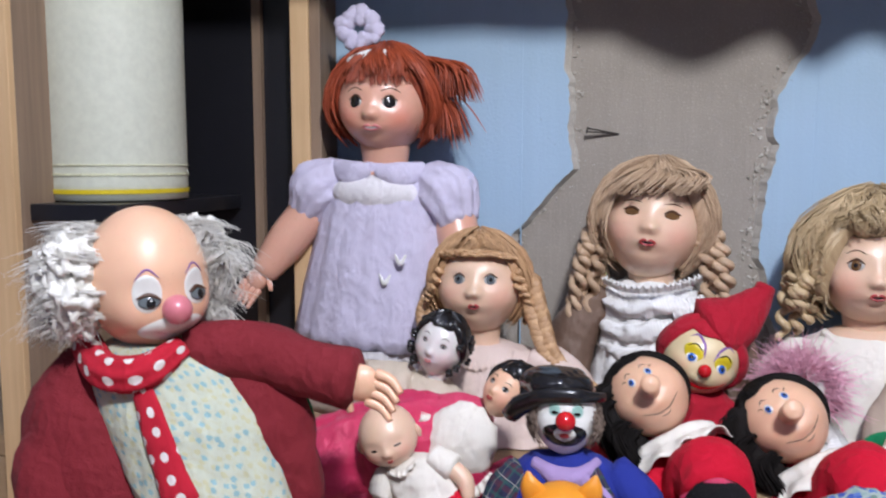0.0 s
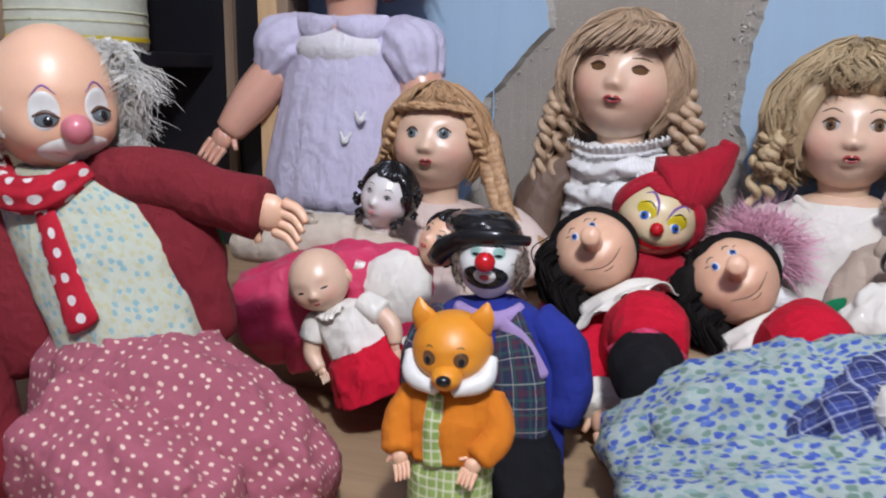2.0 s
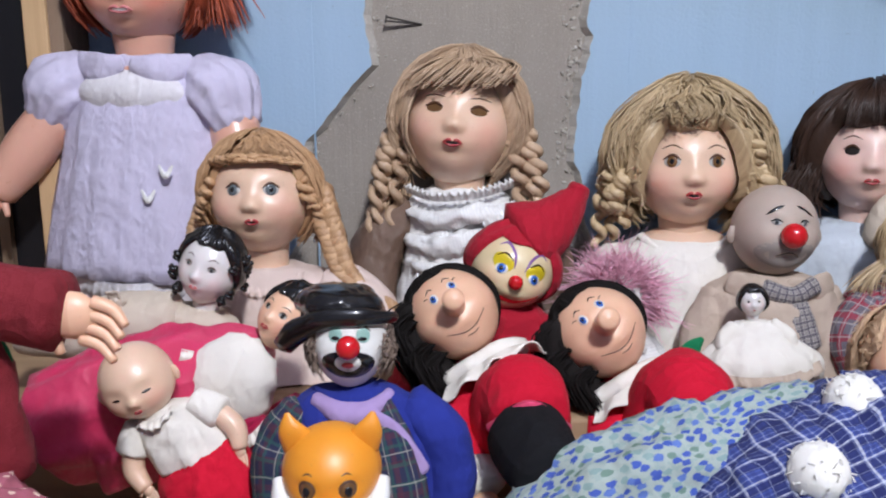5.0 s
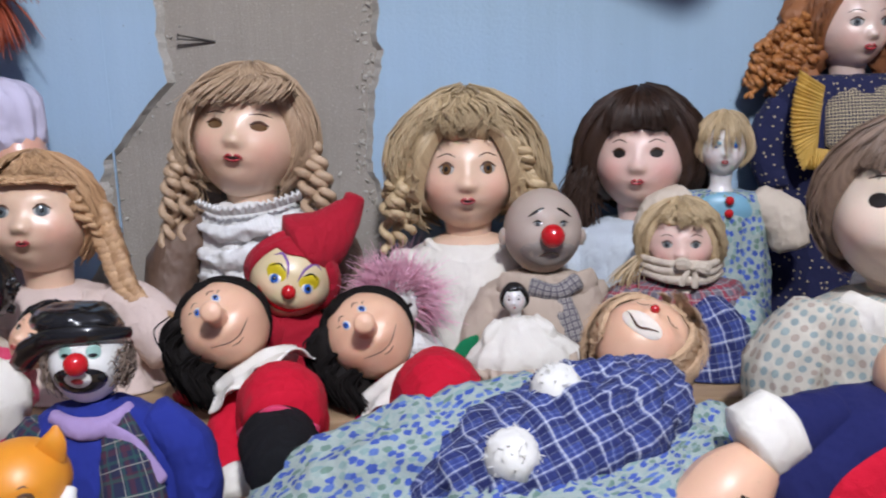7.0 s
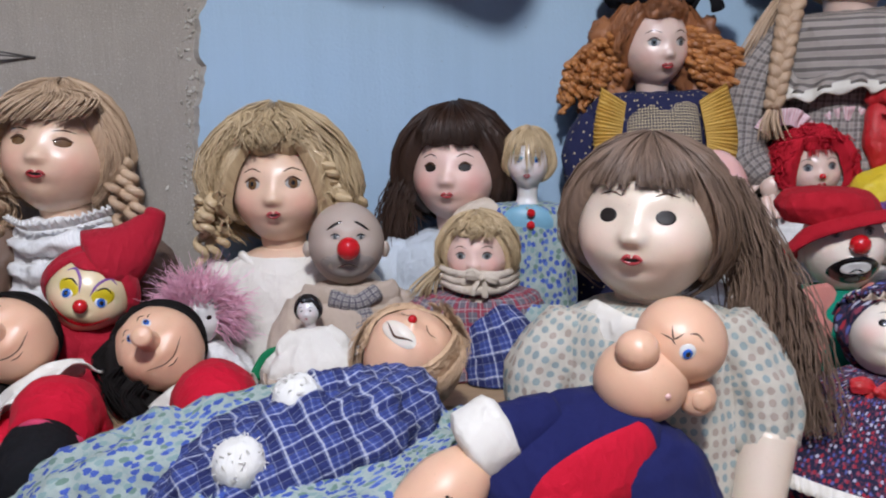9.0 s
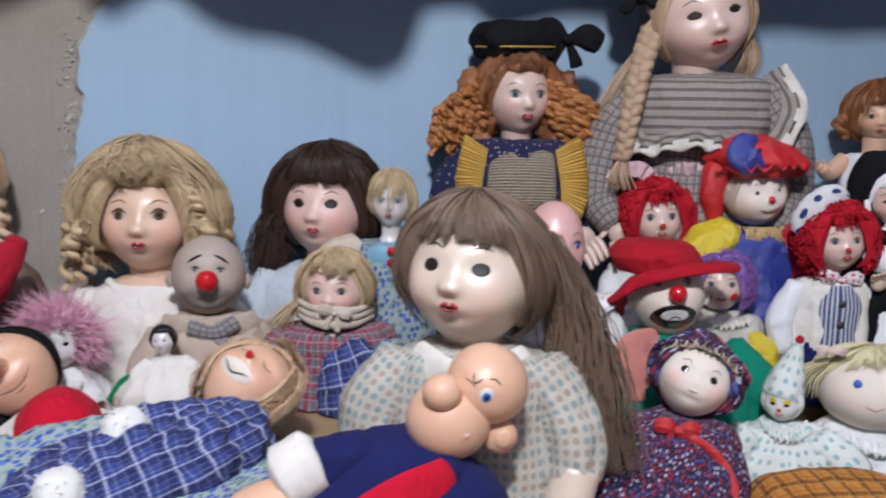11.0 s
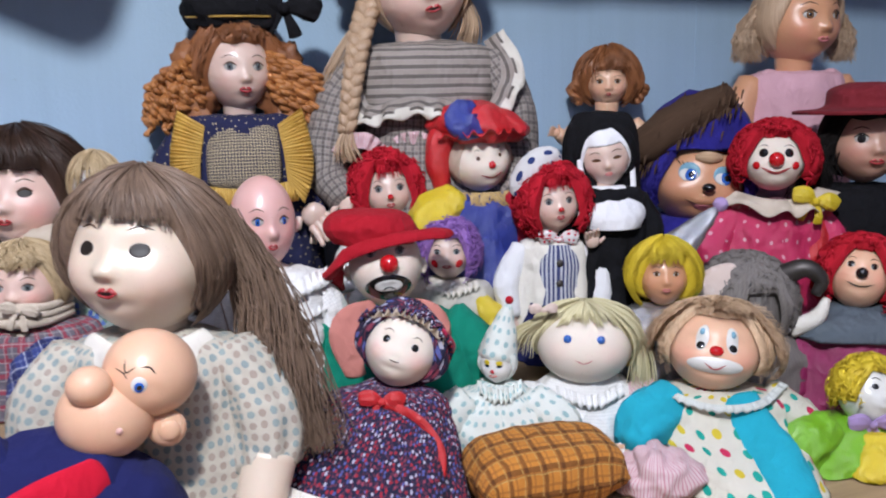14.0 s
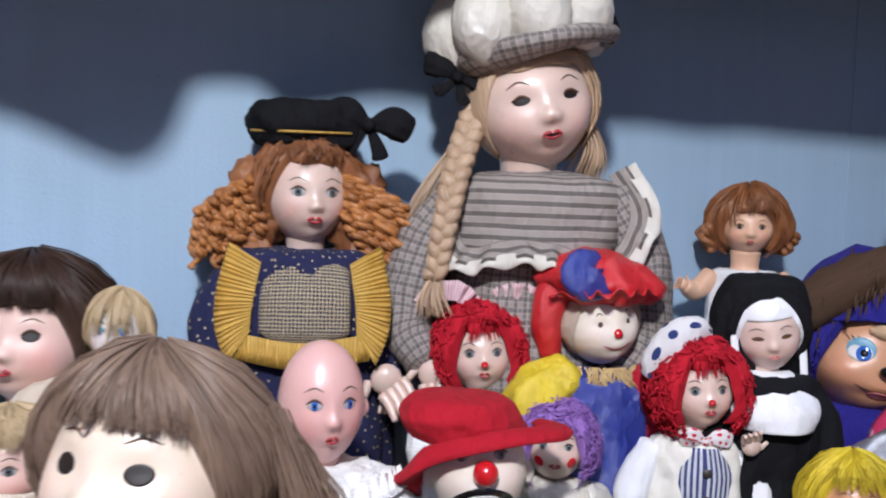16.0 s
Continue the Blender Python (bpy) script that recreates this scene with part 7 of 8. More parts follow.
def red_hat_clown():
    d = Doll("red_hat_clown_doll", 0.963, 0.934, 1.087, 0.0454, yaw=4)
    d.head(CLOTH_SKIN, 1.18, yaw=-2, pitch=-8, roll=-4, nose=0.0, jaw=0.12, blush=0.2, up=0.18)
    d.eyes(GREY_EYE, WHITE, INK, BROWN_INK, ra=0.13, re=0.075, e=0.12)
    d.ell(d.face(0.05, -0.14, 0.12), 0.25, RED_GLOSS)
    d.spot(0, -0.72, 0.85, 0.36, INK, off=0.012, shape=lambda q: 1 - 0.25 * max(0, math.sin(q)) * abs(math.cos(q)))
    d.spot(0, -0.66, 0.42, 0.17, WHITE_PAINT, off=0.03, shape=lambda q: 1 - 0.4 * max(0, -math.sin(q)) ** 3)
    d.line([(-0.2, -0.72), (0, -0.66), (0.2, -0.72)], 0.025, INK, off=0.055)
    d.loft([(-0.45, 0.1, 1.5, 0.4, 0.4), (-0.45, 0.05, 1.42, 0.95, 0.85), (-0.42, 0.05, 1.1, 1.25, 1.1), (-0.2, 0.1, 0.65, 1.25, 1.05)], RED_FELT, 0.03, 5, 0.06)
    d.tube([(-1.3, 0.5, -0.7), (-1.45, -0.2, -0.2), (-1.1, -0.8, 0.42), (-0.1, -1.15, 0.8), (0.9, -0.95, 0.92), (1.6, -0.4, 0.85), (1.3, 0.5, 0.8)], [0.22, 0.34, 0.28, 0.22, 0.22, 0.24, 0.16], RED_FELT, sq=0.45, n=18, steps=26, wr=0.05, up=(0, -0.5, 0.8))
    L = d.low
    d.loft([(0, 0, -1.1, 0.7, 0.6), (0, 0, -1.5, 1.9, 0.9), (0.1, -0.1, -2.6, 2.5, 1.2), (0.1, -0.2, L, 2.7, 1.4)], TEAL, 0.03, 7, 0.1)
    for s in (-1, 1):
        d.tube([(s * 0.35, -0.55, -1.15), (s * 1.0, -0.95, -1.6), (s * 0.95, -1.2, -2.7)], [0.35, 0.62, 0.3], SALMON, sq=0.25, n=16)
        d.tube([(s * 1.7, 0, -1.7), (s * 2.6, -0.3, -2.7), (s * 2.8, -0.6, -4.0)], [0.65, 0.75, 0.6], TEAL, n=22, wr=0.1)
    d.ell((0.15, -0.9, -1.7), (0.5, 0.4, 0.75), WHITE_SATIN)
    d.bow((0.05, -1.2, -1.45), 0.5, PINKISH)
    d.tube([(0.5, -0.75, -0.95), (0.8, -1.15, -1.6), (0.95, -1.35, -2.2)], 0.16, RAINBOW, sq=0.3, n=10)
    d.done("bearded clown doll with red felt hat and green jacket")


def purple_clown():
    d = Doll("purple_haired_clown_doll", 1.079, 1.006, 1.080, 0.0327, yaw=4)
    d.head(PORCELAIN, 1.1, yaw=-9, nose=0.06, jaw=0.18, ears=False, up=0.07)
    d.eyes(GREY_EYE, WHITE, INK, INK, ra=0.13, re=0.08)
    d.lips_on(LIP, w=0.16)
    for s in (-1, 1):
        d.spot(s * 0.55, -0.36, 0.17, 0.17, RED_GLOSS, off=0.01)
    d.frizz(PURPLE_HAIR, 360, 0.75, 0.06, -0.5, 0.75, 0.45, 0.0, 0.0, 0.5)
    gown(d, WHITE_SATIN, -1.1, 0.7, 1.8, 2.0, wr=0.12, fold=0.06)
    d.frill([(-1.2, -0.4, -1.1), (0, -0.9, -1.3), (1.2, -0.5, -1.1)], (0, -0.8, -0.4), WHITE_SATIN, 0.6, 0.14, 10)
    d.tube([(1.0, -0.6, -1.8), (1.7, -0.8, -2.6), (1.8, -0.9, -3.6)], [0.4, 0.6, 0.6], YELLOW_SATIN, n=20, wr=0.1)
    d.done("small clown doll with purple satin curls and white ruff")


def nun_doll():
    d = Doll("nun_doll", 1.292, 0.947, 1.207, 0.0350, yaw=8)
    d.head(PORCELAIN, 1.2, yaw=-15, pitch=8, roll=-10, jaw=0.22, blush=0.2, ears=False, neck=(0, -1.5), up=0.06)
    d.eyes(AMBER_EYE, None, BROWN_INK, BROWN_INK, ra=0.15, re=0.035, e=0.02)
    d.lips_on(LIP_PINK, w=0.12, tall=0.05)
    d.cap(COIF, 0.42, -0.75, -1.0, 0.14, 0.0, 10, 0.0, wave=0.0)
    d.cap(COIF, 0.75, -0.9, -1.1, 0.1, 0.0, 10, 0.0, wave=0.0)
    d.loft([(0, 0.25, 1.75, 0.3, 0.3), (0, 0.25, 1.6, 1.05, 0.85), (0, 0.3, 0.8, 1.5, 0.95), (0, 0.4, -0.5, 1.65, 0.8), (-0.1, 0.45, -2.0, 1.9, 0.7), (-0.1, 0.3, d.low, 2.1, 0.9)], HABIT, 0.03, 9, 0.06)
    d.cap(HABIT, 0.95, -0.9, -1.1, 0.34, 0.0, 10, 0.02, wave=0.0)
    d.tube([(-1.0, -0.1, 0.7), (-1.08, -0.25, -0.3), (-0.95, -0.5, -1.3)], [0.1, 0.12, 0.12], COIF, sq=0.6)
    d.tube([(1.0, -0.1, 0.7), (1.08, -0.25, -0.3), (1.05, -0.5, -1.3)], [0.1, 0.12, 0.12], COIF, sq=0.6)
    gown(d, HABIT, -1.2, 0.7, 1.7, 2.0)
    d.loft([(0.05, -0.1, -1.15, 0.7, 0.7), (0.05, -0.15, -1.6, 1.35, 0.95), (0.05, -0.35, -2.2, 1.5, 1.25), (0.05, -0.4, -2.75, 1.25, 1.3)], COIF, 0.01, 7, 0.01)
    arms(d, HABIT, PORCELAIN, -1.7, 1.6, 2.4, 0.5, 0.3, 0.7)
    d.hand((-0.9, -1.3, -3.3), (-0.2, -0.4, 0.8), PORCELAIN, 0.7)
    d.done("nun doll in black habit with white coif and collar")


def small_red_doll():
    d = Doll("small_auburn_doll", 1.477, 1.213, 1.315, 0.0427, yaw=-2)
    d.head(VINYL, 1.08, size=0.86, yaw=-8, pitch=2, cheek=0.07, jaw=0.14, neck=(0, -1.6), up=-0.05)
    d.eyes(AMBER_EYE, WHITE, BROWN_INK, BROWN_INK, ra=0.13, re=0.075, lift=0.22)
    d.lips_on(LIP, w=0.1)
    d.cap(AUBURN, 0.55, -0.75, -0.9, 0.52, 0.04, 18, 0.15)
    d.waves(AUBURN, 420, 0.62, 0.06, 0.026, 0.55, -0.8, 0.8, 1.6)
    d.fringe(AUBURN, -1.9, 1.9, 0.7, 0.3, 20, 0.08, 0.38, 0.25, sweep=0.2)
    for s in (-1, 1):
        for i in range(6):
            d.ringlet([(s * 1.0, -0.3 + 0.15 * i, 0.3), (s * 1.45, -0.3 + 0.12 * i, -0.3), (s * 1.15, -0.35 + 0.15 * i, -0.85)], 0.22, AUBURN, 2.5, 0.14)
    gown(d, COIF, -1.45, 0.75, 1.15, 1.5)
    for s in (-1, 1):
        d.tube([(s * 1.1, 0, -1.7), (s * 1.7, -0.3, -2.2), (s * 2.1, -0.7, -2.0)], [0.36, 0.34, 0.24], VINYL, n=14)
        d.hand((s * 2.1, -0.7, -2.0), (s * 0.6, -0.4, 0.2), VINYL, 0.45)
    d.done("small auburn-haired vinyl doll in a white sleeveless top")


def blue_bear():
    d = Doll("blue_plush_toy", 1.559, 1.071, 1.153, 0.0752, yaw=-12)
    d.head(TAN_VINYL, 1.0, yaw=3, pitch=4, roll=8, nose=0.0, cheek=0.14, jaw=-0.05, blush=0.25, ears=False, up=0.15)
    for s in (-1, 1):
        d.spot(s * 0.38, 0.12, 0.24, 0.2, SHADOW_BLUE, off=0.006)
        d.spot(s * 0.38, 0.06, 0.2, 0.13, WHITE, off=0.018)
        d.spot(s * 0.38 + 0.05, 0.06, 0.12, 0.12, BLUE_EYE, off=0.035)
        d.spot(s * 0.38 + 0.06, 0.06, 0.06, 0.06, INK, off=0.055)
        for q in range(4):
            d.line([(s * (0.32 + 0.09 * q), 0.22), (s * (0.36 + 0.12 * q), 0.32)], 0.012, INK)
    d.ell(d.face(0.05, -0.14, 0.1), (0.14, 0.12, 0.1), INK)
    d.line([(-0.35, -0.45), (0, -0.55), (0.35, -0.42)], 0.02, BROWN_INK)
    d.spot(0.05, -0.6, 0.2, 0.08, LIP_PINK, off=0.02)
    d.tube([d.surf(np.array(a), np.array(0.62 + 0.1 * a), 0.03) for a in (-0.3, 0.0, 0.3)], [0.06, 0.14, 0.06], TOFFEE, wr=0.05)
    d.cap(BLUE_PLUSH, 0.62, -0.7, -1.1, 0.14, 0.0, 10, 0.05)
    d.loft([(0.1, 0.1, 1.9, 0.3, 0.3), (0.05, 0.1, 1.6, 0.75, 0.6), (0.0, 0.05, 1.1, 1.1, 0.85), (0, 0, 0.7, 1.1, 1.0)], BLUE_PLUSH, 0.04, 7, 0.08)
    d.frizz(BLUE_FUR, 500, 0.25, 0.02, -0.6, 0.85, 0.3, 0.12, 0.1, 0.75)
    d.tube([(0.55, -0.2, 1.75), (-0.3, -0.55, 1.35), (-1.15, -0.55, 0.75), (-1.35, -0.4, 0.5)], [0.3, 0.42, 0.4, 0.25], BROWN_FUR, n=20, wr=0.08, freq=5)
    for i in range(420):
        f = d.rnd.random()
        p = np.array((0.55 - 1.9 * f, -0.55 + 0.2 * abs(f - 0.5), 1.72 - 1.2 * f)) + np.array([d.rnd.gauss(0, 0.2) for _ in range(3)])
        d.strand([p, p + np.array((-0.04, -0.1, -0.08)), p + np.array((-0.06, -0.14, -0.2))], 0.02, BROWN_FUR, 4, 4)
    gown(d, BLUE_PLUSH, -0.8, 0.9, 1.3, 1.6, wr=0.08)
    d.done("blue plush toy with vinyl face and brown fur trim", "toy")


def bonnet_doll():
    d = Doll("bonnet_doll", 0.937, 0.810, 1.015, 0.0402, lean=6)
    d.head(CLOTH_SKIN, 1.05, yaw=-12, pitch=-10, roll=14, nose=0.03, cheek=0.08, jaw=0.06, blush=0.55, ears=False, up=0.10)
    d.eyes(INK, WHITE, BROWN_INK, None, ra=0.1, re=0.085, e=0.06)
    d.line([(-0.15, -0.4), (0, -0.42), (0.15, -0.4)], 0.02, BROWN_INK)
    d.cap(BONNET, 0.72, -0.55, -1.1, 0.28, 0.06, 16, 0.08)
    ring = [d.surf(np.array(a), np.array(0.82 - 0.5 * max(0, abs(a) - 0.5)), 0.16) for a in (-2.0, -1.4, -0.9, -0.4, 0.0, 0.4, 0.9, 1.4, 2.0)]
    d.frill(ring, [p - d.hc + np.array((0, -0.4, 0)) for p in ring], BONNET, 0.32, 0.1, 16, n=140)
    d.frill([p * 0.97 for p in ring], [p - d.hc + np.array((0, -0.9, 0)) for p in ring], CREAM, 0.22, 0.1, 16, n=140)
    d.tube([ring[6] * 1.25, ring[7] * 1.25, ring[8] * 1.2], 0.06, MAGENTA, sq=0.4)
    L = d.low
    d.loft([(-0.1, -0.1, -1.0, 0.7, 0.6), (-0.3, -0.2, -1.4, 1.7, 0.9), (-0.7, -0.6, -2.6, 2.4, 1.3), (-0.9, -1.0, -3.8, 2.9, 1.7), (-0.9, -1.2, L, 3.1, 1.9)], BONNET, 0.05, 11, 0.12, n=64)
    d.bow((-0.5, -1.05, -1.2), 0.6, RED_SATIN, 1.8, 0)
    d.tube([(-0.4, -1.1, -1.2), (0.5, -1.2, -1.6), (1.1, -1.35, -2.3), (1.2, -1.5, -3.0)], 0.12, RED_SATIN, sq=0.3, n=10)
    d.frill([(-3.7, -1.5, -2.75), (-2.5, -2.55, -3.05), (-0.4, -2.95, -3.3), (1.6, -2.35, -3.3)], (0, -0.55, -0.8), IVORY, 0.36, 0.08, 30, n=260)
    d.ell((-3.4, -1.3, -3.3), (0.7, 0.5, 0.6), HABIT, wr=0.1)
    d.tube([(-2.6, -2.0, -4.4), (-1.8, -2.6, -4.8)], [0.5, 0.5], CLOTH_SKIN)
    d.done("rosy cloth doll in a dark flowered bonnet and dress")


def cone_clown():
    d = Doll("cone_hat_clown_doll", 1.066, 0.830, 0.975, 0.0213)
    d.head(WHITE_PAINT, 1.15, yaw=-22, nose=0.05, jaw=0.2, ears=False)
    for s in (-1, 1):
        d.spot(s * 0.38, 0.2, 0.2, 0.14, YELLOW_PAINT, off=0.006)
        d.spot(s * 0.38, 0.05, 0.18, 0.06, INK, off=0.02)
        d.line([(s * 0.2, -0.02), (s * 0.5, -0.02)], 0.02, SHADOW_BLUE)
    d.spot(0, -0.2, 0.12, 0.1, RED_GLOSS, off=0.02, dome=0.05)
    d.lips_on(SALMON, w=0.2)
    d.tube([(0, 0.1, 0.4), (0.25, 0.1, 1.6), (0.55, 0.1, 2.9), (0.65, 0.1, 3.3)], [1.15, 0.85, 0.4, 0.15], DOT_WHITE, n=22, wr=0.06)
    d.ell((0.68, 0.1, 3.55), 0.24, RED_FELT, n=8)
    d.cap(DOT_WHITE, 0.8, -0.9, -1.1, 0.15, 0)
    d.frill([(-1.2, -0.3, -0.9), (-0.4, -0.9, -1.2), (0.5, -0.9, -1.2), (1.3, -0.3, -0.9)], (0, -0.7, -0.4), DOT_WHITE, 1.0, 0.25, 9)
    L = d.low
    d.loft([(0, 0, -1.2, 1.0, 0.8), (0, -0.2, -2.0, 2.6, 1.5), (0, -0.4, -3.6, 4.0, 2.1), (0, -0.5, -4.8, 3.2, 1.9), (0, -0.5, L, 2.2, 1.7)], DOT_WHITE, 0.07, 11, 0.25)
    for s in (-1, 1):
        d.tube([(s * 1.8, -0.6, -2.0), (s * 3.3, -1.2, -3.2), (s * 3.6, -1.5, -4.6)], [1.0, 1.2, 0.8], DOT_WHITE, n=20, wr=0.2)
        d.ell((s * 3.5, -1.7, -5.2), (0.5, 0.4, 0.6), VINYL)
    d.ell((-0.4, -2.6, -5.6), (0.9, 0.7, 1.1), IVORY, wr=0.1)
    d.done("small clown doll with white cone hat and leaf-print suit")


def yarn_haired_doll():
    d = Doll("cream_yarn_haired_doll", 1.198, 0.846, 0.978, 0.0607)
    d.head(CLOTH_SKIN, 0.82, yaw=-12, nose=0.0, jaw=-0.05, cheek=0.02, deep=0, lips=0, chin=0, blush=0.2, ears=False, up=0.30)
    for s in (-1, 1):
        d.ell(d.face(s * 0.36, 0.1, 0.01), 0.085, BLUE_EYE, n=8)
    d.line([(-0.18, -0.38), (0, -0.48), (0.18, -0.38)], 0.018, LIP_PINK)
    d.fringe(CREAM_YARN, -1.2, 1.2, 0.9, 0.42, 80, 0.05, 0.14, 0.12)
    d.cap(CREAM_YARN, 0.6, -0.2, -0.9, 0.12, 0.03, 40)
    d.fringe(CREAM_YARN, -2.2, -1.0, 0.7, -0.1, 40, 0.05, 0.2, 0.2)
    d.fringe(CREAM_YARN, 1.0, 2.2, 0.7, -0.6, 40, 0.05, 0.2, 0.2)
    d.lock([(-0.9, -0.2, 0.6), (-1.4, -0.3, 0.3), (-1.6, -0.3, -0.1)], 0.3, CREAM_YARN, 18, 0.05)
    d.lock([(1.0, -0.2, 0.4), (1.15, -0.3, -0.3), (1.15, -0.3, -1.1)], 0.25, CREAM_YARN, 18, 0.05)
    d.bow((-0.95, -0.5, 0.85), 0.28, PINKISH, 0)
    gown(d, WHITE_LACE, -0.7, 0.7, 1.15, 1.5, wr=0.08)
    d.frill([(-0.7, -0.4, -0.78), (0, -0.75, -0.9), (0.7, -0.4, -0.78)], (0, -0.7, -0.5), WHITE_LACE, 0.3, 0.08, 10)
    d.tube([(1.0, -0.1, -1.0), (1.45, -0.3, -1.4), (1.3, -0.6, -2.0)], [0.4, 0.42, 0.3], CANDY, n=18, wr=0.08)
    d.tube([(-1.0, -0.1, -1.0), (-1.3, -0.3, -1.4), (-1.2, -0.6, -2.0)], [0.4, 0.42, 0.3], WHITE_LACE, n=18, wr=0.08)
    d.done("cloth doll with cream yarn hair and white lace dress")


def yellow_doll():
    d = Doll("yellow_haired_doll", 1.323, 0.851, 1.050, 0.0314, yaw=4)
    d.head(TAN_VINYL, 1.2, yaw=-13, jaw=0.2, blush=0.2, ears=False, up=0.17)
    d.eyes(AMBER_EYE, WHITE, BROWN_INK, BROWN_INK, ra=0.13, re=0.07)
    d.lips_on(LIP_PINK, w=0.13)
    d.cap(YELLOW_HAIR, 0.6, -0.7, -0.9, 0.45, 0.03, 30, 0.1)
    d.waves(YELLOW_HAIR, 620, 0.52, 0.06, 0.024, 0.52, -0.75, 0.75, 1.5, 0.15)
    d.fringe(YELLOW_HAIR, -1.1, 1.1, 0.8, 0.36, 60, 0.05, 0.4, 0.12)
    d.tube([(0.3, 0.3, 0.8), (1.1, 0.25, 1.6), (2.0, 0.2, 2.5), (2.4, 0.2, 2.9)], [0.9, 0.62, 0.32, 0.1], SILVER, n=20, wr=0.1, freq=3)
    d.ell((2.5, 0.2, 3.0), 0.32, LAVENDER, n=9)
    gown(d, SILVER, -1.2, 0.7, 1.8, 2.2, wr=0.18, fold=0.06)
    d.tube([(1.2, -0.3, -1.5), (2.2, -0.5, -1.6), (2.8, -0.5, -1.2)], [0.5, 0.6, 0.4], TURQ, n=18, wr=0.12)
    d.tube([(-1.2, -0.4, -1.9), (-1.7, -0.7, -2.6), (-1.6, -0.9, -3.4)], [0.5, 0.6, 0.4], GOLD, n=18, wr=0.15, freq=3)
    d.done("yellow-haired doll in silver lame with cone hat")


def curly_clown():
    d = Doll("turquoise_dotted_clown_doll", 1.320, 0.747, 0.982, 0.0549, yaw=4)
    d.head(VINYL, 0.95, yaw=-22, pitch=-4, roll=5, nose=0.0, cheek=0.12, jaw=-0.02, blush=0.5, ears=False, up=0.20)
    for s in (-1, 1):
        d.spot(s * 0.34, 0.18, 0.15, 0.3, WHITE_PAINT, off=0.008)
        d.spot(s * 0.34, 0.0, 0.09, 0.08, INK, off=0.03)
        d.spot(s * 0.36, 0.3, 0.06, 0.08, SHADOW_BLUE, off=0.03)
    d.spot(0, -0.42, 0.55, 0.2, WHITE_PAINT, off=0.01)
    d.spot(0, -0.08, 0.14, 0.11, RED_GLOSS, off=0.03, dome=0.06)
    d.line([(-0.2, -0.35), (0, -0.48), (0.2, -0.35)], 0.025, LIP, off=0.03)
    d.cap(TOFFEE, 0.7, -0.4, -0.9, 0.18, 0.03, 30, 0.08)
    d.frizz(TOFFEE, 420, 0.34, 0.011, -0.4, 1.0, 0.5, 0.0, 0.1, 0.6)
    d.waves(TOFFEE, 420, 0.22, 0.14, 0.012, 0.6, -0.4, 0.9, 2, 0.4)
    L = d.low
    d.loft([(0, 0, -0.85, 0.7, 0.6), (0.1, -0.05, -1.1, 1.5, 0.85), (0.2, -0.3, -1.7, 1.55, 1.05), (0.25, -0.9, L + 0.5, 1.5, 1.3), (0.3, -1.3, L, 1.55, 1.5)], MULTI, 0.03, 9, 0.09)
    d.tube([(0.3, -0.72, -0.95), (0.5, -1.2, -1.6), (0.65, -1.95, L + 0.6), (0.7, -2.6, L + 0.1)], [0.4, 0.5, 0.55, 0.5], TURQ, sq=0.45, n=28, steps=24, wr=0.06, freq=2.2)
    d.tube([(-1.0, -0.1, -1.15), (-1.7, -0.4, -1.5), (-2.1, -0.7, -1.9)], [0.55, 0.62, 0.42], TURQ, n=24, wr=0.08, fold=0.05)
    d.frill([(-2.0, -0.3, -1.6), (-2.3, -0.9, -1.9), (-2.0, -1.1, -2.3)], (-0.7, -0.3, -0.5), WHITE_LACE, 0.3, 0.1, 7)
    d.hand((-2.2, -0.8, -2.05), (-0.7, -0.4, -0.4), VINYL, 0.5)
    d.tube([(1.2, -0.1, -1.2), (1.9, -0.4, -1.8), (2.4, -0.7, -2.5)], [0.5, 0.55, 0.45], MULTI, n=24, wr=0.08)
    d.frill([(-1.3, -0.3, -0.75), (-0.5, -0.95, -0.95), (0.5, -1.0, -0.95), (1.4, -0.4, -0.75)], [(-0.8, -0.5, -0.4), (-0.2, -0.8, -0.6), (0.2, -0.8, -0.6), (0.8, -0.5, -0.4)], TULLE, 0.18, 0.04, 16, n=140)
    d.done("fair-haired clown doll in turquoise and colour-dotted suit")


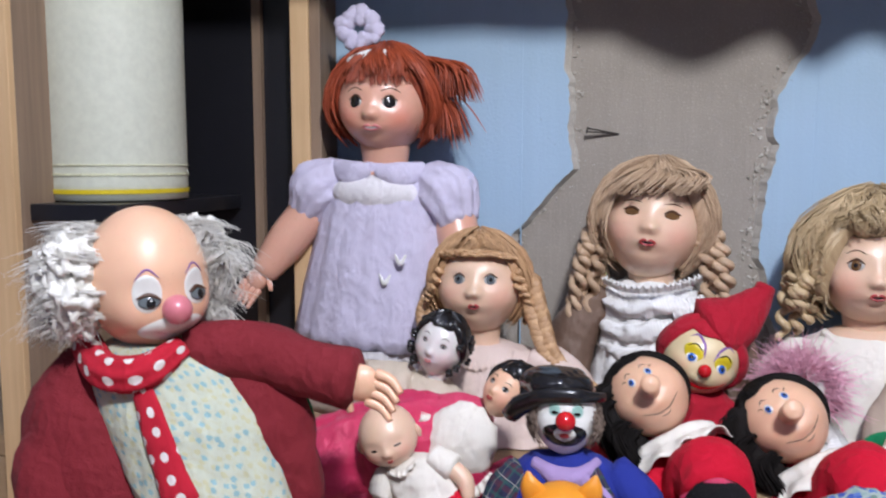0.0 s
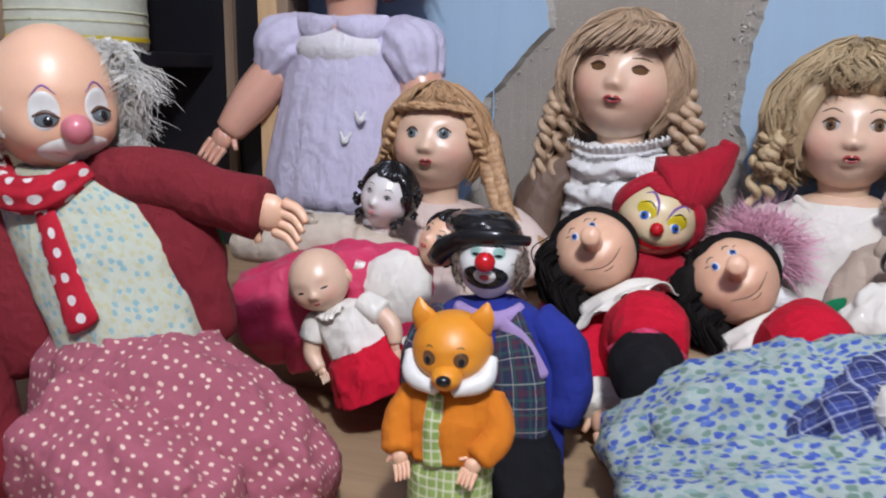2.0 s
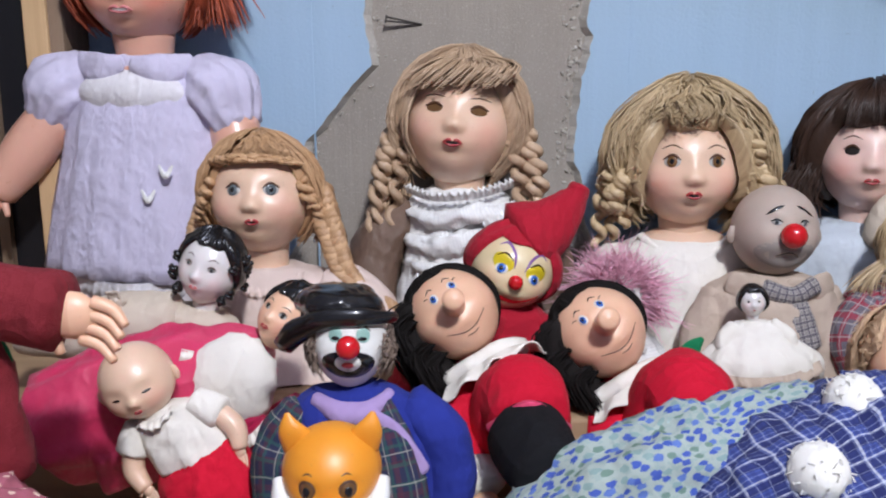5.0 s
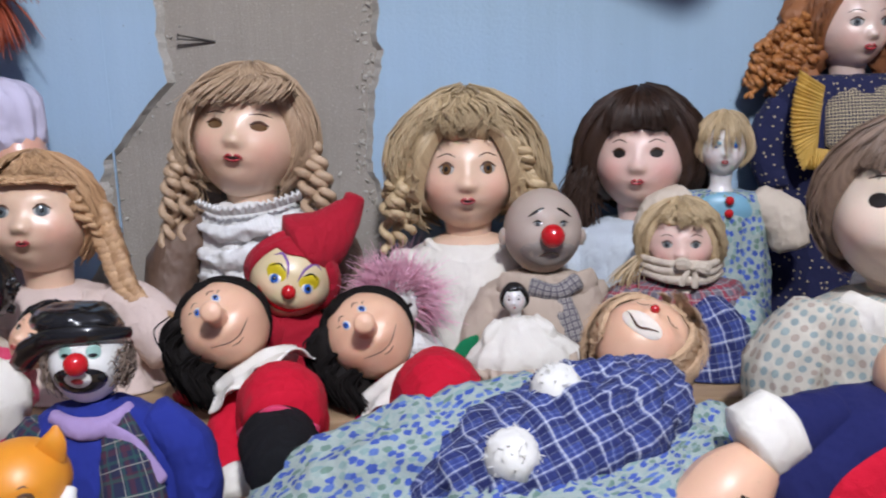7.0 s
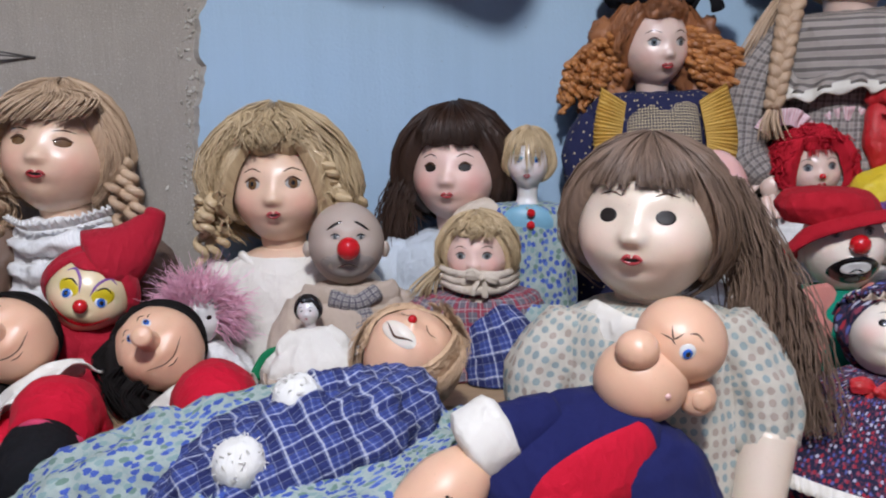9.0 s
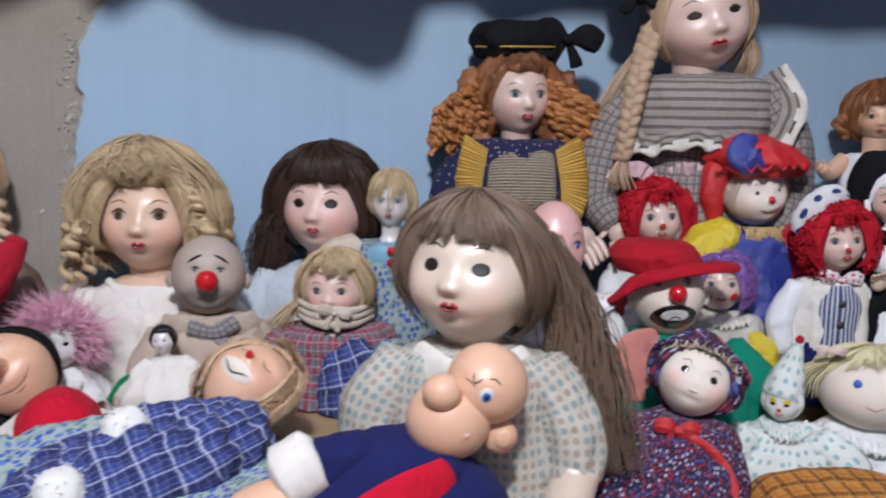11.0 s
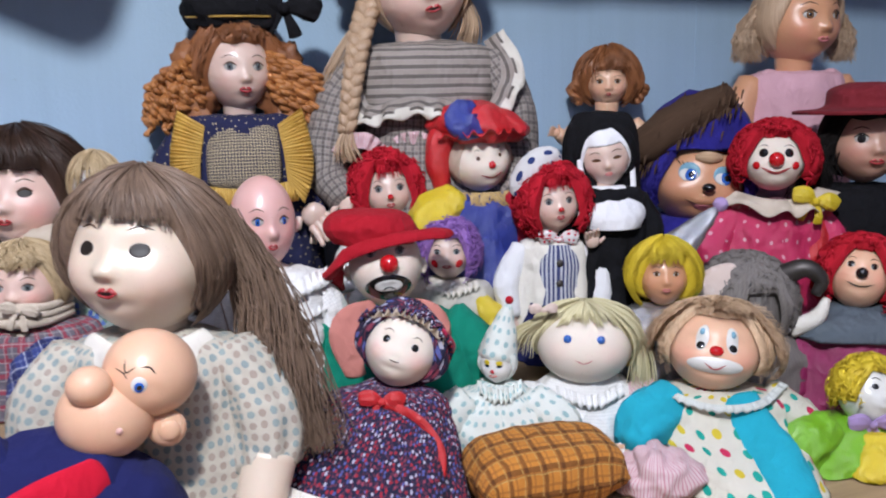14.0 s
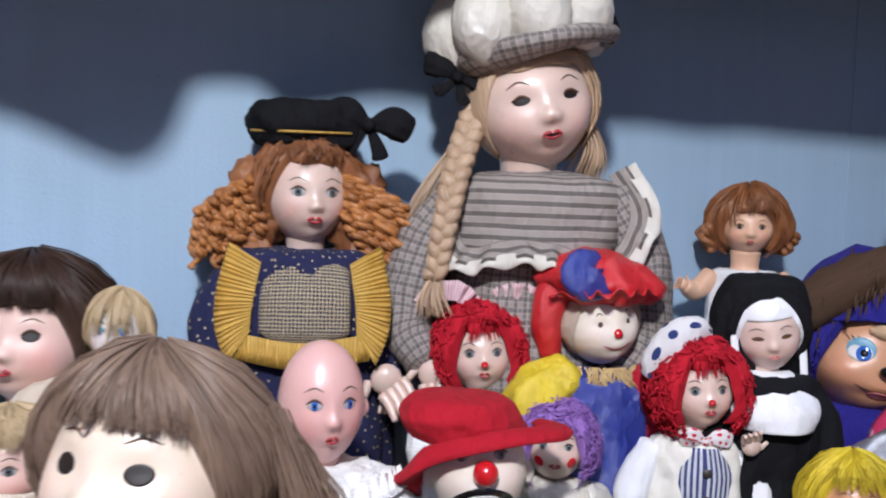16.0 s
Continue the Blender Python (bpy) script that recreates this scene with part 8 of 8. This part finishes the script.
def pink_pants_clown():
    d = Doll("curly_red_clown_doll", 1.599, 0.944, 1.188, 0.0454, yaw=-4)
    d.head(CLOTH_SKIN, 1.0, yaw=-16, nose=0.0, cheek=0.08, jaw=0.08, ears=False, blush=0.1, up=0.20)
    d.eyes(INK, WHITE, INK, None, ra=0.12, re=0.13, e=0.12)
    d.ell(d.face(0.0, -0.1, 0.1), 0.25, RED_GLOSS)
    d.line([(-0.45, -0.35), (0, -0.55), (0.45, -0.35)], 0.06, LIP)
    for s in (-1, 1):
        d.spot(s * 0.6, -0.3, 0.13, 0.13, RED_GLOSS, off=0.01)
    d.cap(RED_YARN, 0.65, -0.2, -0.9, 0.3, 0.05, 20, 0.15)
    d.frizz(RED_YARN, 340, 0.5, 0.075, -0.5, 0.8, 0.5, 0.2, 0, 0.6)
    gown(d, PINK_SATIN, -1.4, 0.9, 1.6, 2.1, wr=0.14, fold=0.05)
    d.frill([(-1.3, -0.2, -1.0), (-0.5, -0.85, -1.2), (0.6, -0.85, -1.2), (1.4, -0.2, -0.9)], [(-0.8, -0.5, -0.3), (-0.2, -0.8, -0.5), (0.2, -0.8, -0.5), (0.8, -0.5, -0.3)], CREAM, 0.75, 0.16, 4)
    d.bow((0.95, -1.2, -1.25), 0.75, YELLOW_SATIN, 0.9, 15)
    arms(d, PINK_SATIN, CLOTH_SKIN, -1.8, 1.5, 1.9, 0.6, 0.5, 0.5, 0.5)
    d.done("red-curled clown doll with yellow bow and pink satin suit")


def pink_dress_doll():
    d = Doll("pink_dress_doll", 1.796, 1.105, 1.415, 0.0667, yaw=4)
    d.head(TAN_VINYL, 1.12, yaw=12, pitch=2, cheek=0.08, jaw=0.14, neck=(0, -1.6))
    d.eyes(AMBER_EYE, WHITE, BROWN_INK, BROWN_INK, ra=0.14, re=0.08)
    d.lips_on(LIP_PINK, w=0.14)
    d.cap(LIGHT_BROWN, 0.55, -0.7, -0.9, 0.2)
    d.fringe(LIGHT_BROWN, -1.1, 1.1, 0.75, 0.4, 60, 0.05, 0.2, 0.06)
    for s in (-1, 1):
        for i in range(6):
            d.lock([(s * 0.9, 0.1, 0.5), (s * (1.15 + 0.06 * i), 0.1, -0.2), (s * (1.1 + 0.07 * i), 0.1, -1.0)], 0.25, LIGHT_BROWN, 16, 0.045, 0.06)
    gown(d, BABY_PINK, -1.3, 0.9, 1.35, 1.7, depth=0.7)
    for s in (-1, 1):
        d.tube([(s * 1.15, 0, -1.6), (s * 1.6, -0.2, -2.4), (s * 1.6, -0.5, -3.4)], [0.42, 0.42, 0.34], TAN_VINYL, n=16)
        d.ell((s * 0.85, -0.3, -1.35), (0.2, 0.15, 0.12), BABY_PINK)
    d.done("tan vinyl doll in a sleeveless pale pink dress")


def grey_elephant():
    d = Doll("grey_plush_elephant", 1.473, 0.861, 0.999, 0.0644)
    d.ell((0, 0, 0), (1.0, 0.9, 1.0), GREY_FUR, wr=0.08, n=18)
    d.ell((-0.55, -0.45, 0.3), (0.75, 0.3, 0.65), PINKISH, n=14, wr=0.05)
    d.hc, d.hr, d.hh, d.hs, d.form = np.zeros(3), turn_of(), 1.0, 1.0, (0, 0, 0, 0, 0, 0, 0)
    d.up = 0.0
    d.frizz(GREY_FUR, 420, 0.28, 0.022, -1.2, 0.5, 0.35, 0.0, 0.2, 0.3)
    d.tube([(0.55, -0.4, 0.6), (1.0, -0.7, 0.85), (1.3, -0.8, 0.6), (1.2, -0.8, 0.3)], [0.25, 0.2, 0.16, 0.1], STEEL, n=14)
    d.tube([(0.8, -0.6, -0.5), (1.25, -0.8, -0.2), (1.45, -0.8, 0.2)], [0.2, 0.17, 0.08], IVORY, n=12)
    d.loft([(0.2, 0, -0.6, 1.0, 0.8), (0.3, -0.1, -1.2, 1.3, 0.9), (0.3, -0.1, d.low, 1.3, 0.9)], GREY_FUR, 0.03, 7, 0.1)
    d.done("grey plush elephant with pink ears and tusks", "toy")


def black_nose_clown():
    d = Doll("black_nosed_clown_doll", 1.608, 0.787, 1.034, 0.0402)
    d.head(VINYL, 1.1, yaw=-26, roll=6, nose=0.0, jaw=0.1, ears=True, up=0.40)
    d.eyes(INK, WHITE, INK, INK, ra=0.12, re=0.08)
    d.ell(d.face(0.0, -0.14, 0.08), 0.2, INK)
    d.line([(-0.4, -0.45), (0, -0.55), (0.4, -0.45)], 0.03, INK)
    d.cap(RED_YARN, 0.65, -0.4, -0.9, 0.25, 0.05, 20, 0.1)
    d.frizz(RED_YARN, 300, 0.7, 0.06, -0.6, 0.75, 0.4, 0.1, 0.2, 0.55)
    gown(d, WINE, -1.2, 0.8, 2.0, 2.6, wr=0.16, fold=0.06)
    d.loft([(-0.1, -0.2, -0.95, 0.8, 0.7), (-0.1, -0.3, -1.4, 1.9, 1.2), (-0.1, -0.3, -1.9, 2.3, 1.4), (-0.1, -0.2, -2.0, 1.9, 1.2)], STEEL_VELVET, 0.05, 6, 0.08)
    arms(d, WINE, VINYL, -2.0, 2.0, 2.0, 0.6, 0.3, 0.5, 0)
    d.done("black-nosed red-haired clown doll with steel blue velvet collar")


def green_clown():
    d = Doll("lime_satin_clown_doll", 1.458, 0.674, 0.907, 0.0352)
    d.head(WHITE_PAINT, 1.1, pitch=-20, roll=20, nose=0.05, ears=False, at=(0.9, 0, 0.5))
    d.eyes(INK, None, INK, None, ra=0.1, re=0.08)
    d.frizz(YELLOW_HAIR, 200, 0.5, 0.05, -0.5, 0.8, 0.4, 0.0, 0)
    d.loft([(0.3, 0, -0.4, 1.0, 0.8), (0, -0.2, -1.0, 2.0, 1.2), (0, -0.3, d.low, 2.4, 1.5)], GREEN_SATIN, 0.08, 9, 0.2)
    d.tube([(-0.8, -0.4, -0.6), (-1.6, -0.8, -1.0), (-2.1, -1.0, -1.8)], [0.7, 0.85, 0.6], GREEN_SATIN, n=22, wr=0.18, fold=0.06)
    d.tube([(0.8, -0.9, -0.8), (0.6, -1.3, -1.6), (0.2, -1.5, -2.4)], [0.6, 0.8, 0.7], YELLOW_SATIN, n=20, wr=0.15)
    d.bow((0.6, -0.9, -0.3), 0.8, LAVENDER, 0.5)
    d.done("clown doll in lime and yellow satin lying back")


def dark_hat_doll():
    d = Doll("black_haired_hat_doll", 1.750, 0.911, 1.214, 0.0561)
    d.head(BROWN_SKIN, 1.15, yaw=-10, ears=False)
    d.eyes(INK, WHITE, INK, INK)
    d.lips_on(LIP)
    d.cap(BLACK_HAIR, 0.5, -0.8, -1.0, 0.25)
    for s in (-1, 1):
        for i in range(6):
            d.lock([(s * 0.8, -0.2, 0.5), (s * (1.2 + 0.1 * i), -0.2, -0.4), (s * (1.1 + 0.15 * i), -0.2, -1.5)], 0.3, BLACK_HAIR, 14, 0.06, 0.08)
    d.loft([(0, 0, 1.6, 0.5, 0.5), (0, 0, 1.4, 1.0, 0.9), (0, 0, 0.95, 1.15, 1.1), (0, -0.05, 0.85, 1.9, 1.7), (0, -0.05, 0.75, 1.95, 1.75)], MAROON, 0.01, 5, 0.03)
    gown(d, HABIT, -1.2, 0.8, 1.7, 2.2)
    d.tube([(-1.4, -0.3, -1.6), (-1.8, -0.7, -2.8), (-1.5, -1.0, -3.8)], [0.5, 0.6, 0.5], RED_SATIN, n=18, wr=0.1)
    d.done("black-haired doll with a wide maroon hat")


sad_clown(), tiny_doll(), sleeping_clown(), dark_haired_doll(), bib_doll(), bandage_doll(), big_doll(), sailor_doll()
gold_bib_doll(), grey_dress_doll(), bald_doll(), satin_jester(), red_hat_clown(), purple_clown(), nun_doll()
yarn_clown("yarn_haired_clown_doll", 1.029, 1.107, 1.160, 0.0384, 0, True)
yarn_clown("yarn_haired_clown_doll", 1.213, 0.951, 1.146, 0.0348, 0, False)
small_red_doll(), blue_bear(), bonnet_doll(), cone_clown(), yarn_haired_doll(), yellow_doll(), curly_clown(), pink_pants_clown()
pink_dress_doll(), grey_elephant(), black_nose_clown(), green_clown(), dark_hat_doll()

# a folded plaid cushion on the table
d = Doll("plaid_cushion", 1.075, 0.735, 0.875, 0.06, yaw=14)
u, v = np.meshgrid(np.linspace(-1, 1, 41), np.linspace(-1, 1, 33))
puff = 0.62 * ((1 - u ** 4) * (1 - v ** 4)) ** 0.55
for side in (1, -1):
    P = np.stack([1.5 * u * (1 - 0.1 * v * v), 0.95 * v * (1 - 0.12 * u * u) - 0.25 * side * puff, side * puff + 0.1 * (v + 1)], axis=2)
    d.grid(d.wrinkle(P, 0.07, 2.4), ORANGE_PLAID)
d.done("orange and brown plaid cushion lying on the table", "cushion")
for nm, x, y, mt, lb in (("folded_cloth", 1.20, 0.70, CANDY, "pale pink folded cloth on the table"), ("folded_cloth", -0.50, 0.42, MAGENTA, "crumpled pink satin cloth on the table"), ("folded_cloth", 0.30, 0.60, BLUE_FLORAL, "crumpled blue flowered cloth on the table")):
    d = Doll(nm, x, y, 0.86, 0.06, seed=int(x * 50) + 30)
    d.ell((0, 0, 0), (0.8, 0.6, 0.5) if mt is CANDY else (1.6, 1.3, 0.5), mt, wr=0.3, freq=1.6, n=26)
    d.done(lb, "cloth")


# ---- furniture at the left end, and an unseen shade overhead ----
cabinet = new("open_cabinet")
part("side_board", box(-0.79, -0.757, 0.905, WALL - 0.004, 0.842, 2.1, 0.002), OAK, cabinet, "weathered brown side board")
part("edge_strip", box(-0.792, -0.755, 0.893, 0.904, 0.842, 2.1, 0.002), PINE, cabinet, "pale pine edge strip")
part("back_panel", box(-0.756, -0.512, WALL - 0.018, WALL - 0.004, 0.932, 2.1), DARK, cabinet, "black back panel")
part("inner_strip", box(-0.60, -0.585, WALL - 0.03, WALL - 0.019, 0.932, 2.1), OAK, cabinet)
part("shelf", box(-0.756, -0.63, 0.92, WALL - 0.02, 1.225, 1.247, 0.002), DARK, cabinet, "black inner shelf")
part("post", box(-0.511, -0.481, 1.2, 1.207, 0.932, 2.1, 0.002), PINE, cabinet, "pale pine front of the post")
part("post_side", box(-0.509, -0.465, 1.208, WALL - 0.004, 0.932, 2.1, 0.002), OAK, cabinet)
tagged(cabinet, "open dark cabinet with pine posts beside the wall", "cabinet")

roll = new("paper_roll")
roll.location = (-0.722, 1.06, 1.249)
bm = bmesh.new()
rows = []
for i in range(25):
    z = 0.55 * i / 24
    rows.append([bm.verts.new((0.098 * math.cos(a), 0.098 * math.sin(a), z)) for a in [2 * math.pi * j / 56 for j in range(56)]])
for r0, r1 in zip(rows, rows[1:]):
    for j in range(56):
        bm.faces.new((r0[j], r0[(j + 1) % 56], r1[(j + 1) % 56], r1[j]))
bm.faces.new(rows[0][::-1]), bm.faces.new(rows[-1])
for f in bm.faces:
    f.smooth = len(f.verts) == 4
part("sheet", bm, paint("cream_paper", (0.62, 0.64, 0.52), 0.6), roll)
for z, h, m, lb in ((0.012, 0.006, YELLOW_PAINT, "yellow edge band"), (0.035, 0.003, LIME, "green line"), (0.048, 0.002, LIME, "green line")):
    bm = bmesh.new()
    bmesh.ops.create_cone(bm, segments=56, radius1=0.0995, radius2=0.0995, depth=h, cap_ends=True, matrix=Matrix.Translation((0, 0, z)))
    part("band", bm, m, roll, lb)
tagged(roll, "cream cylinder with yellow band on the cabinet shelf", "roll")

# added out of view: shelf and drooping cloth whose hem shapes the wall's shade
over = new("unseen_shelf")
part("shelf_board", box(-1.0, 2.4, 0.97, WALL - 0.002, 2.12, 2.14, 0.003), BOARD, over)
for x in (-0.95, 2.35):
    part("bracket", box(x - 0.012, x + 0.012, 0.98, WALL - 0.002, 2.06, 2.118), BOARD, over)
tagged(over, "unseen wooden shelf added to carry the shade cloth", "shelf")
hem = spline([(-1.0, 1.69), (-0.05, 1.67), (0.07, 1.655), (0.15, 1.632), (0.23, 1.66), (0.27, 1.625), (0.33, 1.65), (0.39, 1.615), (0.47, 1.602), (0.54, 1.575), (0.581, 1.567), (0.615, 1.588), (0.634, 1.632), (0.645, 1.642), (0.70, 1.646), (0.73, 1.630), (0.86, 1.644), (1.085, 1.636), (1.42, 1.640), (2.4, 1.640)], 150)
bm = bmesh.new()
rings = []
for x, z in hem:
    w = 0.005 * math.sin(x * 40)
    rings.append([bm.verts.new((x, 0.95 + w, 2.16)), bm.verts.new((x, 0.95 + w, z)), bm.verts.new((x, 0.962 + w, z)), bm.verts.new((x, 0.962 + w, 2.16))])
for a, b in zip(rings, rings[1:]):
    for k in range(4):
        bm.faces.new((a[k], b[k], b[(k + 1) % 4], a[(k + 1) % 4]))
tagged(part("shade_cloth", bm, LINEN), "unseen grey cloth hung to shade the top of the wall", "cloth")
